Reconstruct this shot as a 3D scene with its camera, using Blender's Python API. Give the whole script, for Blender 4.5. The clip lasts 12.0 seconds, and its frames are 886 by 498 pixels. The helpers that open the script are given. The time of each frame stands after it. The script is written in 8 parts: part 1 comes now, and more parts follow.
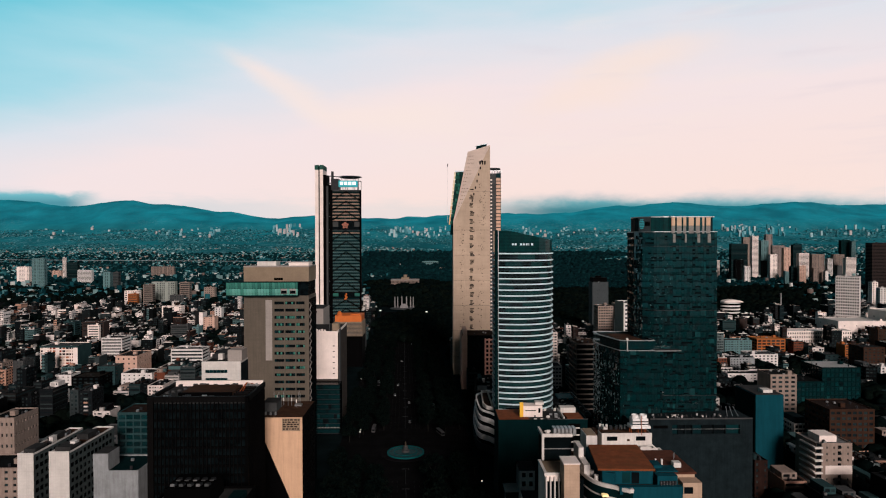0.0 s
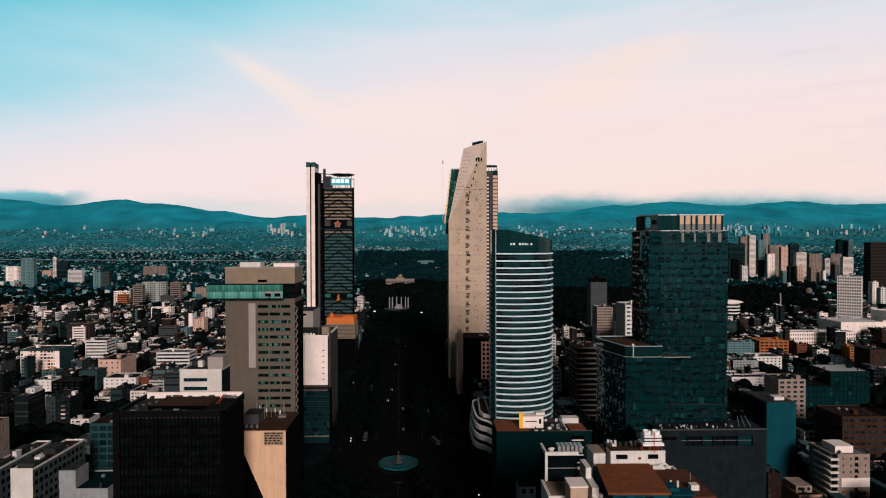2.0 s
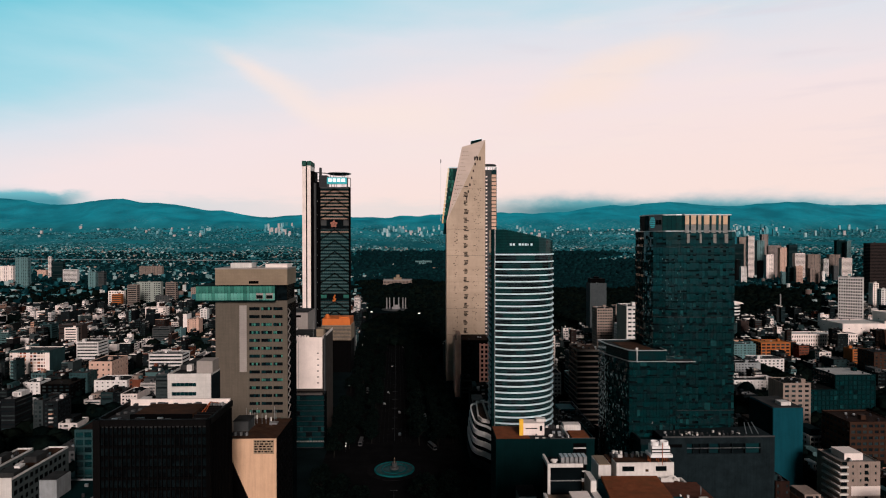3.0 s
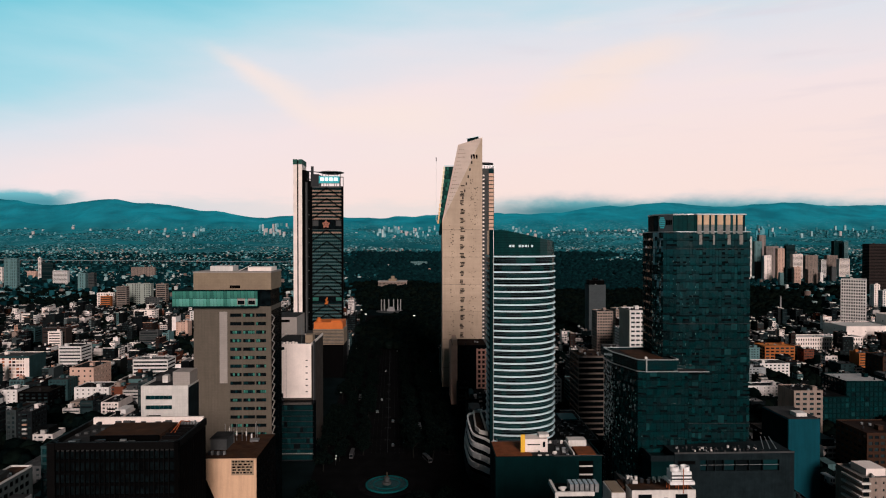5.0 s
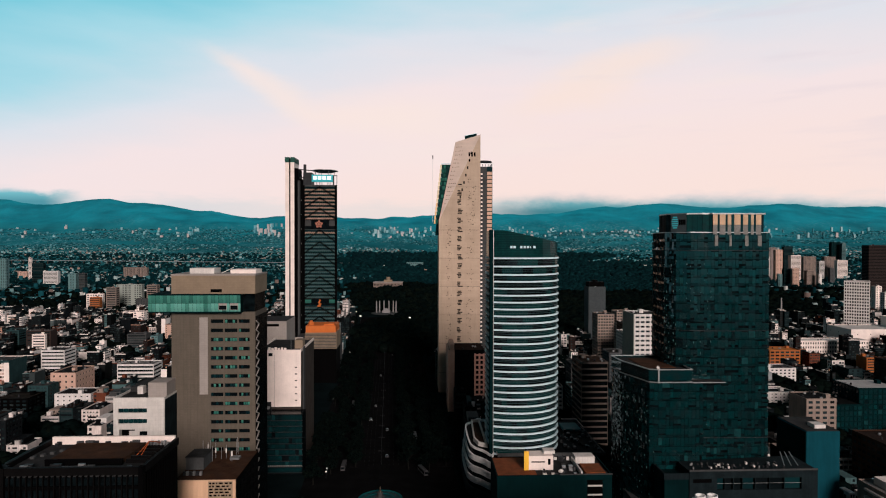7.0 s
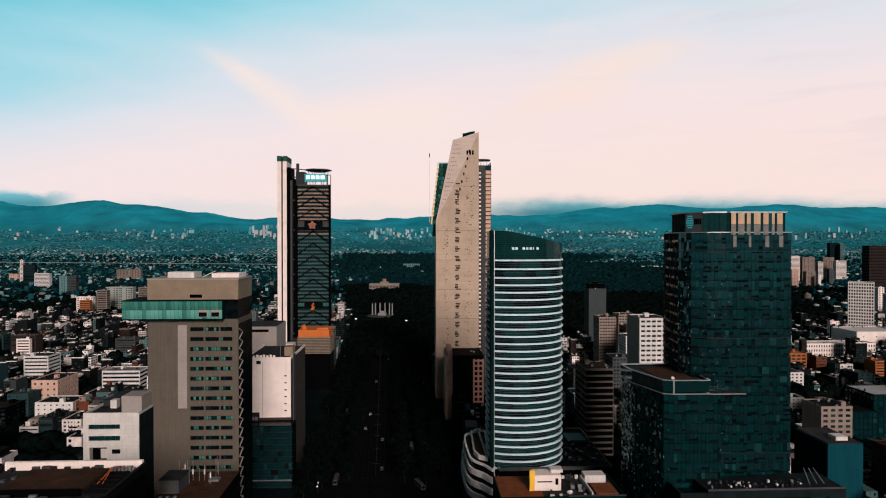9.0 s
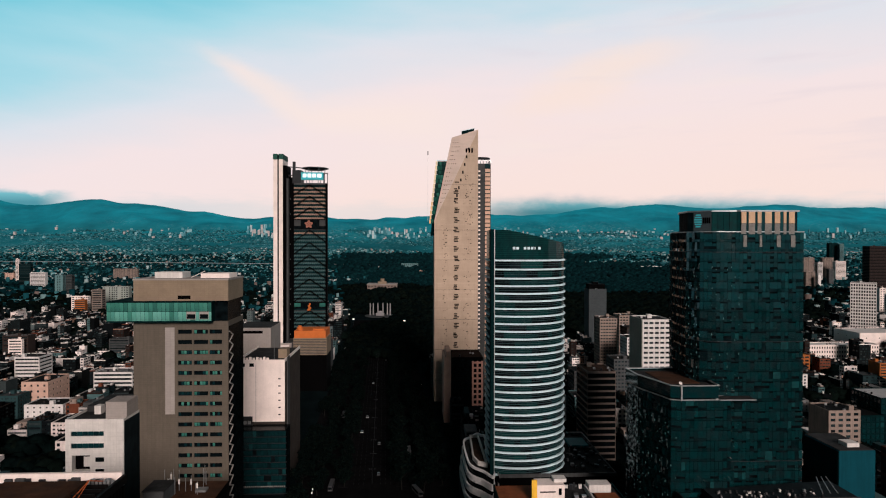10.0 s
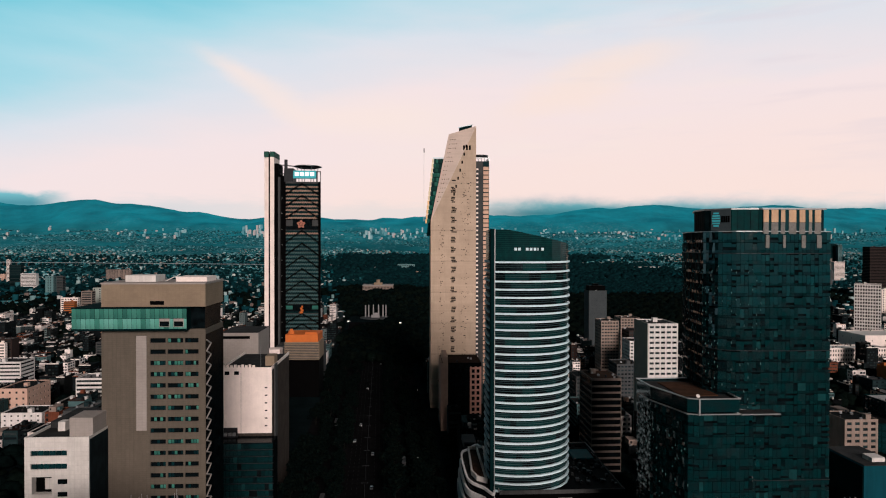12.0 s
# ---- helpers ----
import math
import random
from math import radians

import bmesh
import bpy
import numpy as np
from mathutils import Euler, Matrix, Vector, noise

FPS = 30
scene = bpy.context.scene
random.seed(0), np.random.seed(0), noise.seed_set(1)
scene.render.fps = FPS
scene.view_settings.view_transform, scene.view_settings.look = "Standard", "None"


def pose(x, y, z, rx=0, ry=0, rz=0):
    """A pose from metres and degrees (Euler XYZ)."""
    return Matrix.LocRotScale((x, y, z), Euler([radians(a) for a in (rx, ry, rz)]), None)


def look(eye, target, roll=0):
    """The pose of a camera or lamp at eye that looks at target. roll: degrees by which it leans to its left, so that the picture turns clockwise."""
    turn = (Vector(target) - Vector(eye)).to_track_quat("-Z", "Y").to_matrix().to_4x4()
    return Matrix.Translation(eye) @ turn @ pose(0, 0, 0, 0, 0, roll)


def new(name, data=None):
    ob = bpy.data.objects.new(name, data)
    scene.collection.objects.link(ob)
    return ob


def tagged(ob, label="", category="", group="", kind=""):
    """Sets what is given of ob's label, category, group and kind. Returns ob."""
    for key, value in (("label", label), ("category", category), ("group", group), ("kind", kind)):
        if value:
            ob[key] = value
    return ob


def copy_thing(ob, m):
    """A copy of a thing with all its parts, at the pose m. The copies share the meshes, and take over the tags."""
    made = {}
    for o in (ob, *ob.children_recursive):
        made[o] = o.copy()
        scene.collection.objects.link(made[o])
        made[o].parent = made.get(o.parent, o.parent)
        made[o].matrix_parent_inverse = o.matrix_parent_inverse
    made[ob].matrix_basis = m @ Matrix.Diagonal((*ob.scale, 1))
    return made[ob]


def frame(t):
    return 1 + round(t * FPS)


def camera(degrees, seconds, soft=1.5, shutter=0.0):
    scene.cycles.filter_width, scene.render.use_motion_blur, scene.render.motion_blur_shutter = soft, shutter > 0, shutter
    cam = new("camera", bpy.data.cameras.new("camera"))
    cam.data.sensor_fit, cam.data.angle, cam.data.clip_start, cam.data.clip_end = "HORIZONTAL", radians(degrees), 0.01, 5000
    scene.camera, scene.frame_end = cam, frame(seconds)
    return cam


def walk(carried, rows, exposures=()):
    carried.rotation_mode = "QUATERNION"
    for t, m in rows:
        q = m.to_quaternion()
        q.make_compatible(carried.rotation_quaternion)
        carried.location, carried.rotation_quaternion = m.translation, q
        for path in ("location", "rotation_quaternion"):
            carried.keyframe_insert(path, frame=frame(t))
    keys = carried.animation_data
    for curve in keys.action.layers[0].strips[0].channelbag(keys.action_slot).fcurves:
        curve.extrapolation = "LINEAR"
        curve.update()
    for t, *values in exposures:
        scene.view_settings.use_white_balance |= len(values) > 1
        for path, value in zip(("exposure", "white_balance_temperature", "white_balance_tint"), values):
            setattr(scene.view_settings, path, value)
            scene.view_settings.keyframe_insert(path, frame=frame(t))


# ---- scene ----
cam = camera(71.8, 12.0, soft=1.1)
PATH = [
    (0, (0.514, 0.043, 142.963), (0.543, 2.043, 142.938), -0.1),
    (0.5, (0.81, 5.08, 142.956), (0.842, 7.08, 142.931), -0.1),
    (1, (1.08, 10.198, 142.963), (1.116, 12.197, 142.938), -0.1),
    (1.5, (1.293, 15.341, 142.986), (1.332, 17.341, 142.959), -0.0),
    (2, (1.475, 20.556, 143.042), (1.518, 22.556, 143.015), -0.1),
    (2.5, (1.624, 25.817, 143.117), (1.67, 27.816, 143.089), -0.0),
    (3, (1.791, 31.204, 143.194), (1.841, 33.203, 143.167), -0.0),
    (5, (2.49, 52.58, 143.576), (2.554, 54.579, 143.551), 0.0),
    (5.5, (2.613, 57.838, 143.581), (2.68, 59.837, 143.555), 0.0),
    (6, (2.658, 63.098, 143.597), (2.728, 65.097, 143.573), 0.0),
    (6.5, (2.624, 68.099, 143.61), (2.698, 70.097, 143.587), 0.0),
    (7, (2.564, 73.023, 143.626), (2.641, 75.022, 143.603), 0.1),
    (9, (2.776, 92.845, 143.609), (2.864, 94.842, 143.59), 0.0),
    (9.5, (2.947, 97.829, 143.546), (3.037, 99.827, 143.526), 0.0),
    (10, (3.137, 102.894, 143.475), (3.23, 104.892, 143.455), 0.1),
    (10.5, (3.343, 107.863, 143.446), (3.438, 109.861, 143.425), 0.1),
    (11, (3.59, 112.853, 143.44), (3.688, 114.85, 143.421), 0.1),
    (11.5, (3.798, 117.797, 143.458), (3.899, 119.794, 143.44), 0.1),
    (12, (4.034, 122.812, 143.462), (4.138, 124.809, 143.444), 0.1),
]
walk(cam, [(t, look(eye, target, roll)) for t, eye, target, roll in PATH])

# ---------------------------------------------------------------- sky, sun
SUN_DIR = Vector((-0.20, 0.92, -0.34)).normalized()
world = bpy.data.worlds.new("sky")
scene.world = world
world.use_nodes = True


class Nodes:
    """Small wrapper that adds and links shader nodes."""

    def __init__(self, tree):
        self.t = tree

    def add(self, kind):
        return self.t.nodes.new(kind)

    def put(self, socket, value):
        if isinstance(value, bpy.types.NodeSocket):
            self.t.links.new(value, socket)
        elif isinstance(value, (tuple, list)) and len(value) == 3 and socket.type == "RGBA":
            socket.default_value = (*value, 1)
        else:
            socket.default_value = value

    def math(self, op, a, b=0.0, c=None, clamp=False):
        n = self.add("ShaderNodeMath")
        n.operation, n.use_clamp = op, clamp
        self.put(n.inputs[0], a)
        self.put(n.inputs[1], b)
        if c is not None:
            self.put(n.inputs[2], c)
        return n.outputs[0]

    def remap(self, value, a, b, c=0.0, d=1.0, smooth=False):
        n = self.add("ShaderNodeMapRange")
        n.interpolation_type = "SMOOTHSTEP" if smooth else "LINEAR"
        for i, v in enumerate((value, a, b, c, d)):
            self.put(n.inputs[i], v)
        return n.outputs[0]

    def ramp(self, fac, stops, constant=False):
        n = self.add("ShaderNodeValToRGB")
        e = n.color_ramp.elements
        n.color_ramp.interpolation = "CONSTANT" if constant else "LINEAR"
        while len(e) < len(stops):
            e.new(0.5)
        for el, (p, c) in zip(e, stops):
            el.position, el.color = p, (*c, 1)
        self.put(n.inputs[0], fac)
        return n.outputs[0]

    def mix(self, fac, a, b, blend="MIX"):
        n = self.add("ShaderNodeMix")
        n.data_type, n.blend_type = "RGBA", blend
        self.put(n.inputs[0], fac)
        self.put(n.inputs[6], a)
        self.put(n.inputs[7], b)
        return n.outputs[2]

    def noise(self, vec, scale, detail=3.0, rough=0.55, stretch=None):
        if stretch:
            m = self.add("ShaderNodeMapping")
            m.inputs[3].default_value = stretch
            self.put(m.inputs[0], vec)
            vec = m.outputs[0]
        n = self.add("ShaderNodeTexNoise")
        self.put(n.inputs["Vector"], vec)
        n.inputs["Scale"].default_value, n.inputs["Detail"].default_value, n.inputs["Roughness"].default_value = scale, detail, rough
        return n.outputs[0]


def lin(r, g, b):
    """sRGB 0..255 to linear."""
    return tuple((c / 255 / 12.92) if c < 10 else ((c / 255 + 0.055) / 1.055) ** 2.4 for c in (r, g, b))


w = Nodes(world.node_tree)
way = w.add("ShaderNodeTexCoord").outputs["Generated"]
sep = w.add("ShaderNodeSeparateXYZ")
w.put(sep.inputs[0], way)
sx, sy, sz = sep.outputs
# the glow lies along the western horizon and fades to deep teal overhead and behind
u = w.math("ADD", w.math("MULTIPLY_ADD", sx, -0.19, w.math("MULTIPLY", sz, 1.08)), w.math("MULTIPLY_ADD", sy, -0.45, 0.45))
wisp = w.noise(way, 2.6, 5.0, 0.5, (1.0, 1.0, 4.5))
u = w.math("ADD", u, w.math("MULTIPLY_ADD", wisp, 0.16, -0.08))
sky = w.ramp(u, [(0.0, lin(254, 229, 221)), (0.12, lin(252, 230, 226)), (0.24, lin(248, 231, 232)), (0.34, lin(224, 229, 238)),
                 (0.43, lin(170, 220, 234)), (0.51, lin(114, 204, 223)), (0.66, lin(20, 66, 84)), (0.85, lin(6, 27, 35)), (1.0, lin(4, 18, 24))])
# thin clouds: a cream wisp and pale streaks, and the low bank above the hills
wa = w.math("DIVIDE", sx, w.math("MAXIMUM", sy, 0.2))
wb = w.math("DIVIDE", sz, w.math("MAXIMUM", sy, 0.2))
bend = w.math("MULTIPLY", w.math("MAXIMUM", w.math("SUBTRACT", -0.17, wa), 0.0), 0.6)
rag = w.math("MULTIPLY_ADD", w.noise(way, 7.0, 6.0, 0.6, (1.0, 1.0, 3.0)), 0.05, -0.025)
off_ = w.math("ABSOLUTE", w.math("ADD", w.math("SUBTRACT", w.math("SUBTRACT", wb, 0.205), bend), rag))
cloud = w.math("MULTIPLY", w.remap(w.math("DIVIDE", off_, w.remap(wa, -0.36, -0.10, 0.018, 0.060)), 0.0, 1.0, 1.0, 0.0, True), w.math("MULTIPLY", w.remap(wa, -0.37, -0.27, 0.0, 1.0, True), w.remap(wa, -0.04, 0.16, 1.0, 0.0, True)))
cloud = w.math("MULTIPLY", cloud, w.remap(sy, 0.3, 0.6, 0.0, 1.0, True))
sky = w.mix(w.math("MULTIPLY", cloud, 0.72), sky, lin(254, 234, 226))
rag2 = w.math("MULTIPLY_ADD", w.noise(way, 5.0, 6.0, 0.6, (1.0, 1.0, 3.0)), 0.12, -0.06)
off2 = w.math("ABSOLUTE", w.math("ADD", w.math("SUBTRACT", wb, w.math("MULTIPLY_ADD", wa, 0.34, 0.165)), rag2))
patch = w.math("MULTIPLY", w.remap(off2, 0.0, 0.06, 0.75, 0.0, True), w.math("MULTIPLY", w.remap(wa, 0.08, 0.24, 0.0, 1.0, True), w.remap(wa, 0.34, 0.52, 1.0, 0.0, True)))
sky = w.mix(w.math("MULTIPLY", patch, w.remap(sy, 0.3, 0.6, 0.0, 1.0, True)), sky, lin(254, 231, 220))
streak = w.remap(w.noise(way, 2.3, 6.0, 0.6, (0.9, 1.0, 5.0)), 0.52, 0.75, 0.0, 0.45, True)
streak = w.math("MULTIPLY", streak, w.remap(sz, 0.06, 0.16, 0.0, 1.0, True))
streak = w.math("MULTIPLY", streak, w.math("MULTIPLY", w.remap(sy, 0.0, 0.7, 0.0, 1.0, True), w.remap(sx, -0.25, 0.1, 0.0, 1.0, True)))
sky = w.mix(streak, sky, lin(252, 236, 226))
grey = w.math("MULTIPLY", w.remap(w.noise(way, 3.4, 4.0, 0.5, (1.0, 1.0, 9.0)), 0.55, 0.72, 0.0, 0.35, True), w.remap(wb, 0.08, 0.2, 0.0, 1.0, True))
sky = w.mix(w.math("MULTIPLY", grey, w.remap(wa, 0.0, 0.3, 0.0, 1.0, True)), sky, lin(226, 214, 222))
bank = w.remap(w.math("ADD", sz, w.math("MULTIPLY_ADD", w.noise(way, 5.0, 6.0, 0.6, (1.0, 1.0, 6.0)), 0.075, -0.0375)), 0.046, 0.074, 1.0, 0.0, True)
bank = w.math("MULTIPLY", bank, w.remap(w.math("ABSOLUTE", w.math("ADD", sx, 0.08)), 0.05, 0.42, 0.30, 0.65, True))
bank = w.math("MULTIPLY", bank, w.remap(sy, 0.1, 0.6, 0.0, 1.0, True))
sky = w.mix(bank, sky, lin(196, 214, 220))
# low cloud caught on the ridges
puff = w.math("MULTIPLY_ADD", w.noise(way, 9.0, 5.0, 0.6, (1.0, 1.0, 2.2)), 0.06, -0.03)
left_bank = w.math("MULTIPLY", w.remap(w.math("ADD", wb, puff), 0.074, 0.086, 1.0, 0.0, True), w.remap(w.math("ADD", wa, puff), -0.60, -0.53, 1.0, 0.0, True))
sky = w.mix(w.math("MULTIPLY", left_bank, w.remap(sy, 0.3, 0.6, 0.0, 0.9, True)), sky, w.ramp(w.remap(wb, 0.064, 0.09), [(0.0, lin(24, 140, 158)), (0.5, lin(92, 184, 198)), (1.0, lin(226, 222, 226))]))
right_bank = w.math("MULTIPLY", w.remap(w.math("ADD", wb, puff), 0.054, 0.086, 1.0, 0.0, True), w.remap(wa, 0.02, 0.22, 0.0, 1.0, True))
sky = w.mix(w.math("MULTIPLY", right_bank, w.remap(sy, 0.3, 0.6, 0.0, 0.95, True)), sky, w.ramp(w.remap(wb, 0.050, 0.082), [(0.0, lin(18, 122, 136)), (0.45, lin(88, 166, 178)), (1.0, lin(214, 208, 214))]))
# soft teal band low in the east
east = w.math("MULTIPLY", w.remap(sz, -0.02, 0.16, 1.0, 0.0, True), w.remap(sy, -0.3, -0.85, 0.0, 1.0, True))
sky = w.mix(east, sky, lin(58, 138, 150))
nishita = w.add("ShaderNodeTexSky")
nishita.sky_type = "NISHITA"
nishita.sun_disc = False
nishita.sun_elevation = math.asin(-SUN_DIR.z)
nishita.sun_rotation = math.atan2(-SUN_DIR.x, -SUN_DIR.y)
nishita.air_density, nishita.dust_density = 1.2, 2.0
add = w.add("ShaderNodeAddShader")
bg = world.node_tree.nodes["Background"]
w.put(bg.inputs[0], sky)
bg.inputs[1].default_value = 0.96
bg2 = w.add("ShaderNodeBackground")
w.put(bg2.inputs[0], nishita.outputs[0])
bg2.inputs[1].default_value = 0.002
w.put(add.inputs[0], bg.outputs[0])
w.put(add.inputs[1], bg2.outputs[0])
w.put(world.node_tree.nodes["World Output"].inputs[0], add.outputs[0])

sun = new("sun", bpy.data.lights.new("sun", "SUN"))
sun.data.energy, sun.data.angle, sun.data.color = 3.65, radians(18), (1.0, 0.84, 0.80)
sun.matrix_world = look((0, 0, 300), Vector((0, 0, 300)) + SUN_DIR)


# ---------------------------------------------------------------- materials
def surf(name, base, rough=0.85, metal=0.0, vary=0.25, size=6.0, grain=0.6, bump=0.25, tint=None, palette=None, by="object", streaks=0.0, joints=None, spec=0.12):
    """A weathered surface: base colour, blotches of the given size, fine grain, rain streaks, panel joints; palette picks a colour piece by piece."""
    m = bpy.data.materials.new(name)
    m.use_nodes = True
    n = Nodes(m.node_tree)
    p = m.node_tree.nodes["Principled BSDF"]
    co = n.add("ShaderNodeTexCoord").outputs["Object"]
    col = base
    if palette:
        rnd = n.add("ShaderNodeObjectInfo").outputs["Random"] if by == "object" else n.add("ShaderNodeNewGeometry").outputs["Random Per Island"]
        col = n.ramp(rnd, [(i / len(palette), c) for i, c in enumerate(palette)], True)
    blot = n.remap(n.noise(co, 1.0 / size, 4.0, 0.6), 0.3, 0.7, 1 - vary, 1 + vary * 0.5)
    fine = n.noise(co, 1.0 / grain, 3.0, 0.65)
    f = n.math("MULTIPLY", blot, n.remap(fine, 0.25, 0.75, 1 - vary * 0.6, 1 + vary * 0.35))
    if streaks:
        st = n.noise(co, 0.9, 3.0, 0.6, (1.0, 1.0, 0.06))
        f = n.math("MULTIPLY", f, n.remap(st, 0.42, 0.68, 1.0, 1.0 - streaks))
    height = fine
    if joints:
        br = n.add("ShaderNodeTexBrick")
        sp = n.add("ShaderNodeSeparateXYZ")
        n.put(sp.inputs[0], co)
        cb = n.add("ShaderNodeCombineXYZ")
        n.put(cb.inputs[0], n.math("ADD", sp.outputs[0], sp.outputs[1]))
        n.put(cb.inputs[1], sp.outputs[2])
        n.put(br.inputs["Vector"], cb.outputs[0])
        br.offset = 0.0
        br.inputs["Scale"].default_value = 1.0
        br.inputs["Brick Width"].default_value, br.inputs["Row Height"].default_value = joints
        br.inputs["Mortar Size"].default_value = 0.05
        br.inputs["Color1"].default_value = (1, 1, 1, 1)
        br.inputs["Color2"].default_value = (0.93, 0.93, 0.93, 1)
        br.inputs["Mortar"].default_value = (0.84, 0.84, 0.84, 1)
        bw = n.add("ShaderNodeRGBToBW")
        n.put(bw.inputs[0], br.outputs[0])
        f = n.math("MULTIPLY", f, bw.outputs[0])
    mul = n.add("ShaderNodeVectorMath")
    mul.operation = "SCALE"
    n.put(mul.inputs[0], col if not isinstance(col, tuple) else col)
    n.put(mul.inputs[3], f)
    out = mul.outputs[0]
    if tint:
        out = n.mix(n.remap(n.noise(co, 0.7 / size, 2.0), 0.45, 0.7, 0.0, 0.7), out, tint)
    n.put(p.inputs["Base Color"], out)
    p.inputs["Metallic"].default_value = metal
    p.inputs["Specular IOR Level"].default_value = spec
    n.put(p.inputs["Roughness"], n.remap(fine, 0.2, 0.8, max(rough - 0.1, 0.02), min(rough + 0.1, 1)))
    if bump:
        b = n.add("ShaderNodeBump")
        b.inputs["Strength"].default_value, b.inputs["Distance"].default_value = bump, 0.08
        n.put(b.inputs["Height"], height)
        n.put(p.inputs["Normal"], b.outputs[0])
    return m


def glazing(name, shades, by="object", rough=0.06, spec=0.5, wave=0.12, ior=1.3):
    """Dark coated glass: every pane takes one of the shades, with a slight unevenness in its gloss."""
    m = bpy.data.materials.new(name)
    m.use_nodes = True
    n = Nodes(m.node_tree)
    p = m.node_tree.nodes["Principled BSDF"]
    rnd = n.add("ShaderNodeObjectInfo").outputs["Random"] if by == "object" else n.add("ShaderNodeNewGeometry").outputs["Random Per Island"]
    co = n.add("ShaderNodeTexCoord").outputs["Object"]
    col = n.ramp(rnd, [(i / len(shades), c) for i, c in enumerate(shades)], True)
    nz = n.noise(co, 0.35, 3.0)
    col = n.mix(n.remap(nz, 0.35, 0.7, 0.0, 0.6), col, (0.006, 0.012, 0.014))
    n.put(p.inputs["Base Color"], col)
    p.inputs["Specular IOR Level"].default_value = spec
    p.inputs["IOR"].default_value = ior
    n.put(p.inputs["Roughness"], n.remap(nz, 0.3, 0.7, rough, rough + 0.08))
    b = n.add("ShaderNodeBump")
    b.inputs["Strength"].default_value, b.inputs["Distance"].default_value = wave, 0.05
    n.put(b.inputs["Height"], n.noise(co, 0.6, 2.0))
    n.put(p.inputs["Normal"], b.outputs[0])
    return m


def glow(name, colour, strength):
    m = bpy.data.materials.new(name)
    m.use_nodes = True
    p = m.node_tree.nodes["Principled BSDF"]
    p.inputs["Base Color"].default_value = (*colour, 1)
    p.inputs["Emission Color"].default_value = (*colour, 1)
    p.inputs["Emission Strength"].default_value = strength
    return m


TEALS = [(0.002, 0.022, 0.025), (0.0025, 0.028, 0.031), (0.0015, 0.014, 0.016), (0.002, 0.019, 0.022), (0.003, 0.036, 0.039), (0.002, 0.024, 0.027), (0.001, 0.008, 0.009), (0.0018, 0.016, 0.019), (0.0012, 0.012, 0.013), (0.002, 0.020, 0.022), (0.007, 0.060, 0.062)]
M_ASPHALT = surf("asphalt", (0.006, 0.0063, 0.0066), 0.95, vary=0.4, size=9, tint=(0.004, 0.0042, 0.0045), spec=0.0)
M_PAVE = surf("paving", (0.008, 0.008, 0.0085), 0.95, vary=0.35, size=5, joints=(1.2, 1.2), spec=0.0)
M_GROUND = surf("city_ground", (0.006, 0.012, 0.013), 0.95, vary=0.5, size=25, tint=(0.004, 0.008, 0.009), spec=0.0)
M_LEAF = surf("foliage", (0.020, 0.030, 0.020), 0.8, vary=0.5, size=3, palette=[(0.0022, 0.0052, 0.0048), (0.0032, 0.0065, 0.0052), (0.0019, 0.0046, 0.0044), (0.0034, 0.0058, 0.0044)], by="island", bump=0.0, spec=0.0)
# Far leaves tinted teal, with the haze put into their colour.
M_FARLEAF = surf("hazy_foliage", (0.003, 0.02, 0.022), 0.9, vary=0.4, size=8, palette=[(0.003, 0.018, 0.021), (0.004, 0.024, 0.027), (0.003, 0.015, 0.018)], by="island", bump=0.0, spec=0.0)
M_BARK = surf("bark", (0.006, 0.006, 0.005), 0.95, vary=0.4, size=1)
M_GRASS = surf("lawn", (0.022, 0.036, 0.02), 0.95, vary=0.5, size=4, bump=0.4)
M_TAN = surf("tan_stone_cladding", (0.112, 0.095, 0.074), 0.8, vary=0.14, size=12, joints=(1.5, 0.75), streaks=0.12)
M_TANLIGHT = surf("pale_stone_cladding", (0.30, 0.27, 0.245), 0.8, vary=0.1, size=8, joints=(1.5, 1.0))
M_TANTOP = surf("warm_stone_cladding", (0.235, 0.18, 0.125), 0.8, vary=0.14, size=8, joints=(1.5, 0.75))
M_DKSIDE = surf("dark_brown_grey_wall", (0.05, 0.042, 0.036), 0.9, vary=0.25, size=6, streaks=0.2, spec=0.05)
M_SPANDREL = glazing("dark_teal_spandrel", [(0.0010, 0.016, 0.017), (0.0008, 0.011, 0.012), (0.0012, 0.021, 0.022), (0.0009, 0.014, 0.015), (0.0005, 0.005, 0.006)], by="island", spec=0.5, ior=1.5)
M_GREEN2 = glazing("light_green_glass", [(0.12, 0.40, 0.32), (0.09, 0.32, 0.26), (0.15, 0.44, 0.36)], spec=0.4)
M_GREEN = glazing("green_glass", [(0.045, 0.20, 0.155), (0.055, 0.24, 0.185), (0.035, 0.16, 0.125), (0.07, 0.27, 0.21)], spec=0.5)
M_WHITE = surf("white_painted_wall", (0.62, 0.59, 0.55), 0.8, vary=0.16, size=7, streaks=0.15)
M_WHITEPANEL = surf("white_wall_panels", (0.60, 0.575, 0.535), 0.75, vary=0.12, size=7, joints=(2.2, 1.6), streaks=0.1)
M_WHITEBAND = surf("white_metal_band", (0.56, 0.72, 0.76), 0.45, vary=0.1, size=5, bump=0.05)
M_CREAM = surf("cream_painted_wall", (0.80, 0.70, 0.64), 0.85, vary=0.12, size=9, streaks=0.05)
M_PEACH = surf("peach_painted_wall", (0.62, 0.40, 0.255), 0.85, vary=0.12, size=10, streaks=0.12)
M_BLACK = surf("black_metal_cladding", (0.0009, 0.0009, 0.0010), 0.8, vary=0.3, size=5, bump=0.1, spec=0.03)
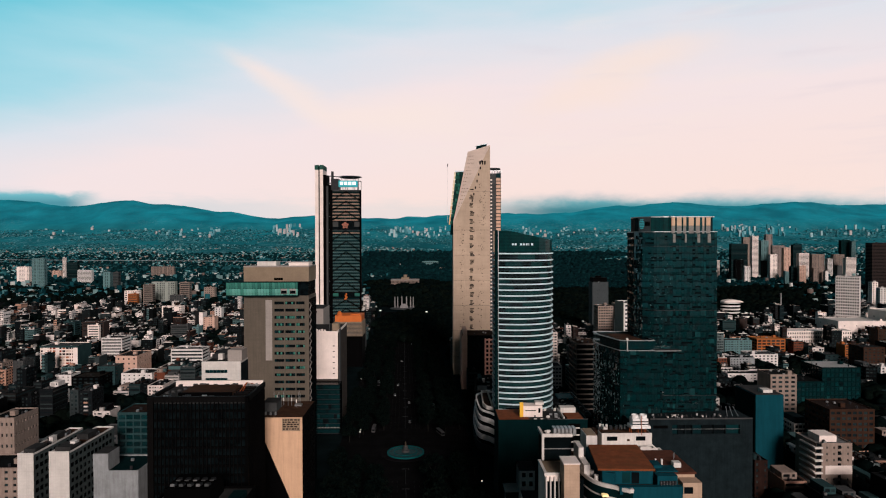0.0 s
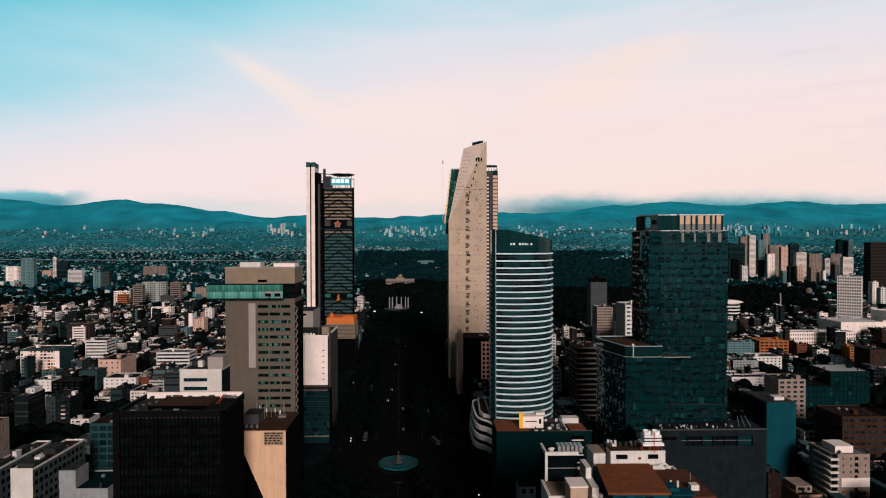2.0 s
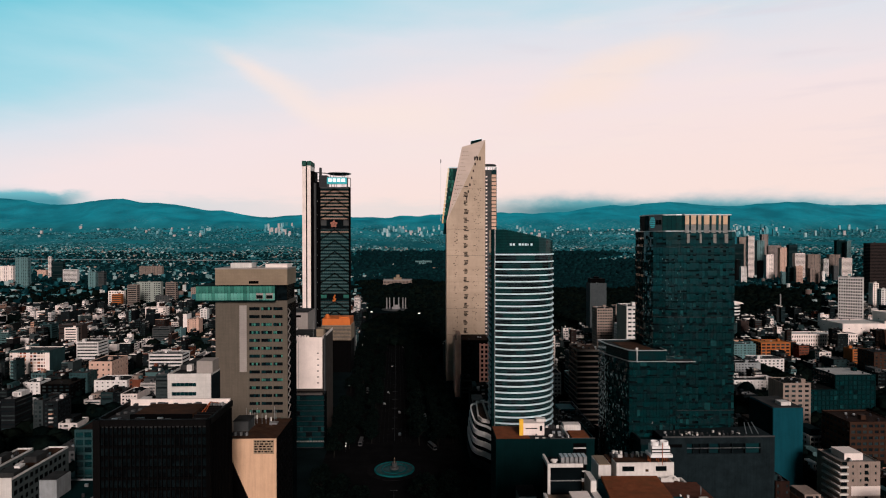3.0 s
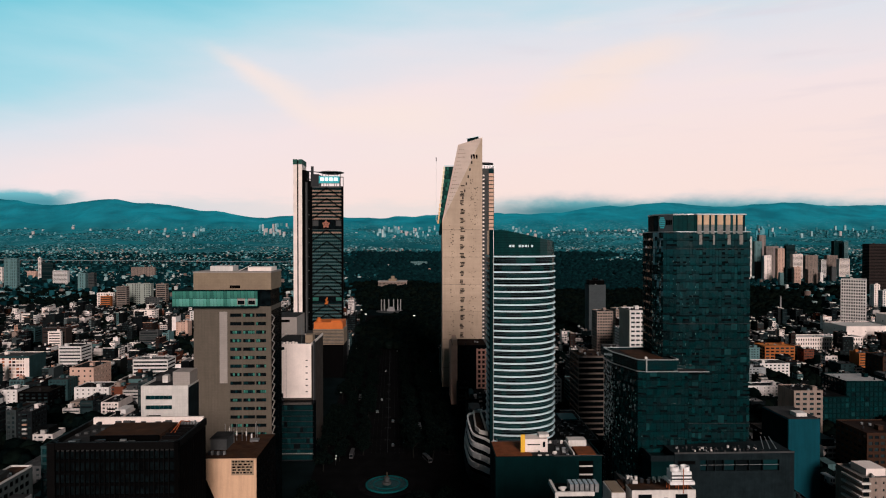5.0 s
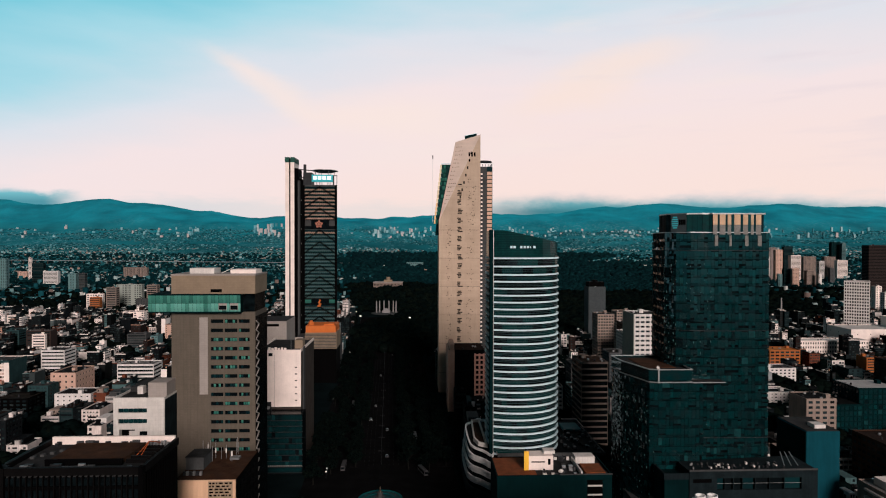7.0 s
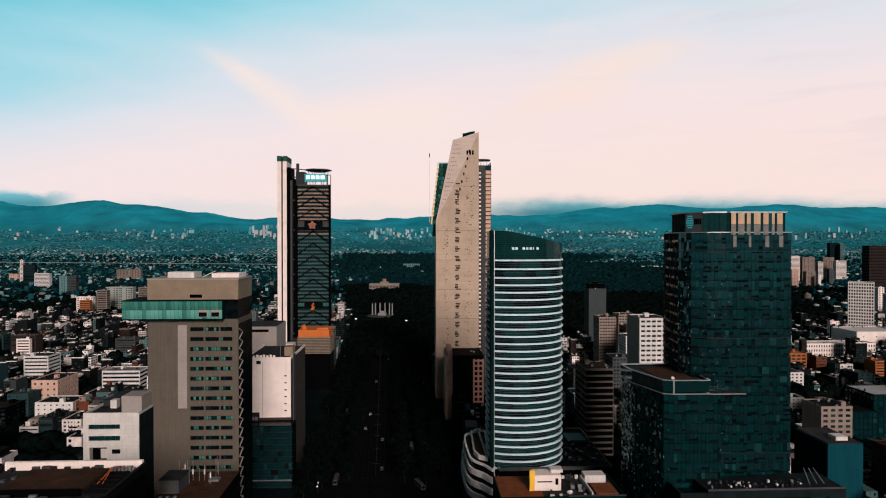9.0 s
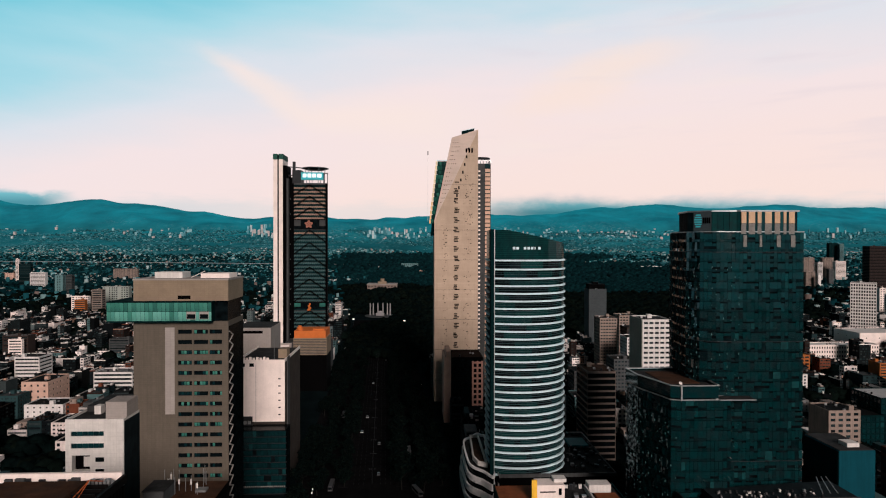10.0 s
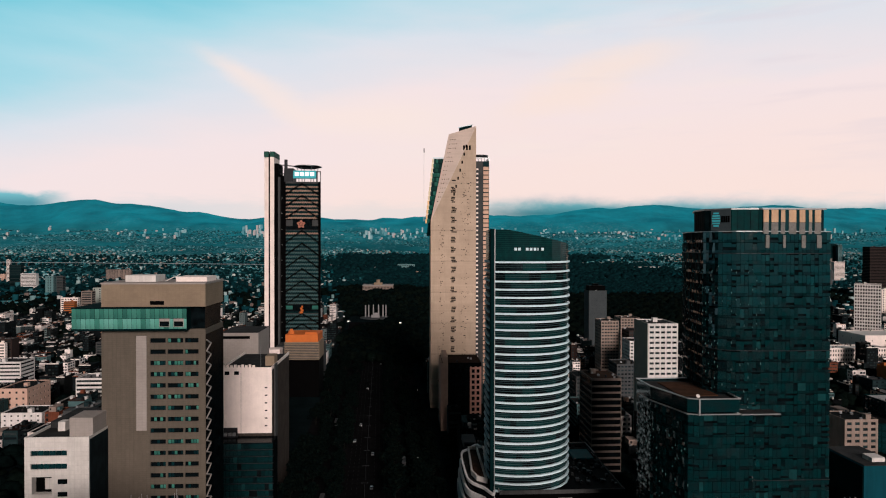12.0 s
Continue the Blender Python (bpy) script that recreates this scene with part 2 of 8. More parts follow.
M_BLACKGLASS = glazing("black_glass", [(0.0013, 0.0017, 0.002), (0.0022, 0.0026, 0.003), (0.0009, 0.0012, 0.0014)], spec=0.08, rough=0.15)
M_FIN = surf("dark_bronze_fin", (0.0028, 0.0026, 0.0026), 0.6, vary=0.2, size=4, spec=0.05)
M_GREYROOF = surf("grey_roof_felt", (0.030, 0.031, 0.031), 0.95, vary=0.45, size=4, tint=(0.016, 0.017, 0.017), spec=0.05)
M_BROWNROOF = surf("rust_brown_roof", (0.058, 0.029, 0.017), 0.95, vary=0.45, size=4, tint=(0.03, 0.021, 0.016), spec=0.03)
M_REDROOF = surf("red_roof_coating", (0.19, 0.056, 0.020), 0.9, vary=0.3, size=3, tint=(0.12, 0.045, 0.016))
M_CONC = surf("board_marked_concrete", (0.46, 0.355, 0.265), 0.85, vary=0.12, size=14, joints=(200.0, 1.4), streaks=0.08)
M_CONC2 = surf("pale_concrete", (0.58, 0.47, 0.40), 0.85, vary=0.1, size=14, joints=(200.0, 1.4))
M_GREYCONC = surf("grey_concrete", (0.055, 0.058, 0.058), 0.9, vary=0.25, size=5, streaks=0.2)
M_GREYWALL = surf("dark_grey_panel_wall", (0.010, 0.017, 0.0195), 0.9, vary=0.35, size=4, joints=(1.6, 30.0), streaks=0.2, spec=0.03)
M_DARKGREEN = surf("dark_green_wall", (0.0015, 0.013, 0.014), 0.9, vary=0.25, size=8, streaks=0.15, spec=0.02)
M_TEALPAINT = surf("teal_painted_wall", (0.0035, 0.050, 0.068), 0.85, vary=0.12, size=8, streaks=0.15, spec=0.04)
M_DARKSTEEL = surf("dark_steel", (0.022, 0.024, 0.026), 0.5, metal=0.4, vary=0.25, size=3)
# Enamel for small marks that paint sky glints on the glass.
M_GLINT = surf("bracket_enamel", (0.10, 0.21, 0.21), 0.5, vary=0.2, size=2)
M_STEEL = surf("galvanised_steel", (0.32, 0.33, 0.33), 0.4, metal=0.7, vary=0.2, size=2)
M_GLASS = glazing("tinted_window_glass", TEALS[:5], spec=0.5)
M_GLASSI = glazing("tinted_window_glass_far", [(0.010, 0.018, 0.02), (0.02, 0.035, 0.038), (0.006, 0.008, 0.009), (0.03, 0.04, 0.04)], by="island", spec=0.4)
CURT = [(0.0014, 0.027, 0.028), (0.0015, 0.029, 0.030), (0.0013, 0.025, 0.026), (0.0014, 0.028, 0.029), (0.0013, 0.024, 0.025), (0.0015, 0.030, 0.031), (0.0013, 0.026, 0.027), (0.0010, 0.016, 0.017), (0.0014, 0.027, 0.028), (0.0015, 0.031, 0.032),
        (0.0013, 0.024, 0.025), (0.0014, 0.027, 0.028), (0.0013, 0.025, 0.026), (0.0022, 0.040, 0.041), (0.0014, 0.027, 0.028), (0.0012, 0.021, 0.022), (0.0015, 0.029, 0.030), (0.0013, 0.026, 0.027), (0.0013, 0.024, 0.025), (0.0080, 0.062, 0.062),
        (0.0014, 0.028, 0.029), (0.0013, 0.025, 0.026), (0.0006, 0.008, 0.009), (0.0015, 0.029, 0.030), (0.0014, 0.026, 0.027)]
CURT = [(r * 0.8, g_ * 0.76, b_ * 0.80) for r, g_, b_ in CURT]
M_CURTAIN = glazing("teal_curtain_glass", CURT, ior=1.6)
M_CURTAINI = glazing("teal_curtain_glass_rest", CURT, by="island", ior=1.6)
# Darker, duller copy of the curtain glass that keeps sky reflections off the flank.
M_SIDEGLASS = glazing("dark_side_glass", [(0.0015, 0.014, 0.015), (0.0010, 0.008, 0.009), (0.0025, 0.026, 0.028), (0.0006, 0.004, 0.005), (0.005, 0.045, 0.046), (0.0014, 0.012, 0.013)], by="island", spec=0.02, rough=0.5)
M_REGIS = glazing("sea_green_glass", [(0.003, 0.028, 0.028), (0.004, 0.036, 0.034), (0.0025, 0.022, 0.023), (0.0035, 0.031, 0.030), (0.007, 0.007, 0.009), (0.003, 0.025, 0.025)], spec=0.5)
M_ORANGE = surf("orange_canopy", (0.52, 0.135, 0.03), 0.6, vary=0.1, size=4)
M_YELLOW = surf("yellow_sign_panel", (0.80, 0.46, 0.05), 0.5, vary=0.06, size=3, bump=0)
M_SIGN = glow("white_sign_light", (0.8, 0.95, 0.95), 0.5)
M_TEALSIGN = surf("blue_green_sign", (0.05, 0.42, 0.48), 0.4, vary=0.05, size=2, bump=0)
M_MARK = surf("road_paint", (0.010, 0.010, 0.010), 0.8, vary=0.3, size=2, bump=0.1)
M_WATER = surf("fountain_water", (0.002, 0.040, 0.043), 0.5, vary=0.5, size=2, bump=0.3, spec=0.05)
M_STONE = surf("grey_stone", (0.05, 0.055, 0.055), 0.85, vary=0.2, size=3)
M_MARBLE = surf("white_marble", (0.24, 0.235, 0.235), 0.6, vary=0.1, size=3)
M_BRONZE = surf("bronze", (0.05, 0.04, 0.028), 0.45, metal=0.7, vary=0.3, size=1)
M_LAMP = glow("lamp_light", (1.0, 0.93, 0.85), 1.2)
M_TANK = surf("black_water_tank_plastic", (0.02, 0.02, 0.022), 0.6, vary=0.2, size=2)
WALLS = [lin(*c) for c in [(228, 218, 212), (12, 16, 17), (20, 24, 25), (92, 104, 104), (10, 13, 14), (17, 22, 23), (206, 198, 193), (30, 30, 30), (12, 18, 20), (176, 138, 118), (22, 27, 28), (10, 12, 13), (30, 46, 48),
                           (236, 226, 220), (40, 27, 23), (18, 32, 35), (52, 60, 61), (10, 12, 13), (168, 164, 160), (27, 30, 30), (14, 18, 20), (104, 60, 44), (70, 96, 97), (20, 24, 25), (13, 16, 18), (216, 204, 197), (22, 26, 28), (14, 16, 17)]]
# Plain walls mixed with teal; distance haze is in the palette.
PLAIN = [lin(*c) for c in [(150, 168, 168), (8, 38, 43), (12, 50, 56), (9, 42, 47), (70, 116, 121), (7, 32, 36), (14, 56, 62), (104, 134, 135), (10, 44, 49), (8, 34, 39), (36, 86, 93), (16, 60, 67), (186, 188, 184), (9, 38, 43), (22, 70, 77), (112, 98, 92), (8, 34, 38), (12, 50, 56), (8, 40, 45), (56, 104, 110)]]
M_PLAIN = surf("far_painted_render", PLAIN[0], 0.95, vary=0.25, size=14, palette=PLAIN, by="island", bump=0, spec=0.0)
M_CITY = surf("painted_render", WALLS[0], 0.9, vary=0.2, size=5, palette=WALLS, by="object", streaks=0.22, spec=0.04)
M_CITYI = surf("painted_render_far", WALLS[0], 0.9, vary=0.2, size=9, palette=WALLS, by="island", bump=0, spec=0.03)
ROOFS = [(0.014, 0.015, 0.015), (0.03, 0.031, 0.031), (0.010, 0.010, 0.010), (0.022, 0.012, 0.009), (0.16, 0.16, 0.155), (0.008, 0.009, 0.010), (0.02, 0.017, 0.014), (0.010, 0.014, 0.015), (0.006, 0.007, 0.007), (0.055, 0.058, 0.058)]
M_ROOF = surf("flat_roof", ROOFS[0], 0.95, vary=0.45, size=3, palette=ROOFS, by="object", spec=0.03)
M_ROOFI = surf("flat_roof_far", ROOFS[0], 0.95, vary=0.4, size=8, palette=ROOFS, by="island", bump=0, spec=0.02)
# Hillside walls tealed further, haze painted into each shade.
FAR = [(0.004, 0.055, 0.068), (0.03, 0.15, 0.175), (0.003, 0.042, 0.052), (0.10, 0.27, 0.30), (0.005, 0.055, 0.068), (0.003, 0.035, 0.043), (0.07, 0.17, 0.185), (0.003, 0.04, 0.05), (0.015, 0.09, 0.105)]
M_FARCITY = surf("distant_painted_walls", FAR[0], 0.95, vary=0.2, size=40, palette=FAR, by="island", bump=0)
# Suburb walls, pale and teal, with haze in the colours.
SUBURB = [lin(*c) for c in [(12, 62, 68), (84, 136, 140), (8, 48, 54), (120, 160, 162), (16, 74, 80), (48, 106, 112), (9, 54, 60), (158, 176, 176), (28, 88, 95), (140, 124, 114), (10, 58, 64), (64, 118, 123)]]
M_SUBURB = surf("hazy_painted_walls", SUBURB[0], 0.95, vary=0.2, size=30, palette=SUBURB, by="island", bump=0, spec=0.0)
M_PODIUM = surf("bright_white_render", (0.80, 0.79, 0.77), 0.7, vary=0.12, size=6, streaks=0.1)
M_CAR = surf("car_paint", (0.3, 0.3, 0.3), 0.3, vary=0.05, size=3, palette=[(0.10, 0.10, 0.10), (0.01, 0.01, 0.011), (0.03, 0.03, 0.032), (0.05, 0.01, 0.01), (0.16, 0.16, 0.155), (0.01, 0.015, 0.025)], bump=0, spec=0.5)
M_RUBBER = surf("tyre_rubber", (0.015, 0.015, 0.015), 0.9, vary=0.2, size=1, bump=0)


# ---------------------------------------------------------------- mesh helpers
class Form:
    """Collects vertices and faces of one mesh."""

    def __init__(self):
        self.v, self.f = [], []

    def quad(self, *pts):
        i = len(self.v)
        self.v += [tuple(p) for p in pts]
        self.f.append(tuple(range(i, i + len(pts))))
        return self

    def box(self, x0, x1, y0, y1, z0, z1):
        i = len(self.v)
        self.v += [(x, y, z) for z in (z0, z1) for x, y in ((x0, y0), (x1, y0), (x1, y1), (x0, y1))]
        self.f += [tuple(i + k for k in q) for q in ((3, 2, 1, 0), (4, 5, 6, 7), (0, 1, 5, 4), (1, 2, 6, 5), (2, 3, 7, 6), (3, 0, 4, 7))]
        return self

    def prism(self, pts, z0, z1, cap=True):
        """Upright prism over a counter-clockwise outline; z1 may be a list of heights."""
        i, n = len(self.v), len(pts)
        tops = z1 if isinstance(z1, (list, tuple)) else [z1] * n
        self.v += [(x, y, z0) for x, y in pts] + [(x, y, t) for (x, y), t in zip(pts, tops)]
        self.f += [(i + k, i + (k + 1) % n, i + n + (k + 1) % n, i + n + k) for k in range(n)]
        if cap:
            self.f += [tuple(i + n + k for k in range(n)), tuple(i + n - 1 - k for k in range(n))]
        return self

    def ring(self, outer, inner, z0, z1):
        """Upright ring between two outlines with the same number of points."""
        i, n = len(self.v), len(outer)
        for pts, z in ((outer, z0), (outer, z1), (inner, z1), (inner, z0)):
            self.v += [(x, y, z) for x, y in pts]
        for a in range(4):
            b = (a + 1) % 4
            self.f += [(i + a * n + k, i + a * n + (k + 1) % n, i + b * n + (k + 1) % n, i + b * n + k) for k in range(n)]
        return self

    def tube(self, p, q, r, n=8, r2=None):
        p, q = Vector(p), Vector(q)
        d = (q - p).normalized()
        s = d.orthogonal().normalized()
        t = d.cross(s)
        i = len(self.v)
        for c, rr in ((p, r), (q, r if r2 is None else r2)):
            self.v += [tuple(c + rr * (math.cos(a) * s + math.sin(a) * t)) for a in (2 * math.pi * k / n for k in range(n))]
        self.f += [(i + k, i + (k + 1) % n, i + n + (k + 1) % n, i + n + k) for k in range(n)]
        self.f += [tuple(i + n - 1 - k for k in range(n)), tuple(i + n + k for k in range(n))]
        return self

    def beam(self, p, q, w, h):
        """Square bar between two points in a plane facing -y."""
        p, q = Vector(p), Vector(q)
        d = (q - p).normalized()
        s = Vector((0, 1, 0))
        t = d.cross(s).normalized()
        i = len(self.v)
        for c in (p, q):
            self.v += [tuple(c + a * w / 2 * t + b * h / 2 * s) for a, b in ((-1, -1), (1, -1), (1, 1), (-1, 1))]
        self.f += [tuple(i + k for k in g) for g in ((3, 2, 1, 0), (4, 5, 6, 7), (0, 1, 5, 4), (1, 2, 6, 5), (2, 3, 7, 6), (3, 0, 4, 7))]
        return self

    def wall(self, place, u0, u1, z0, z1, us, zs, depth=0.35, back=None, pane=0.0):
        """A wall sheet with openings: place(u, d, z) gives the point d behind the face. The panes go into the form back."""
        def face(a, b, c, d):
            self.quad(place(a, 0, c), place(b, 0, c), place(b, 0, d), place(a, 0, d))
        low = z0
        for za, zb in zs:
            face(u0, u1, low, za)
            left = u0
            for ua, ub in us:
                face(left, ua, za, zb)
                P = place
                self.quad(P(ua, 0, za), P(ub, 0, za), P(ub, depth, za), P(ua, depth, za))
                self.quad(P(ua, depth, zb), P(ub, depth, zb), P(ub, 0, zb), P(ua, 0, zb))
                self.quad(P(ua, 0, za), P(ua, depth, za), P(ua, depth, zb), P(ua, 0, zb))
                self.quad(P(ub, depth, za), P(ub, 0, za), P(ub, 0, zb), P(ub, depth, zb))
                if back is not None:
                    back.quad(P(ua, depth, za), P(ub, depth, za), P(ub, depth, zb), P(ua, depth, zb))
                left = ub
            face(left, u1, za, zb)
            low = zb
        face(u0, u1, low, z1)
        return self

    def mesh(self, name, shift=(0, 0, 0)):
        me = bpy.data.meshes.new(name)
        sx_, sy_, sz_ = shift
        me.from_pydata([(a - sx_, b - sy_, c - sz_) for a, b, c in self.v], [], self.f)
        me.update()
        return me


def thing(name, x, y, label, category, group="", z=0.0, turn=0.0, kind=""):
    ob = tagged(new(name), label, category, group, kind)
    ob.empty_display_size = 2
    ob.matrix_basis = pose(x, y, z, 0, 0, turn)
    return ob


def part(name, form, material, parent=None, label="", local=False, kind=""):
    """One mesh object under a thing or part; forms are in world coordinates unless local."""
    base = parent
    shift = Vector((0, 0, 0))
    while base is not None and not local:
        shift += base.location
        base = base.parent
    me = form.mesh(name, shift)
    me.materials.append(material)
    ob = new(name, me)
    ob.parent = parent
    return tagged(ob, label, kind=kind)


def structure(name, form, material):
    ob = part(name, form, material)
    return tagged(ob, kind="structure")


UNIT = {}


def pane(name, parent, material, x0, x1, y, z0, z1, side="y", thick=0.08):
    """A window pane as an object of its own, on a shared one metre mesh (side y: facing -y; side x: across x)."""
    key = (material.name, side)
    if key not in UNIT:
        f = Form().box(0, 1, -0.5, 0.5, 0, 1) if side == "y" else Form().box(-0.5, 0.5, 0, 1, 0, 1)
        UNIT[key] = f.mesh("pane")
        UNIT[key].materials.append(material)
    ob = new(name, UNIT[key])
    ob.parent = parent
    base, o = Vector((0, 0, 0)), parent
    while o is not None:
        base += o.location
        o = o.parent
    if side == "y":
        ob.location, ob.scale = Vector((x0, y, z0)) - base, (x1 - x0, thick, z1 - z0)
    else:
        ob.location, ob.scale = Vector((y, x0, z0)) - base, (thick, x1 - x0, z1 - z0)
    return ob


def front(y):
    return lambda u_, d, z: (u_, y + d, z)


def leftside(x):
    return lambda u_, d, z: (x + d, -u_, z)      # u runs from far to near: u = -y


def rightside(x):
    return lambda u_, d, z: (x - d, u_, z)


def spread(a, b, n, share):
    """n openings of the given share of the pitch between a and b."""
    p = (b - a) / n
    return [(a + p * (i + 0.5 - share / 2), a + p * (i + 0.5 + share / 2)) for i in range(n)]


def smooth_arc(pts, n=6):
    """Catmull-Rom through a closed outline."""
    out = []
    m = len(pts)
    for i in range(m):
        p0, p1, p2, p3 = (Vector(pts[(i + k) % m]) for k in (-1, 0, 1, 2))
        for k in range(n):
            t = k / n
            out.append(tuple(0.5 * ((2 * p1) + (p2 - p0) * t + (2 * p0 - 5 * p1 + 4 * p2 - p3) * t * t + (3 * p1 - p0 - 3 * p2 + p3) * t ** 3)))
    return out


def inset(pts, d):
    """Outline moved inwards by d (counter-clockwise)."""
    n, out = len(pts), []
    for i in range(n):
        a, b, c = Vector(pts[i - 1]), Vector(pts[i]), Vector(pts[(i + 1) % n])
        e1, e2 = (b - a).normalized(), (c - b).normalized()
        n1, n2 = Vector((-e1.y, e1.x)), Vector((-e2.y, e2.x))
        k = (n1 + n2)
        k = k / max(k.dot(n1), 0.35)
        out.append(tuple(b + d * k))
    return out


def fast_mesh(name, verts, faces, material):
    """A mesh from numpy arrays (all faces with the same number of corners)."""
    me = bpy.data.meshes.new(name)
    verts, faces = np.asarray(verts, np.float32), np.asarray(faces, np.int32)
    k = faces.shape[1]
    me.vertices.add(len(verts))
    me.vertices.foreach_set("co", verts.ravel())
    me.loops.add(faces.size)
    me.loops.foreach_set("vertex_index", faces.ravel())
    me.polygons.add(len(faces))
    me.polygons.foreach_set("loop_start", np.arange(0, faces.size, k, dtype=np.int32))
    me.polygons.foreach_set("loop_total", np.full(len(faces), k, np.int32))
    me.update(calc_edges=True)
    me.validate()
    me.materials.append(material)
    return new(name, me)


def axis(y):
    """The avenue's middle line."""
    return 1.5 - 0.05 * y


def ground_z(x, y):
    """Height of the land: flat in the city, a wooded hill, slopes rising to the west."""
    z = 0.0
    if y > 2500:
        z += 300 * ((min(y, 4300) - 2500) / 2100) ** 1.4
    d = math.hypot((x + 78) / 1.3, y - 1640)
    if d < 260:
        z += 28 * (0.5 + 0.5 * math.cos(math.pi * d / 260))
    return z


# ---------------------------------------------------------------- ground, avenue, hills
g = Form()
xs = [-5200, -4300, -3600, -3000, -2500, -2000, -1600, -1300, -1000, -750, -560, -420, -340, -280, -230, -180, -140, -100, -60, -20, 20, 60, 100, 150, 210, 280, 360, 460, 600, 800, 1000,
      1300, 1600, 2000, 2500, 3000, 3600, 4300, 5200]
ys = [-900, 0, 400, 800, 1200, 1360] + list(range(1400, 1920, 40)) + [2000, 2300, 2500] + list(range(2600, 4901, 100))
for y_ in ys:
    for x_ in xs:
        g.v.append((x_, y_, ground_z(x_, y_) - (25.0 if y_ > 2550 else 0.0)))
for j in range(len(ys) - 1):
    for i in range(len(xs) - 1):
        a = j * len(xs) + i
        g.f.append((a, a + 1, a + len(xs) + 1, a + len(xs)))
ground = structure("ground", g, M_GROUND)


def strip(f, off0, off1, y0, y1, z0, z1, step=60.0):
    """A kerbed strip along the avenue between two offsets from its middle line."""
    n = max(1, int((y1 - y0) / step))
    for k in range(n):
        a, b = y0 + (y1 - y0) * k / n, y0 + (y1 - y0) * (k + 1) / n
        i = len(f.v)
        f.v += [(axis(y) + o, y, z) for z in (z0, z1) for o, y in ((off0, a), (off1, a), (off1, b), (off0, b))]
        f.f += [tuple(i + q for q in s) for s in ((4, 5, 6, 7), (0, 1, 5, 4), (1, 2, 6, 5), (3, 0, 4, 7))]
    return f


FX, FY = -19.0, 412.0                     # middle of the roundabout
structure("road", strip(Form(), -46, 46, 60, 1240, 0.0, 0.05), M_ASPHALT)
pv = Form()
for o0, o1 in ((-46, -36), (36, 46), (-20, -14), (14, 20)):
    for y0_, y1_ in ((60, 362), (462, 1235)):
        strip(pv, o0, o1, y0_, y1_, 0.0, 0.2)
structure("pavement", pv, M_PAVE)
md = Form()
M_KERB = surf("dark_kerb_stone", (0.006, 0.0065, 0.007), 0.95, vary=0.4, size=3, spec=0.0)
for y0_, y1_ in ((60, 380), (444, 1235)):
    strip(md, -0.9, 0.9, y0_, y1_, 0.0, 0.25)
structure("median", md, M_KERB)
mk = Form()
for o in (-11.0, -8.0, -5.0, 5.0, 8.0, 11.0):
    for k in range(150):
        y_ = 130 + k * 7.0
        if abs(y_ - FY) > 50:
            strip(mk, o - 0.08, o + 0.08, y_, y_ + 3.0, 0.06, 0.07)
structure("lane_marking", mk, M_MARK)

# hills on the horizon
RIDGE = [(-0.76, 68), (-0.70, 74), (-0.655, 71), (-0.59, 63), (-0.505, 73), (-0.44, 66), (-0.34, 53), (-0.265, 42), (-0.19, 46), (-0.06, 41), (-0.045, 44), (0.02, 46),
         (0.12, 49), (0.22, 51), (0.31, 64), (0.40, 68), (0.49, 62), (0.60, 69), (0.675, 65), (0.74, 65), (0.9, 60)]


def ridge(a):
    for (a0, h0), (a1, h1) in zip(RIDGE, RIDGE[1:]):
        if a0 <= a <= a1:
            t = (a - a0) / (a1 - a0)
            t = t * t * (3 - 2 * t)
            return h0 + (h1 - h0) * t
    return 60


hm = Form()
N_A = 300
HILL_Y = [2480 + 57 * j for j in range(30)] + [4190 + 48.6 * j for j in range(15)]
for y_ in HILL_Y:
    for i in range(N_A + 1):
        a = -0.95 + 1.9 * i / N_A
        x_ = a * y_
        top = 143 + ridge(a) / 1082 * 4870 + 10 * noise.noise((a * 14, 0, 3)) + 8 * noise.noise((a * 38, 1, 3)) + 4 * noise.noise((a * 110, 2, 3))
        base = ground_z(x_, y_) + 1.0 + 8 * noise.noise((x_ / 350, y_ / 350, 0)) * min(1, max(0, (y_ - 2500) / 800))
        s_ = max(0.0, (y_ - 4190) / 680)
        spur = (34 * noise.noise((a * 9, s_ * 1.4, 7)) + 16 * noise.noise((a * 24, s_ * 2.5, 5))) * math.sin(math.pi * min(s_, 1.0))
        hm.v.append((x_, y_, base + (top - ground_z(0, 4870) - 3) * s_ ** 0.9 + spur))
for j in range(len(HILL_Y) - 1):
    for i in range(N_A):
        a = j * (N_A + 1) + i
        hm.f.append((a, a + 1, a + N_A + 2, a + N_A + 1))
m_hill = bpy.data.materials.new("hazy_wooded_hills")
m_hill.use_nodes = True
hn = Nodes(m_hill.node_tree)
hp = m_hill.node_tree.nodes["Principled BSDF"]
hco = hn.add("ShaderNodeTexCoord").outputs["Object"]
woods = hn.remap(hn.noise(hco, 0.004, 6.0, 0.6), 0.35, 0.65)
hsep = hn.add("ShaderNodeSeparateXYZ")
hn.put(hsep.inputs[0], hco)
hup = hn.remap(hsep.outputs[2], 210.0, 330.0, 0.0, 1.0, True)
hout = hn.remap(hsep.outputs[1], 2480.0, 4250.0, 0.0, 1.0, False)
# Haze is put into the glow, paler with distance and height.
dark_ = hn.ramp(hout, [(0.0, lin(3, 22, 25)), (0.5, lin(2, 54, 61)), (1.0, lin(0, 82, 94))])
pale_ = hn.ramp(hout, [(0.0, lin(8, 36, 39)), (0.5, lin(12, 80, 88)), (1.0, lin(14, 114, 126))])
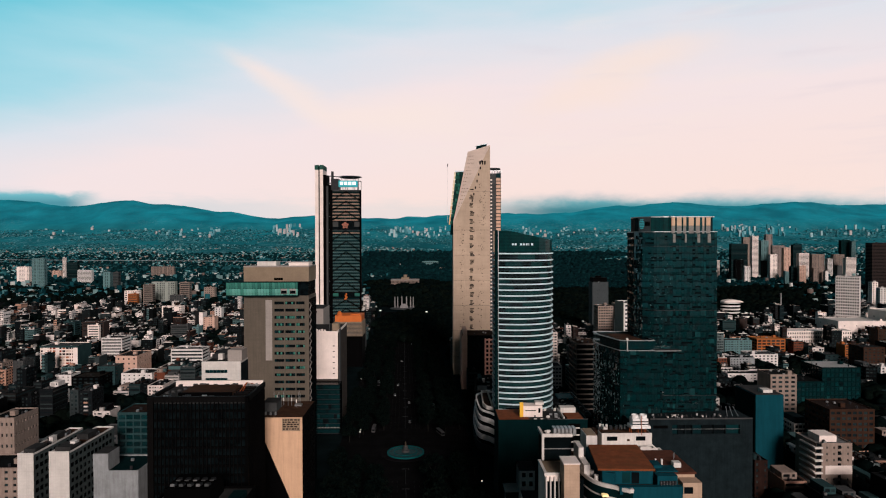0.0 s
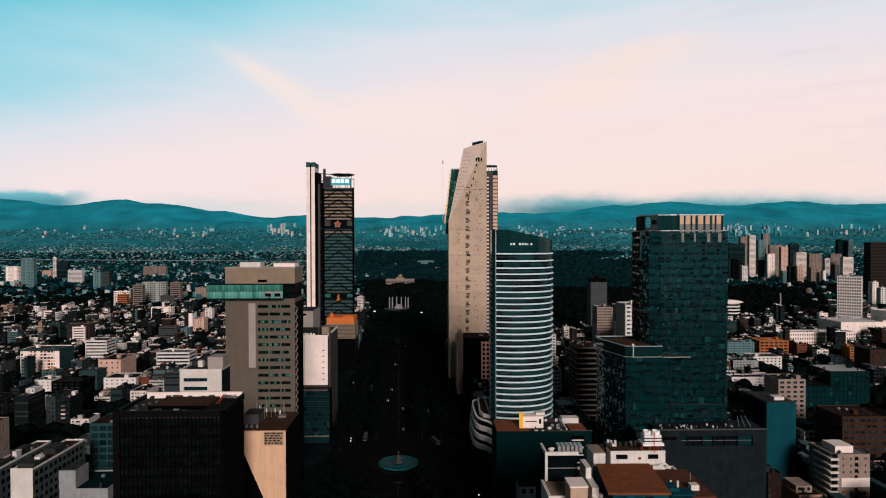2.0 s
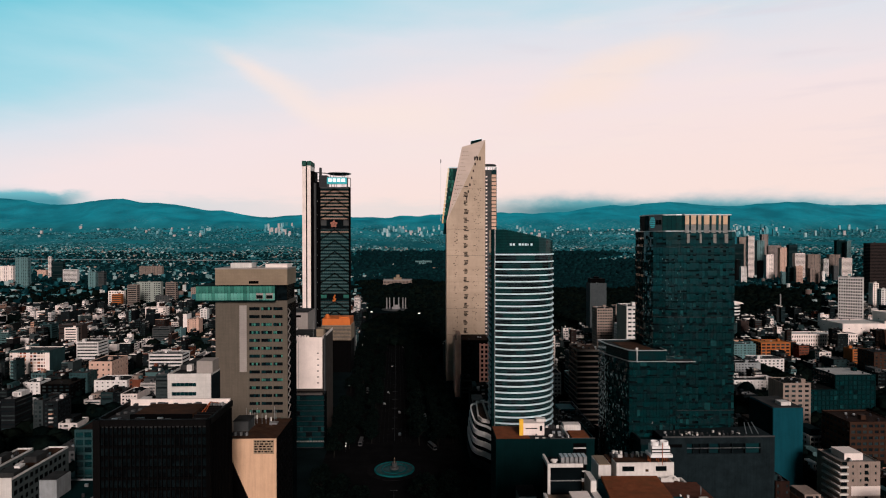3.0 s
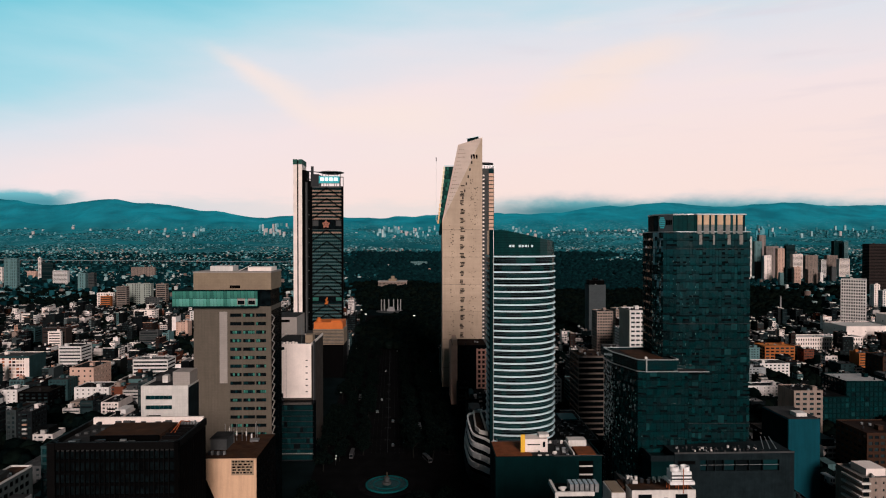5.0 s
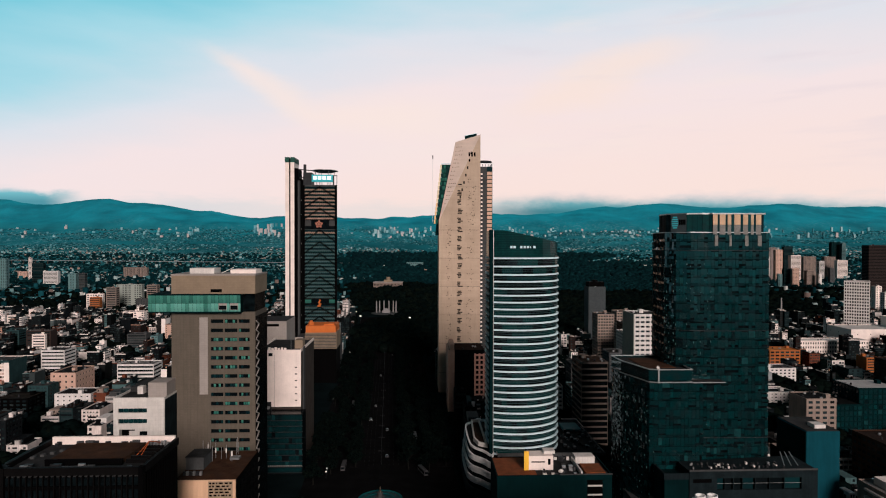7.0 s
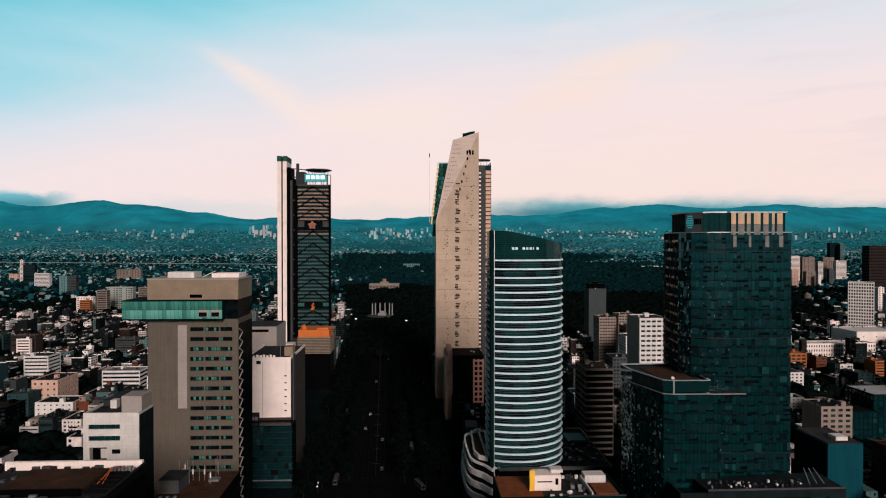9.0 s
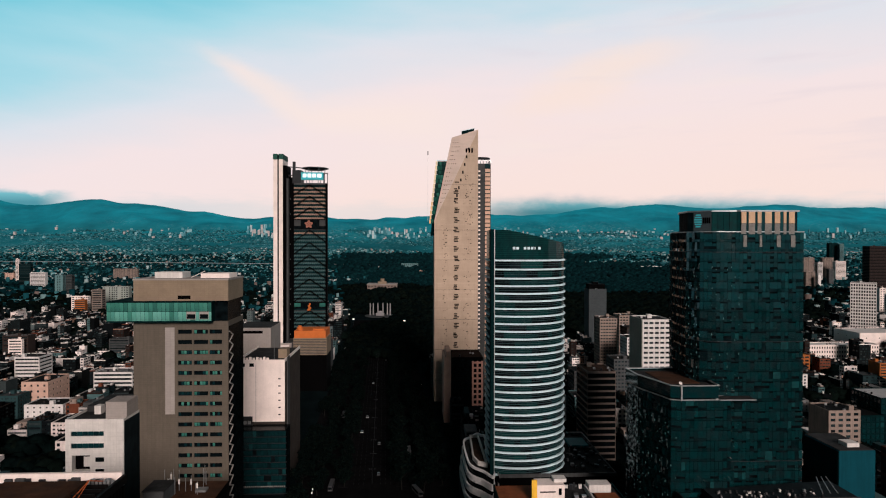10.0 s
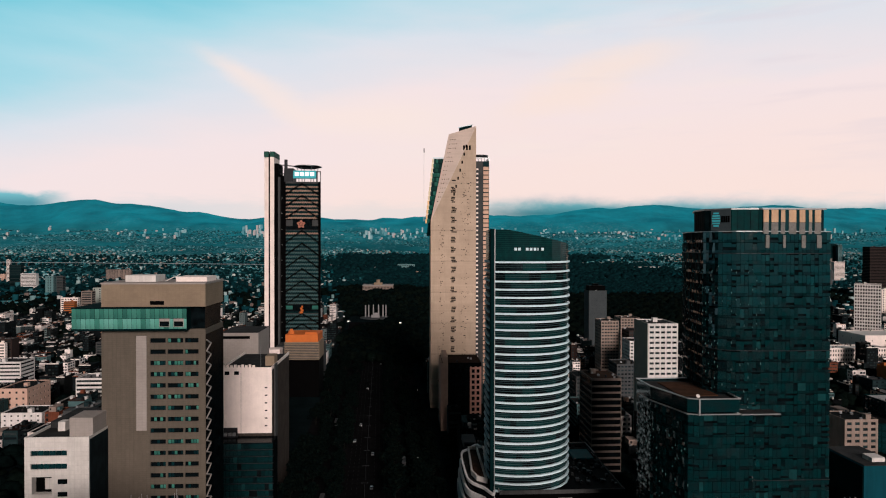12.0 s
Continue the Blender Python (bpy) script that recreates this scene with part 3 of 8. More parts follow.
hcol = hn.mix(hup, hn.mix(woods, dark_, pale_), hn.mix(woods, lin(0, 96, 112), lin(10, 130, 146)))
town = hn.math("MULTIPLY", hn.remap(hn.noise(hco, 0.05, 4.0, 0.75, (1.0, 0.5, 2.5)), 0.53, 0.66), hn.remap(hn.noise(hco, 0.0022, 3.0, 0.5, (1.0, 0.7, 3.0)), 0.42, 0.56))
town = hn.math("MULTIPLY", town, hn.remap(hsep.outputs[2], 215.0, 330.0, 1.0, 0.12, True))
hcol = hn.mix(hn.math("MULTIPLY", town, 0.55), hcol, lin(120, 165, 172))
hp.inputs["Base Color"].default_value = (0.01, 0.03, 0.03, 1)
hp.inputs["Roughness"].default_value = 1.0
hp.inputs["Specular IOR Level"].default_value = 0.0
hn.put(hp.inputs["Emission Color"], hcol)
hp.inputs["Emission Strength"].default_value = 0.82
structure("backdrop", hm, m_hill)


# ---------------------------------------------------------------- the fountain in the roundabout
def circle(cx, cy, r, n=40):
    return [(cx + r * math.cos(2 * math.pi * k / n), cy + r * math.sin(2 * math.pi * k / n)) for k in range(n)]


structure("roundabout", Form().ring(circle(FX, FY, 17), circle(FX, FY, 12.6), 0.06, 0.26), M_PAVE)
M_RIM = surf("teal_stone_rim", (0.004, 0.085, 0.09), 0.8, vary=0.3, size=2, spec=0.03)
fo = thing("fountain", FX, FY, "round stone fountain with teal water in the roundabout", "fountain")
part("rim", Form().ring(circle(FX, FY, 12.5), circle(FX, FY, 11.6), 0, 1.1), M_RIM, fo)
part("water", Form().prism(circle(FX, FY, 11.5), 0.3, 0.85), M_WATER, fo, "still teal water")
part("inner_rim", Form().ring(circle(FX, FY, 8.0), circle(FX, FY, 7.5), 0.2, 1.15), M_RIM, fo)
part("plinth", Form().prism(circle(FX, FY, 2.6, 16), 0.3, 2.2).prism(circle(FX, FY, 1.5, 12), 2.2, 5.0), M_STONE, fo)
for k in range(12):
    a = 2 * math.pi * k / 12
    part("jet_nozzle", Form().tube((FX + 9.6 * math.cos(a), FY + 9.6 * math.sin(a), 0.5), (FX + 9.6 * math.cos(a), FY + 9.6 * math.sin(a), 1.3), 0.16, 6), M_BRONZE, fo)
st = Form()
for z0_, z1_, r0, r1 in ((5.0, 5.9, 0.75, 0.5), (5.9, 7.0, 0.42, 0.5), (7.0, 7.6, 0.5, 0.25), (7.6, 8.1, 0.25, 0.12)):
    st.tube((FX, FY, z0_), (FX, FY, z1_), r0, 10, r1)
tagged(part("statue", st, M_BRONZE), "small dark bronze figure on the fountain plinth", "statue")


M_BRICKRED = surf("rust_red_paint", (0.30, 0.07, 0.02), 0.7, vary=0.3, size=2)

# ---------------------------------------------------------------- dark tower with vertical fins
t = thing("office_tower", -94, 258, "black office tower with close vertical fins and cluttered roof", "tower")
X0, X1, Y0, Y1, ZT = -114.0, -74.2, 245.5, 271.0, 81.0
part("core", Form().box(X0 + 0.5, X1 - 0.5, Y0 + 0.5, Y1 - 0.5, 0, ZT - 3.0), M_BLACKGLASS, t)
part("corner_pier", Form().box(X0 - 0.2, X0 + 2.2, Y0 - 0.4, Y0 + 2.4, 0, ZT), M_FIN, t, "brown corner pier")
part("corner_pier", Form().box(X1 - 1.2, X1 + 0.1, Y0 - 0.3, Y0 + 1.5, 0, ZT), M_BLACK, t)
n = 24
for k in range(1, n):
    x = X0 + 2.0 + (X1 - X0 - 3.2) * k / n
    part("fin", Form().box(x - 0.1, x + 0.1, Y0 - 0.25, Y0 + 0.6, 0, ZT - 2.4), M_FIN, t)
for k in range(1, 16):
    y = Y0 + (Y1 - Y0) * k / 16
    part("fin", Form().box(X1 - 0.6, X1 + 0.12, y - 0.14, y + 0.14, 0, ZT - 2.4), M_BLACK, t)
for k in range(1, 21):
    z = ZT - 2.6 - k * 3.7
    part("spandrel", Form().box(X0 + 2.3, X1 - 1.3, Y0 + 0.1, Y0 + 0.48, z, z + 1.0), M_BLACK, t)
pa = Form()
pa.box(X0, X1, Y0 - 0.1, Y0 + 0.9, ZT - 2.2, ZT).box(X0, X0 + 0.9, Y0 + 0.9, Y1, ZT - 2.2, ZT).box(X1 - 0.9, X1, Y0 + 1.5, Y1, ZT - 2.2, ZT)
part("parapet", pa, M_FIN, t)
part("rear_parapet", Form().box(X0 + 0.9, X1 - 0.9, Y1 - 0.9, Y1, ZT - 2.2, ZT + 0.8), M_CREAM, t, "pale rear parapet in sunlight")
part("roof", Form().box(X0 + 0.9, X1 - 0.9, Y0 + 0.9, Y1 - 0.9, ZT - 3.0, ZT - 1.6), M_GREYROOF, t)
part("roof_deck", Form().box(-104, -83, 252, 267.5, ZT - 1.6, ZT - 0.3), M_BROWNROOF, t, "brown roof deck")
part("roof_edge", Form().box(-104.4, -82.6, 251.4, 252, ZT - 1.6, ZT + 0.2), M_BLACK, t)
cr = Form()
for a, b in (((-82, 258, ZT - 1.6), (-79.5, 262, ZT + 1.8)), ((-79.5, 262, ZT + 1.8), (-77.5, 265, ZT + 0.5)), ((-82, 260, ZT - 1.6), (-80, 263, ZT + 1.6)), ((-80.5, 258, ZT - 1.6), (-79.5, 262, ZT + 1.8))):
    cr.tube(a, b, 0.13, 6)
part("davit", cr, M_BRICKRED, t, "orange roof davit")
for k in range(7):
    part("roof_unit", Form().box(-82 + k * 1.0 - 0.3, -82 + k * 1.0 + 0.35, 266.5, 267.6, ZT - 1.6, ZT - 0.2 + 0.5 * (k % 2)), M_STEEL, t)
for k in range(4):
    part("roof_unit", Form().box(-112 + k * 1.7, -110.8 + k * 1.7, 257 + k * 2, 258.2 + k * 2, ZT - 1.6, ZT - 0.9), M_GREYCONC, t)
rng = random.Random(6)
for k in range(26):
    x, y, q_ = rng.uniform(-112, -77), rng.choice((rng.uniform(247.5, 250.5), rng.uniform(268, 269.6))), rng.uniform(0.4, 1.6)
    part("roof_unit", Form().box(x, x + q_ * 1.6, y, y + q_ * 0.6, ZT - 1.6, ZT - 1.0 + q_ * 0.5), rng.choice((M_GREYCONC, M_STEEL, M_DARKSTEEL, M_DARKSTEEL)), t)
for k in range(5):
    part("roof_beam", Form().box(-82.4, -81.9 + 5.5, 253 + k * 3, 253.4 + k * 3, ZT - 1.6, ZT - 0.5), M_FIN, t)
part("skylight", Form().box(-99, -90, 248, 249.6, ZT - 1.6, ZT - 1.0), M_STEEL, t)

# lower wing behind the dark tower, unseen, added to throw shade on the gable
t = thing("office_wing", -98, 281, "dark lower wing joined to the back of the tower", "building")
part("wall", Form().box(-112, -84.5, 271.4, 291, 0, 58), M_BLACK, t)
part("roof", Form().box(-111, -85.5, 272.4, 290, 58, 58.4), M_GREYROOF, t)

# low roof in front of the dark tower
t = thing("low_office_block", -84, 212, "low dark office block with rooftop machinery", "building")
X0, X1, Y0, Y1, ZT = -99.0, -67.0, 192.0, 231.0, 50.0
wf, gf = Form(), Form()
wf.wall(front(Y0), X0, X1, 0, ZT, spread(X0 + 1, X1 - 1, 9, 0.7), spread(2, ZT - 1, 12, 0.5), 0.3, gf)
wf.wall(rightside(X1), Y0, Y1, 0, ZT, spread(Y0 + 1, Y1 - 1, 10, 0.7), spread(2, ZT - 1, 12, 0.5), 0.3, gf)
wf.box(X0, X1 - 0.5, Y0 + 0.5, Y1, 0, ZT - 0.4).box(X0, X1, Y0 + 0.02, Y0 + 0.5, ZT, ZT + 0.9).box(X0, X0 + 0.5, Y0 + 0.5, Y1, ZT - 0.4, ZT + 0.9).box(X1 - 0.5, X1 - 0.02, Y0 + 0.5, Y1, ZT - 0.4, ZT + 0.9).box(X0 + 0.5, X1 - 0.5, Y1 - 0.5, Y1, ZT - 0.4, ZT + 0.9)
part("wall", wf, M_BLACK, t)
part("glazing", gf, M_BLACKGLASS, t, kind="stuff")
part("roof", Form().box(X0 + 0.5, X1 - 0.5, Y0 + 0.5, Y1 - 0.5, ZT - 0.4, ZT), M_GREYROOF, t)
part("plant_room", Form().box(-94, -78, 214, 228, ZT, ZT + 6.5), M_BLACK, t)
M_FANGUARD = surf("dull_steel", (0.05, 0.055, 0.055), 0.6, vary=0.3, size=1)
for k in range(5):
    for j in range(2):
        part("cooling_fan", Form().prism(circle(-92 + k * 3.0, 218 + j * 5, 1.0, 12), ZT + 6.5, ZT + 7.0), M_DARKSTEEL, t)
        part("fan_guard", Form().box(-92.8 + k * 3.0, -91.4 + k * 3.0, 216.4 + j * 5, 216.7 + j * 5, ZT + 6.5, ZT + 6.9 + 0.5 * ((k * 3 + j) % 3 == 0)), M_FANGUARD if (k + j) % 3 else M_STEEL, t)
part("pale_canopy", Form().box(-90, -73, 203, 207, ZT, ZT + 2.4), M_WHITE, t, "white roof shelter")
part("glass_canopy", Form().box(-73, -68.2, 209, 224, ZT, ZT + 2.0), M_DARKGREEN, t, "dark green glazed canopy")

# ---------------------------------------------------------------- peach gable
t = thing("peach_building", -73, 307, "building with a blank peach wall, small painted notice and rust-brown roof", "building")
X0, X1, Y0, Y1, ZT = -84.2, -62.6, 292.0, 323.0, 59.0
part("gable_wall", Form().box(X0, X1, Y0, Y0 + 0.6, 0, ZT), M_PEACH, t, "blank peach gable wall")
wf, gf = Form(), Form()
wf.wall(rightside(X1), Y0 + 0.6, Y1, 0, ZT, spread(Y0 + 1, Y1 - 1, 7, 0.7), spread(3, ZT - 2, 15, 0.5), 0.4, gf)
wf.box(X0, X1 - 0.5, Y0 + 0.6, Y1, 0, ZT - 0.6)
# Side walls coloured black for the shade on the right flank.
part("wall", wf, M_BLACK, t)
part("glazing", gf, M_BLACKGLASS, t, kind="stuff")
part("roof", Form().box(X0, X1, Y0 + 0.6, Y1, ZT - 0.6, ZT - 0.2), M_BROWNROOF, t)
# Added dark wedge standing in for the diagonal shade on the gable.
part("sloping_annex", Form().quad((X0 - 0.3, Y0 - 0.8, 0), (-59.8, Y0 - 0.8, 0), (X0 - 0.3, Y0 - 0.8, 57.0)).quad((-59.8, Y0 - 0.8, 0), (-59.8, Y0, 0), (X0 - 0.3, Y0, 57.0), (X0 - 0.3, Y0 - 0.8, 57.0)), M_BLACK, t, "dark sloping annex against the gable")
nb = part("notice_board", Form().box(-72.2, -63.6, Y0 - 0.06, Y0, 52.6, 58.6), surf("notice_paint", (0.30, 0.22, 0.15), 0.8, vary=0.3, size=2), t, "brown notice panel with unreadable dark lines")
rng = random.Random(4)
for r_ in range(5):
    x = -71.8
    while x < -64.6:
        w_ = rng.uniform(0.5, 1.5)
        part("text_bar", Form().box(x, min(x + w_, -63.9), Y0 - 0.09, Y0 - 0.06, 57.6 - r_ * 1.08, 58.2 - r_ * 1.08), M_BLACK, nb)
        x += w_ + rng.uniform(0.3, 0.7)
part("stair_house", Form().box(-84.0, -77.5, 303, 312, ZT - 0.2, ZT + 4.2), M_GREYCONC, t)
part("stair_house_roof", Form().box(-84.3, -77.2, 302.7, 312.3, ZT + 4.2, ZT + 4.5), M_GREYROOF, t)
part("hatch", Form().box(-71, -67.5, 313, 316, ZT - 0.2, ZT + 0.5), M_STEEL, t)
for k in range(16):
    x, y = rng.uniform(-84, -69), rng.uniform(311, 322)
    part("antenna", Form().tube((x, y, ZT - 0.2), (x, y, ZT + rng.uniform(3, 7)), 0.09, 5), M_STEEL, t)
    if k % 3 == 0:
        part("antenna_panel", Form().box(x - 0.25, x + 0.25, y - 0.2, y - 0.1, ZT + 2.0, ZT + 3.8), M_WHITE, t)
for k in range(6):
    part("roof_unit", Form().box(-83 + k * 1.2, -82.2 + k * 1.2, 297, 298, ZT - 0.2, ZT + 1.2), M_STEEL if k % 2 else M_DARKSTEEL, t)

# ---------------------------------------------------------------- tan slab with the green glass box
t = thing("hotel_tower", -90, 362, "tan stone tower with ribbon windows and a projecting green glass box", "tower")
X0, X1, Y0, Y1 = -108.3, -71.2, 351.0, 372.0
rows = [(107.0 - k * 4.12, 108.7 - k * 4.12) for k in range(26)][::-1]
cols = [(-91.0, -85.5), (-84.8, -79.2), (-78.6, -73.7)]
wf = Form().wall(front(Y0), X0, X1, 0, 112, cols, rows, 0.5)
wf.quad((X1, Y0, 0), (X1, Y1, 0), (X1, Y1, 112), (X1, Y0, 112)).quad((X0, Y1, 0), (X0, Y0, 0), (X0, Y0, 112), (X0, Y1, 112)).quad((X1, Y1, 0), (X0, Y1, 0), (X0, Y1, 112), (X1, Y1, 112)).quad((X0, Y0, 112), (X1, Y0, 112), (X1, Y1, 112), (X0, Y1, 112))
part("wall", wf, M_TAN, t)
rng = random.Random(8)
for za, zb in rows:
    for xa, xb in cols:
        wnd = pane("window", t, M_BLACKGLASS, xa, xb, Y0 + 0.55, za, zb)
        for k in range(5):
            s = xa + (xb - xa) * k / 5
            if rng.random() < (0.65 if 80 < za < 100 else 0.4):
                pane("pane", t, M_GREEN if rng.random() < 0.6 else M_GLASS, s + 0.08, s + (xb - xa) / 5 - 0.08, Y0 + 0.5, za + 0.1, zb - 0.25)
part("pale_panel", Form().box(-95.9, -92.2, Y0 - 0.25, Y0, 75, 109.6), M_TANLIGHT, t, "pale vertical stone panel")
part("upper_block", Form().box(X0, X1, Y0, Y1, 120.2, 128.4), M_TANTOP, t, "warm stone top storeys")
part("upper_opening", Form().box(-91.0, -86.0, Y0 - 0.05, Y0 + 0.4, 120.9, 122.3), M_BLACK, t)
part("coping", Form().box(X0 - 0.2, X1 + 0.2, Y0 - 0.2, Y1 + 0.2, 128.4, 129.0), M_TANLIGHT, t)
part("recess", Form().box(X0 + 1, X1 - 0.6, Y0 + 1.5, Y1 - 1, 112, 120.2), M_BLACKGLASS, t)
gb = part("glass_box", Form().box(-117.4, -76.8, 347.8, 368, 112.0, 112.5).box(-117.4, -76.8, 347.8, 368, 119.8, 120.15).box(-117.2, -77.0, 348.3, 367.8, 112.5, 119.8), M_DARKGREEN, t, "projecting green glass box")
for k in range(25):
    x = -117.3 + 40.4 * k / 25
    pane("glass_panel", gb, M_GREEN, x + 0.06, x + 1.56, 348.15, 116.3, 119.75)
    pane("glass_panel", gb, M_GREEN2 if k % 5 else M_GREEN, x + 0.06, x + 1.56, 348.15, 112.55, 116.15)
for k in range(6):
    y = 348.4 + 19.2 * k / 6
    pane("glass_panel", gb, M_GREEN, y + 0.06, y + 3.1, -117.3, 112.55, 119.75, "x")
for xa in (-86.5, -81.5):
    pane("opening", gb, M_TANLIGHT, xa, xa + 3.6, 348.02, 113.2, 116.2)
    pane("opening_glass", gb, M_BLACKGLASS, xa + 0.2, xa + 3.4, 347.95, 113.4, 115.2)
part("roof_box", Form().box(-102, -91, 356, 365, 129.0, 131.4), M_WHITE, t, "white rooftop plant room")
part("roof_box", Form().box(-84, -72.5, 357, 368, 129.0, 130.8), M_CREAM, t, "cream rooftop plant room")
part("roof_arm", Form().tube((-89, 360, 129), (-84, 362, 131.6), 0.15, 6), M_WHITE, t)
zz = Form()
for k in range(27):
    z = 108 - k * 4.12
    zz.tube((X1 + 0.25, Y0 + 0.4, z), (X1 + 0.25, Y0 + 5.5, z - 2.06), 0.28, 5)
    zz.tube((X1 + 0.25, Y0 + 5.5, z - 2.06), (X1 + 0.25, Y0 + 0.4, z - 4.12), 0.28, 5)
part("zigzag_brace", zz, M_TANLIGHT, t, "pale zigzag bracing down the flank")
part("stair_flank", Form().box(X1 + 0.01, X1 + 0.14, Y0 + 0.3, Y1, 0, 110), M_BLACKGLASS, t)

# ---------------------------------------------------------------- white block beside it
t = thing("white_office_building", -117, 355, "white panelled office building with ribbon windows and a deep square opening", "building")
X0, X1, Y0, Y1, ZT = -127.6, -106.2, 338.0, 372.0, 77.0
wf, gf = Form(), Form()
rowsA = [(70.6, 72.4), (66.0, 67.9)]
wf.wall(front(Y0), X0, X1, 64.4, ZT, [(-125.6, -113.5)], rowsA[::-1], 0.5)
wf.wall(front(Y0), X0, X1, 56.5, 64.4, [(-125.2, -118.6)], [(57.4, 63.4)], 2.5)
wf.wall(front(Y0), X0, X1, 0, 56.5, spread(X0 + 1.5, X1 - 1.5, 4, 0.75), spread(2, 54, 11, 0.4), 0.5, gf)
wf.quad((X1, Y0, 0), (X1, Y1, 0), (X1, Y1, ZT), (X1, Y0, ZT)).quad((X0, Y1, 0), (X0, Y0, 0), (X0, Y0, ZT), (X0, Y1, ZT)).quad((X1, Y1, 0), (X0, Y1, 0), (X0, Y1, ZT), (X1, Y1, ZT))
part("wall", wf, M_WHITEPANEL, t)
for za, zb in rowsA:
    for k in range(6):
        s = -125.6 + 12.1 * k / 6
        pane("window", t, M_GLASS, s + 0.06, s + 1.95, Y0 + 0.55, za, zb)
pane("deep_opening", t, M_BLACK, -125.2, -118.6, Y0 + 2.5, 57.4, 63.4)
pane("opening_lining", t, M_WHITEPANEL, -122.0, -119.0, Y0 + 2.2, 58.4, 62.2)
pane("window", t, M_BLACKGLASS, -116.6, -113.4, Y0 + 0.0, 60.9, 62.6, thick=0.1)
pane("window", t, M_BLACKGLASS, -116.6, -113.4, Y0 + 0.0, 56.6, 58.2, thick=0.1)
part("glazing", gf, M_GLASSI, t, kind="stuff")
# Dark sheet on the right wall, painted to stand for its shade.
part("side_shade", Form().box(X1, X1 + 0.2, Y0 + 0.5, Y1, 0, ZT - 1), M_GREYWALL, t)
part("roof", Form().box(X0 + 0.4, X1 - 0.4, Y0 + 0.4, Y1 - 0.4, ZT - 1.4, ZT - 0.9), M_GREYROOF, t)
pf = Form().box(X0, X1, Y0 + 0.02, Y0 + 0.4, ZT, ZT + 0.02).box(X0, X0 + 0.4, Y0 + 0.4, Y1, ZT - 1.4, ZT)
part("parapet", pf, M_WHITEPANEL, t)
part("stair_tower", Form().box(-114.5, -106.6, 341.5, 351, ZT - 0.9, 82.6), M_TANLIGHT, t, "stone-clad stair tower")
part("lift_box", Form().box(-122, -119.5, 348, 351, ZT - 0.9, ZT + 2.4), M_WHITE, t)
part("side_roof", Form().box(-126.8, -114, 352, 371, ZT - 0.9, ZT + 1.4), M_GREYROOF, t)

# ---------------------------------------------------------------- cream box over a glazed base
t = thing("cream_building", -86, 487, "cream blank-walled building above a dark glazed office base", "building")
X0, X1, Y0, Y1 = -100.2, -72.6, 464.0, 512.0
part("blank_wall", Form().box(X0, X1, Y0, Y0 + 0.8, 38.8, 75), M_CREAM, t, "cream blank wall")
# Body coloured dark brown-grey for the dimmer, shaded right side.
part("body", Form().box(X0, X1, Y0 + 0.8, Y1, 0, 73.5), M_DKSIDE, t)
part("side_band", Form().box(X1 + 0.01, X1 + 0.6, Y0 + 6, Y0 + 12, 30, 75.5), M_GREYCONC, t)
part("roof", Form().box(X0 + 0.5, X1 - 0.5, Y0 + 0.8, Y1 - 0.5, 73.5, 74.0), M_GREYROOF, t)
part("parapet", Form().box(X1 - 0.5, X1, Y0 + 0.8, Y1, 73.5, 75.2).box(X0, X0 + 0.5, Y0 + 0.8, Y1, 73.5, 75.2), M_CREAM, t)
for k in range(9):
    part("parapet_arch", Form().box(X0 + 1 + k * 2.0, X0 + 2.4 + k * 2.0, Y0 + 0.1, Y0 + 0.6, 75, 76.2 + 0.4 * (k % 2)), M_CREAM, t)
part("stair_house", Form().box(-78.5, -73.4, 474, 482, 74, 79.5), M_TANTOP, t, "tan stair house")
part("antenna", Form().tube((-80, 470, 74), (-80, 470, 86), 0.12, 5), M_STEEL, t)
for k in range(6):
    pane("vent_window", t, M_BLACKGLASS, -76.4, -75.0, Y0 - 0.02, 42.5 + k * 4.2, 43.2 + k * 4.2)
for k in range(2):
    pane("window", t, M_BLACKGLASS, -98.2 + k * 5.2, -95.6 + k * 5.2, Y0 - 0.02, 71.0, 73.0)
part("panel_edge", Form().box(-89.4, -89.2, Y0 - 0.12, Y0, 38.8, 72), M_TANLIGHT, t)
part("plant_alcove", Form().box(-99.5, -90.5, Y0 - 3, Y0, 37.4, 38.0).box(-98.6, -91.2, Y0 - 0.3, Y0, 38.2, 42.0), M_DARKSTEEL, t)
for k in range(3):
    part("air_unit", Form().box(-98 + k * 2.3, -96.4 + k * 2.3, Y0 - 2.4, Y0 - 1.2, 38.0, 39.6), M_STEEL, t)
gl = part("glazed_base", Form().box(-98.5, -69.5, 452.5, Y0 - 0.02, 0, 37.2), M_BLACKGLASS, t, "dark glazed office base")
rng = random.Random(11)
for k in range(10):
    z = 1.2 + k * 3.6
    part("slab_edge", Form().box(-98.7, -69.3, 452.2, 453, z - 0.35, z), M_DARKSTEEL, gl)
    for j in range(14):
        s = -98.4 + 28.8 * j / 14
        if rng.random() < 0.97:
            pane("glass_panel", gl, M_CURTAIN, s + 0.06, s + 2.0, 452.42, z + 0.1, z + 3.1)
for k in range(26):
    part("lit_lintel", Form().box(-98 + k * 1.1, -97.4 + k * 1.1, 452.1, 452.3, 5.1, 5.7), M_TANLIGHT, gl)

# flat-topped tan block behind
t = thing("tan_block", -104, 535, "tan rendered block with a long dark roof vent", "building")
part("wall", Form().box(-117.4, -93.6, 520, 550, 0, 86), M_TANLIGHT, t)
part("roof", Form().box(-117, -94, 520.4, 549.6, 86, 86.4), M_GREYROOF, t)
pane("vent", t, M_BLACK, -117, -99, 519.98, 82.2, 84.0)
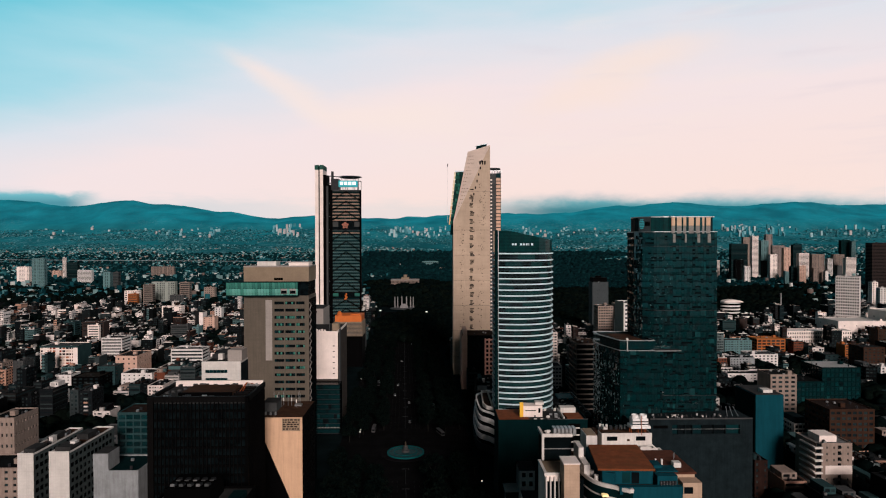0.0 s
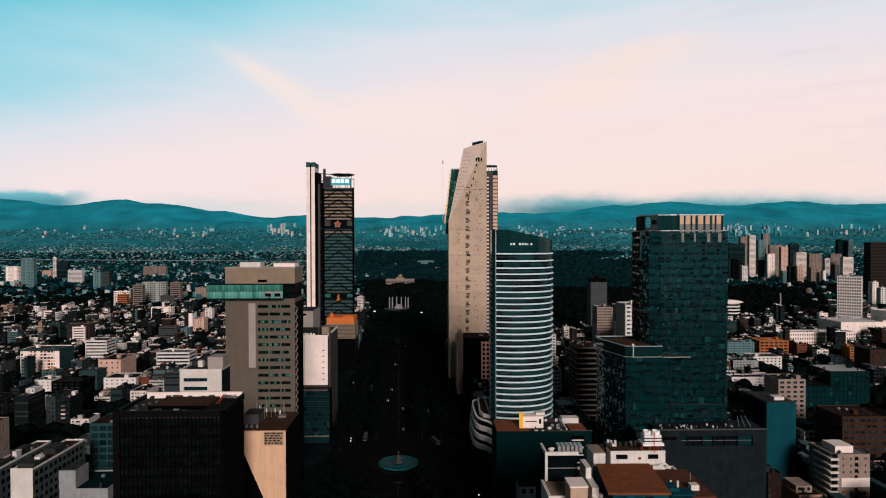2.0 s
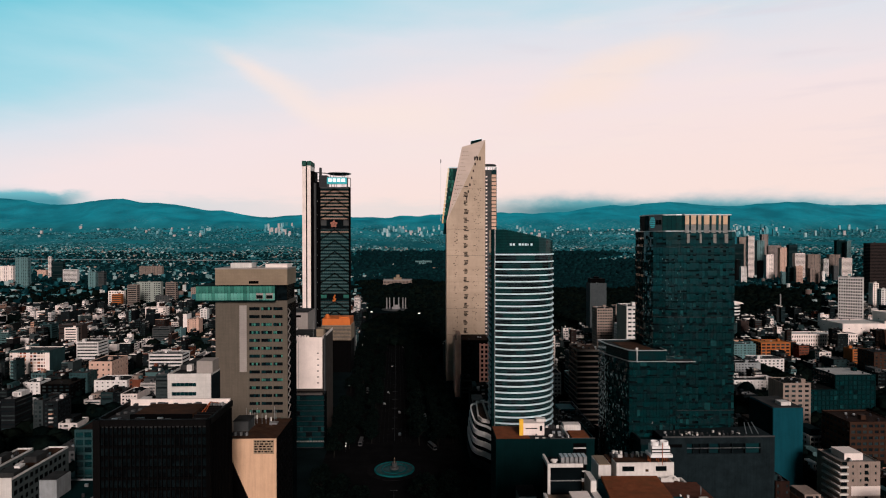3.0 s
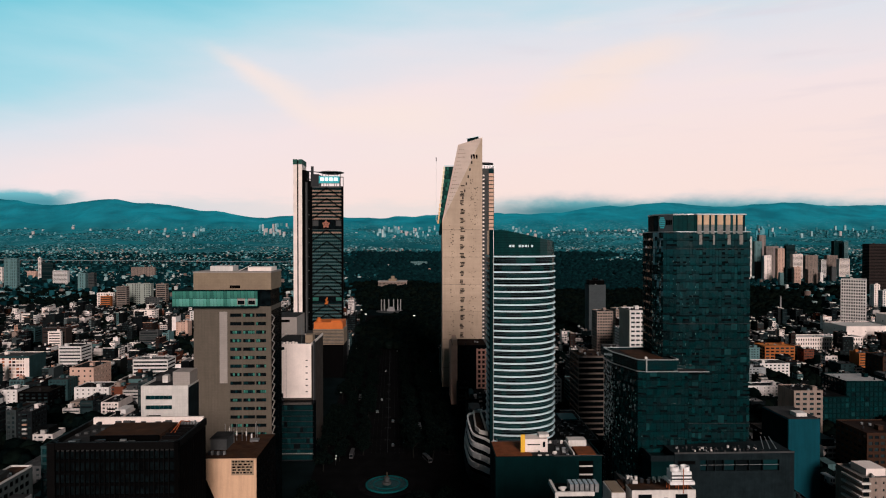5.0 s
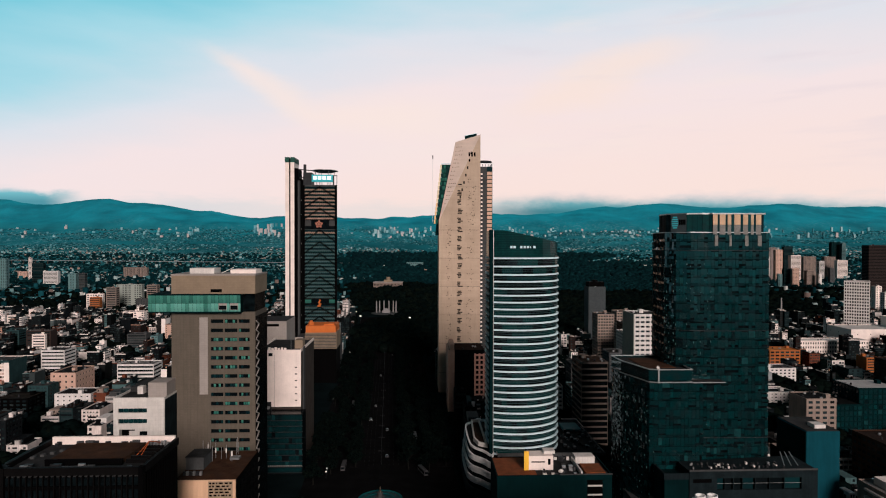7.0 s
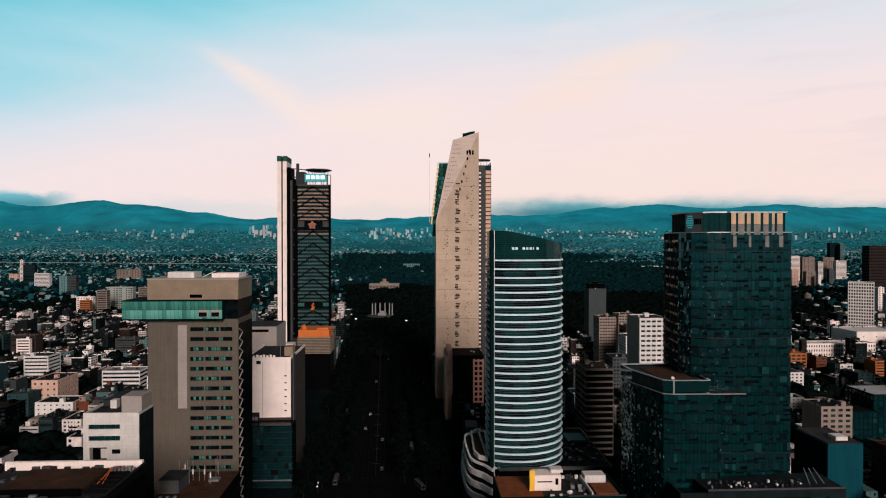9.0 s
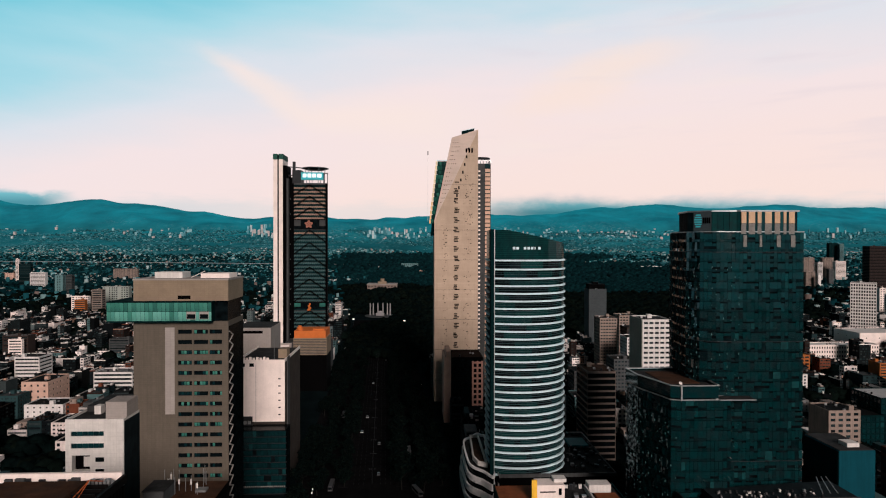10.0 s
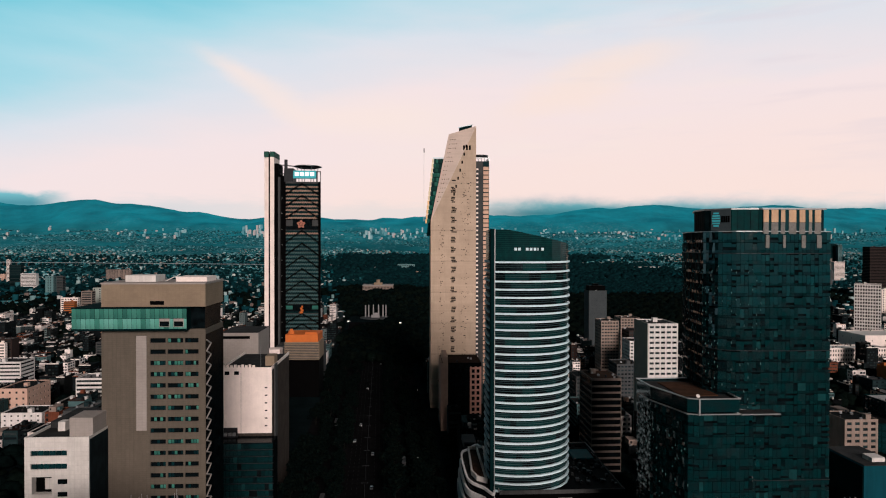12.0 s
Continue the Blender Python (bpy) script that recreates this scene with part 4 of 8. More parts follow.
pane("vent", t, M_BLACK, -106, -94.2, 519.98, 69.5, 70.6)
part("sill", Form().box(-117.6, -93.4, 519.7, 520, 66.5, 67.2), M_TANLIGHT, t)

# ---------------------------------------------------------------- lattice tower with two lift shafts
M_CAP = surf("green_louvre_metal", (0.02, 0.085, 0.065), 0.7, vary=0.3, size=2, joints=(0.8, 30.0))
t = thing("lattice_tower", -112, 790, "tall dark office tower with zigzag sunshades, bracing and pale lift shafts", "tower")
X0, X1, Y0, Y1, ZT = -129.0, -90.8, 770.0, 815.0, 207.5
part("core", Form().prism([(X0 + 1.5, Y0 + 2), (X1 - 1.5, Y0 + 2), (X1 - 8.0, Y1), (X0 + 1.5, Y1)], 0, ZT), surf("dark_tower_core", (0.008, 0.010, 0.0105), 0.6, vary=0.3, size=6, spec=0.2), t)
part("shaft", Form().box(-147.6, -143.2, 765, 790, 0, 232.5), M_CREAM, t, "pale lift shaft")
part("shaft", Form().box(-141.6, -137.4, 764, 790, 0, 232.5), M_CREAM, t, "pale lift shaft")
# Added black fill, nearly flush, drawing the dark gaps between the shafts.
part("shaft_link", Form().box(-143.2, -141.6, 764.6, 789, 0, 236).box(-137.4, -133.6, 764.6, 789, 0, 226), M_BLACK, t)
for xa, xb in ((-147.8, -143.2), (-141.6, -137.2)):
    part("shaft_cap", Form().box(xa, xb, 764, 790, 232.5, 238.2), M_CAP, t, "grey louvred shaft head")
part("shaft", Form().box(-133.6, -131.6, 764.4, 790, 0, 212), M_GREYCONC, t)
part("service_strip", Form().box(-131.6, X0 + 0.2, 769.5, 800, 0, 214), M_BLACK, t)
for k in range(12):
    part("strip_light", Form().box(-131.0, -130.2, 769.2, 769.5, 12 + k * 16.2, 12.6 + k * 16.2), M_STEEL, t)
for xa in (X0, X1 - 2.2):
    part("corner_column", Form().box(xa, xa + 2.2, Y0 - 0.9, Y0 + 2, 0, ZT), M_BLACK, t)
part("top_beam", Form().box(X0, X1, Y0 - 0.7, Y0 + 2, ZT - 1.6, ZT + 0.2), M_GREYCONC, t)
M_SHADE = surf("bronze_sunshade", (0.34, 0.22, 0.165), 0.6, vary=0.2, size=8, bump=0)
M_SHADELOW = surf("green_grey_sunshade", (0.055, 0.105, 0.105), 0.6, vary=0.25, size=8, bump=0)
GAPS = [(157.5, 169.0), (70.0, 79.0)]
z = 48.0
while z < ZT - 4:
    if not any(a - 1 < z < b for a, b in GAPS):
        f = Form()
        n = 30
        for k in range(n + 1):
            xa = X0 + 1.4 + (X1 - X0 - 2.8) * k / n
            dy_, dz_ = (0.9, 0.0) if k % 2 == 0 else (-0.5, -0.8)
            f.v += [(xa, Y0 + dy_, z + dz_), (xa, Y0 + dy_ + 0.2, z + dz_ + 1.7)]
            if k:
                f.f.append((2 * k - 2, 2 * k, 2 * k + 1, 2 * k - 1))
        part("sunshade", f, M_SHADE if z > 150 else M_SHADELOW, t)
        pane("glass_strip", t, M_CURTAIN, X0 + 1.6, X1 - 1.6, Y0 + 1.7, z + 1.8, z + 3.4)
    z += 4.05
xm = (X0 + X1) / 2
for a, b in ((169, ZT - 1.5), (117, 157), (79, 117), (48, 70)):
    nseg = max(1, round((b - a) / 13))
    for k in range(nseg):
        za, zb = a + (b - a) * k / nseg, a + (b - a) * (k + 1) / nseg
        part("brace", Form().beam((X0 + 1, Y0 - 0.9, za), (xm, Y0 - 0.9, zb), 1.1, 0.5), M_BLACK, t)
        part("brace", Form().beam((X1 - 1, Y0 - 0.9, za), (xm, Y0 - 0.9, zb), 1.1, 0.5), M_BLACK, t)
for a, b in GAPS:
    part("sky_garden_floor", Form().box(X0 + 1.4, X1 - 1.4, Y0 - 0.4, Y0 + 2, a - 0.6, a), M_GREYCONC, t)
    part("sky_garden_back", Form().box(X0 + 1.6, X1 - 1.6, Y0 + 1.8, Y0 + 2.0, a, b), M_BLACKGLASS, t)
    for xa in (X0 + 2, X1 - 9):
        pane("garden_screen", t, M_GREEN if a < 100 else M_GREYCONC, xa, xa + 7, Y0 + 1.6, a + 4, b - 1)
orn = Form()
cxm, czm = xm - 1.0, 163.3
star = []
for k in range(10):
    r_ = 4.4 if k % 2 == 0 else 2.3
    star.append((cxm + r_ * math.sin(math.pi * k / 5), czm + r_ * math.cos(math.pi * k / 5)))
for k in range(10):
    (xa, za), (xb, zb) = star[k], star[(k + 1) % 10]
    orn.beam((xa, Y0 - 0.6, za), (xb, Y0 - 0.6, zb), 1.1, 0.6)
    orn.beam((xa, Y0 - 0.6, za), (cxm, Y0 - 0.6, czm), 0.5, 0.5)
part("star_ornament", orn, surf("red_copper_ornament", (0.40, 0.16, 0.11), 0.5, vary=0.2, size=2), t, "red star-shaped ornament in the sky garden")
orn = Form()
for k in range(4):
    orn.prism([(xm - 0.5 + (1.8 - 0.3 * k) * math.cos(q) + (0.5 if k % 2 else -0.5), Y0 - 0.2 + math.sin(q)) for q in (2 * math.pi * i / 8 for i in range(8))], 70.2 + 2 * k, 72.0 + 2 * k)
part("sculpture", orn, M_ORANGE, t, "orange sculpture in the lower sky garden")
part("plant_room", Form().box(-129, -119.5, 772, 790, ZT + 0.2, 222), M_DARKSTEEL, t)
sg = part("sign_box", Form().box(-119.4, -95.5, 771.5, 776, ZT + 4, 219.5), M_TEALSIGN, t, "lit blue-green sign box with pale shapes")
for k in range(4):
    x = -117.6 + k * 5.2
    part("sign_shape", Form().box(x, x + (4.4 if k == 3 else 3.9), 771.1, 771.5, ZT + 6.5, 218.0), M_SIGN, sg)
part("sign_frame", Form().box(-95.4, -94.6, 771.5, 776, ZT + 0.2, 219).box(-95.4, -90.8, 771.5, 772.5, 218.2, 219).box(-91.4, -90.8, 771.5, 772.5, ZT + 0.2, 218.2), M_DARKSTEEL, t)
part("helipad", Form().prism(circle(-107, 788, 13.5, 36), 225.0, 226.2).prism(circle(-107, 788, 10, 36), 224.0, 225.0), M_DARKSTEEL, t, "dark round helipad")
part("helipad_rim", Form().ring(circle(-107, 788, 15.0, 36), circle(-107, 788, 13.4, 36), 225.4, 225.8), M_STEEL, t)
for k in range(6):
    a = math.pi * k / 3
    part("helipad_strut", Form().tube((-107 + 9 * math.cos(a), 788 + 9 * math.sin(a), ZT), (-107 + 11 * math.cos(a), 788 + 11 * math.sin(a), 225), 0.4, 6), M_STEEL, t)
part("crane_post", Form().box(-129.2, -126.4, 775, 778, ZT + 0.2, 231.5), M_DARKSTEEL, t)
part("crane_arm", Form().beam((-136, 776, 226), (-118, 776, 224.5), 1.0, 1.0).beam((-136, 776, 216.5), (-118, 776, 216.5), 1.2, 1.0), M_DARKSTEEL, t)
part("car_park_deck", Form().box(X0 - 2, X1 + 6, 745, 769.5, 0, 40), M_GREYCONC, t)

t = thing("orange_pavilion", -97, 705, "orange tiled pavilion roof above a tan terrace block", "building")
part("wall", Form().box(-113.5, -81.5, 698, 728, 35, 51.5), M_TANTOP, t)
part("lower_wall", Form().box(-113.3, -81.7, 698.3, 728, 0, 35), M_BLACK, t)
part("orange_band", Form().box(-112.5, -82.5, 697.6, 727, 51.5, 58.5), M_ORANGE, t, "bright orange upper band")
for k in range(10):
    part("louvre", Form().box(-113.3, -81.7, 697.5, 698, 36 + k * 1.5, 36.6 + k * 1.5), M_GREYCONC, t)
part("orange_dome", Form().prism(circle(-108, 703, 2.8, 14), 58.5, 61.5).prism(circle(-108, 703, 1.6, 14), 61.5, 63.0), M_ORANGE, t, "small orange drum")
part("orange_fin", Form().box(-95, -84, 700, 704, 58.5, 60.2), M_ORANGE, t)
part("stair_house", Form().box(-127, -116, 690, 702, 0, 46), M_CREAM, t)
pane("vent", t, M_BLACK, -121.5, -116.8, 689.96, 39.0, 40.6)


# ---------------------------------------------------------------- folded concrete tower
t = thing("concrete_tower", 42, 672, "very tall folded board-marked concrete tower with small dark openings", "tower")
Y0 = 655.0
rng = random.Random(21)
XL, XR = 21.0, 60.5
M_BEIGEPINK = surf("rose_beige_screen", (0.55, 0.36, 0.26), 0.6, vary=0.2, size=6)


def up_y(x, z):
    """Depth of the upper facet, which leans back from the fold."""
    fold = 163.5 + (x - XL) / (XR - XL) * (246.0 - 163.5)
    return Y0 + max(0.0, z - fold) * 0.16


openings = []
for k in range(24):                       # clusters of slots down the middle
    zc = 218 - k * 8.7
    for j in range(4):
        openings.append((40.6 - 1.9 + rng.uniform(-0.5, 0.7), 2.0 + rng.uniform(0.4, 2.6), zc - j * 1.35, 0.95))
for k in range(230):                      # scattered small holes in two columns
    z = rng.uniform(10, 205)
    c = rng.choice((29.0, 30.5, 31.5, 48.5, 50.5, 52.0) if z < 160 else (48.0, 50.0, 52.5, 54.0))
    openings.append((c + rng.uniform(-1.6, 1.6), rng.choice((0.5, 0.6, 1.3)), z, 0.5))
body = Form()
body.quad((XL, Y0, 0), (XR, Y0, 0), (XR, Y0, 246.0), (XL, Y0, 163.5))
body.quad((XR, Y0, 0), (XR + 1.0, 690, 0), (XR + 1.0, 690, 236), (XR, Y0, 246.0))
body.quad((XL, 690, 0), (XL, Y0, 0), (XL, Y0, 163.5), (XL, 690, 163.5))
main = part("wall", body, M_CONC, t, "board-marked concrete front wall")
yt = up_y(37.0, 239.6)
up = Form().quad((XL, Y0, 163.5), (XR, Y0, 246.0), (37.0, yt, 239.6))
up.quad((37.0, yt, 239.6), (XR, Y0, 246.0), (XR + 0.5, 676, 244.5), (38.0, 680, 238.5))
up.quad((XL, Y0, 163.5), (37.0, yt, 239.6), (38.0, 690, 238.5), (XL, 690, 163.5))
# Same concrete in a paler copy, for the light on the leaning facet.
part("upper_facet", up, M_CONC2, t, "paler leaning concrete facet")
edge = Form().beam((XL, Y0 - 0.1, 163.5), (XR, Y0 - 0.1, 246.0), 0.35, 0.3)
part("fold_edge", edge, M_CONC2, t)
for x, w_, z, h_ in openings:
    if z > 163.5 + (x - XL) / (XR - XL) * 82.5 - 3:
        continue
    pane("opening", t, M_BLACK, x, x + w_, Y0, z, z + h_, thick=0.12)
for r_ in range(17):                      # rows of slots on the leaning facet
    z = 172 + r_ * 3.9
    xa = 37.0 - (239.6 - z) * (16.0 / 76.1)
    for k in range(rng.randint(2, 4)):
        x = xa + 2.2 + k * 1.9 + rng.uniform(-0.3, 0.3)
        if z > 163.5 + (x - XL) / (XR - XL) * 82.5 + 2.5:
            pane("opening", t, M_BLACK, x, x + 1.1, up_y(x, z) , z, z + 0.5, thick=0.5)
for k in range(7):
    x, z = 51.5 - k * 1.75, 227 - k * 7.0
    pane("opening", t, M_BLACK, x - 0.3, x + 1.0, up_y(x, z), z, z + 2.6, thick=1.0)
for k in range(3):
    pane("opening", t, M_BLACK, 49.2 + k * 2.5, 50.8 + k * 2.5, Y0 if k else Y0 + 0.8, 225.0, 229.0, thick=0.12 if k else 1.4)
for z in (19, 47, 74, 101, 128, 155, 196):
    pane("recessed_joint", t, M_GREYCONC, XL + 0.1, XR - 0.1, Y0 - 0.02, z, z + 0.18, thick=0.06)
part("roof_screen", Form().quad((46.5, 662, 241.0), (57.5, 662, 244.0), (57.5, 662, 248.2), (46.5, 662, 245.8)).quad((57.5, 662, 244.0), (57.5, 668, 243.0), (57.5, 668, 248.2), (57.5, 662, 248.2)).quad((46.5, 668, 240.5), (46.5, 662, 241.0), (46.5, 662, 245.8), (46.5, 668, 245.8)).quad((46.5, 662, 245.8), (57.5, 662, 248.2), (57.5, 668, 248.2), (46.5, 668, 245.8)), M_DARKGREEN, t, "dark green sloping roof screen")
part("screen_edge", Form().beam((45.0, 661.6, 245.5), (58.2, 661.6, 248.4), 0.5, 0.5), M_WHITEBAND, t, "pale edge of the roof screen")
# glazed flank on the west side, its outer edge leaning in towards the top
def flank_x(z):
    """Outer edge of the glazed flank at a height."""
    return 17.2 + (z - 160.0) * 0.112


def facet_x(z):
    """Edge of the leaning concrete facet at a height."""
    return 21.0 + (z - 163.5) * 0.2102


part("flank_core", Form().quad((17.6, 660, 150), (21.4, 657, 150), (33.0, 662, 218), (24.2, 663, 218)).quad((24.2, 663, 218), (33.0, 662, 218), (36, 690, 218), (27, 692, 218)).quad((17.6, 660, 150), (24.2, 663, 218), (27, 692, 218), (20, 692, 150)), M_DARKGREEN, t, "dark green glazed flank")
M_FLANK = glazing("deep_green_glass", [(0.010, 0.075, 0.055), (0.016, 0.11, 0.08), (0.006, 0.045, 0.035), (0.03, 0.16, 0.12), (0.004, 0.028, 0.024)], spec=0.5)
# Yellow and amber edge panels carry the sun's reflection in their colour.
M_PALEGLASS = surf("pale_yellow_glass", (0.80, 0.66, 0.42), 0.4, vary=0.15, size=4, bump=0, spec=0.3)
M_AMBER = surf("amber_glass_edge", (0.80, 0.50, 0.22), 0.4, vary=0.2, size=4, bump=0, spec=0.3)
for k in range(14):
    z = 161.0 + k * 4.05
    xa, xb = flank_x(z), facet_x(z)
    part("flank_panel", Form().prism([(xa - 0.9, 658.6), (xa + 0.5, 658.3), (xa + 0.5, 659.0), (xa - 0.9, 659.2)], z, z + 3.7), M_AMBER if k < 5 else M_PALEGLASS, t, "sunlit outer glass edge")
    m_ = max(1, int((xb - xa - 0.7) / 1.9))
    for j in range(m_):
        p_, q_ = xa + 0.6 + (xb - xa - 0.6) * j / m_, xa + 0.6 + (xb - xa - 0.6) * (j + 1) / m_
        pane("flank_glass", t, M_FLANK, p_ + 0.06, q_ - 0.06, 658.6 + 0.045 * (z - 160), z + 0.3, z + 3.8)
part("flank_frame", Form().box(23.4, 33.4, 660.6, 661.6, 218.2, 219.0).box(23.4, 24.0, 660.8, 661.4, 205, 218.2), M_WHITEBAND, t)
part("mast", Form().tube((15.2, 659, 163), (15.2, 659, 224), 0.14, 6), M_PODIUM, t, "thin white mast")
part("mast_head", Form().box(14.8, 15.6, 658.5, 659.5, 223, 226.5), M_DARKSTEEL, t)
# second concrete wall and glazed strip on the street side
part("rear_wall", Form().box(XR + 1.2, 68.2, 668, 700, 0, 217), M_GREYCONC, t, "grey rear concrete wall")
for k in range(50):
    z = 18 + k * 3.9
    pane("slot", t, M_CREAM, XR + 1.6, XR + 3.4, 667.95, z, z + 1.5)
    pane("glazed_slat", t, M_BEIGEPINK, 68.4, 73.2, 667.9, z, z + 3.0)
part("street_strip", Form().box(68.2, 73.6, 668.1, 699, 0, 217), M_GLASS, t)
part("crown_rail", Form().box(61.5, 74.0, 668, 668.5, 219.6, 220.4).box(73.2, 74.0, 668.5, 699, 217, 220.4).box(64, 64.4, 668, 668.4, 217, 219.6).box(69, 69.4, 668, 668.4, 217, 219.6), M_STEEL, t)
part("helipad", Form().prism(circle(66, 682, 8.5, 30), 222.5, 223.8), M_DARKSTEEL, t, "dark round helipad")
for k in range(4):
    part("helipad_leg", Form().tube((62 + k * 3, 680, 216), (62 + k * 3, 680, 222.5), 0.3, 6), M_STEEL, t)

# ---------------------------------------------------------------- curved hotel tower with white bands
t = thing("curved_hotel_tower", 64, 432, "curved glass hotel tower ringed by white floor bands", "tower")
outline = [(43.3, 413.5), (48.5, 411.6), (54, 410.6), (60, 410.4), (66, 411.3), (72, 413.6), (77, 417.0), (81, 421.6), (83.4, 427.0), (84.2, 433.5), (83.2, 442), (79, 449), (70, 454), (55, 455), (45, 450), (42.2, 438), (42.0, 424)]
zs = [134.6, 130.0, 125.4]
while zs[-1] > 27:
    zs.append(zs[-1] - 3.86)
full = []
for i in range(len(outline)):
    full += [outline[i], tuple((Vector(outline[i]) + Vector(outline[(i + 1) % len(outline)])) / 2)]
inner = inset(full, 0.7)
outer = inset(full, -0.35)
for k, z in enumerate(zs):
    part("floor_band", Form().ring(outer, inner, z - 0.42, z + 0.42), M_WHITEBAND, t)
part("core", Form().prism(inset(full, 0.9), 0, 143), M_BLACKGLASS, t)
rng = random.Random(5)
M_SILL = surf("grey_green_metal", (0.035, 0.07, 0.075), 0.6, vary=0.2, size=3)


def ring_panel(parent, name, outl, i0, i1, z0, z1, material):
    f = Form()
    for i in range(i0, i1):
        (xa, ya), (xb, yb) = outl[i % len(outl)], outl[(i + 1) % len(outl)]
        f.quad((xa, ya, z0), (xb, yb, z0), (xb, yb, z1), (xa, ya, z1))
    return part(name, f, material, parent)


for za, zb in zip(zs[1:], zs[:-1]):
    i = 0
    while i < 22:
        s = rng.choice((1, 2, 2, 3))
        if rng.random() < 0.72:
            ring_panel(t, "glass_panel", inset(full, 0.55), i, min(i + s, 22), za + 0.6, zb - 0.6 - (0.5 if rng.random() < 0.4 else 0), M_REGIS)
        i += s
    part("sill_line", Form().ring(inset(full, 0.1), inset(full, 0.75), (za + zb) / 2 - 0.35, (za + zb) / 2 - 0.2), M_SILL, t)
    part("sill_line", Form().ring(inset(full, 0.1), inset(full, 0.75), (za + zb) / 2 + 0.55, (za + zb) / 2 + 0.68), M_SILL, t)
# sloping crown with fine louvres
n = len(full)
tops = [150.2 - max(0.0, (x - 50.0)) * 0.205 for x, y in full]
part("crown_glass", Form().prism(inset(full, 0.5), 135.2, tops, cap=False), M_REGIS, t, "sea-green glazed sloping crown")
part("crown_roof", Form().prism(inset(full, 0.8), 140.0, 141.0), M_GREYROOF, t)
for k in range(15):
    z = 136.0 + k * 0.98
    f = Form()
    for i in range(0, 24):
        if tops[i] > z and tops[(i + 1) % n] > z:
            (xa, ya), (xb, yb) = inset(full, 0.28)[i], inset(full, 0.28)[(i + 1) % n]
            f.quad((xa, ya, z), (xb, yb, z), (xb, yb, z + 0.2), (xa, ya, z + 0.2))
    if f.f:
        part("louvre", f, M_DARKGREEN, t)
face = inset(full, -0.25)
for k in range(8):
    if k != 2:
        i = 3.6 + k * 0.62
        i0 = int(i)
        p_ = Vector(face[i0]).lerp(Vector(face[i0 + 1]), i - i0)
        d_ = (Vector(face[i0 + 1]) - Vector(face[i0])).normalized()
        q_ = p_ + d_ * (0.5 if k == 6 else 1.25)
        part("sign_shape", Form().prism([tuple(p_), tuple(q_), (q_.x, q_.y + 0.5), (p_.x, p_.y + 0.5)], 140.2, 141.5), M_WHITEBAND, t)
# corner fin and the side bands
part("corner_fin", Form().box(41.6, 43.4, 410.2, 414.0, 0, 150.4), M_DARKGREEN, t, "dark green vertical corner fin")
part("fin_edge", Form().box(43.4, 43.75, 410.2, 411.4, 24, 150.4), M_STEEL, t)

M_CANOPY = surf("bright_teal_sheet", (0.006, 0.11, 0.12), 0.7, vary=0.15, size=4)
t = thing("hotel_podium", 40, 448, "white stepped podium with rounded terraces at the foot of the hotel", "building")
for k, (z0_, z1_, o) in enumerate(((0, 5.0, 0.0), (7.6, 11.0, 0.3), (13.4, 16.8, 0.8), (19.2, 22.4, 1.5), (25.4, 26.6, 2.2))):
    pod = smooth_arc([(44, 474), (34 + o, 472 - o), (29.6 + o, 464 - o), (29.4 + o, 432), (31.0 + o, 420 + o), (36 + o, 413 + o), (44, 409.5)], 5)
    pod = pod + [(46, 409.5), (46, 474)]
    part("terrace_band", Form().ring(pod, inset(pod, 0.9), z0_, z1_), M_PODIUM if k else M_GREYCONC, t)
    part("terrace_deck", Form().prism(inset(pod, 0.95), max(z1_ - 1.6, 0.1), z1_ - 1.1), M_GREYROOF, t)
    if k < 4:
        part("recessed_glass", Form().ring(inset(pod, 1.6), inset(pod, 2.0), z1_ - 1.0, z1_ + 2.8), M_BLACKGLASS, t)
part("main_wall", Form().box(46.02, 106.3, 409.8, 473.6, 0, 25.0), M_BLACK, t, "black podium wall")
part("roof_rim", Form().box(46.02, 106.5, 409.5, 410.1, 24.6, 26.4).box(106.0, 106.5, 410.1, 474, 25.6, 26.2), M_GREYCONC, t)
top_ = [(34.5, 430), (36.5, 422), (41.4, 418), (41.4, 466), (36, 466)]
part("upper_terrace", Form().ring(top_, inset(top_, 0.8), 26.6, 29.0), M_WHITE, t, "white rim of the upper terrace")
part("upper_deck", Form().prism(inset(top_, 0.85), 26.0, 27.4), M_BROWNROOF, t)
for k in range(16):
    part("terrace_post", Form().tube((31.6 + 0.9 * math.sin(k), 428 + k * 2.4, 17.2), (31.6 + 0.9 * math.sin(k), 428 + k * 2.4, 18.8), 0.12, 5), M_DARKSTEEL, t)

part("teal_canopy", Form().box(93, 104, 452, 466, 23.5, 26.4), M_CANOPY, t, "teal canopy on the podium roof")
rng = random.Random(30)
for k in range(40):
    x, y = rng.uniform(86, 105), rng.uniform(416, 452)
    q_ = rng.uniform(0.5, 2.0)
    part("roof_unit", Form().box(x, x + q_, y, y + q_ * 1.4, 25.0, 25.4 + rng.uniform(0.2, 1.4)), rng.choice((M_DARKSTEEL, M_BLACK, M_DARKSTEEL, M_GREYCONC)), t)

# dark green block in front of the hotel
t = thing("dark_green_building", 56, 324, "dark green windowless building with red roof terraces and yellow sign", "building")
X0, X1, Y0, Y1, ZT = 33.4, 79.4, 313.0, 335.0, 51.2
part("wall", Form().box(X0, X1, Y0, Y1, 0, ZT - 1.2), M_DARKGREEN, t)
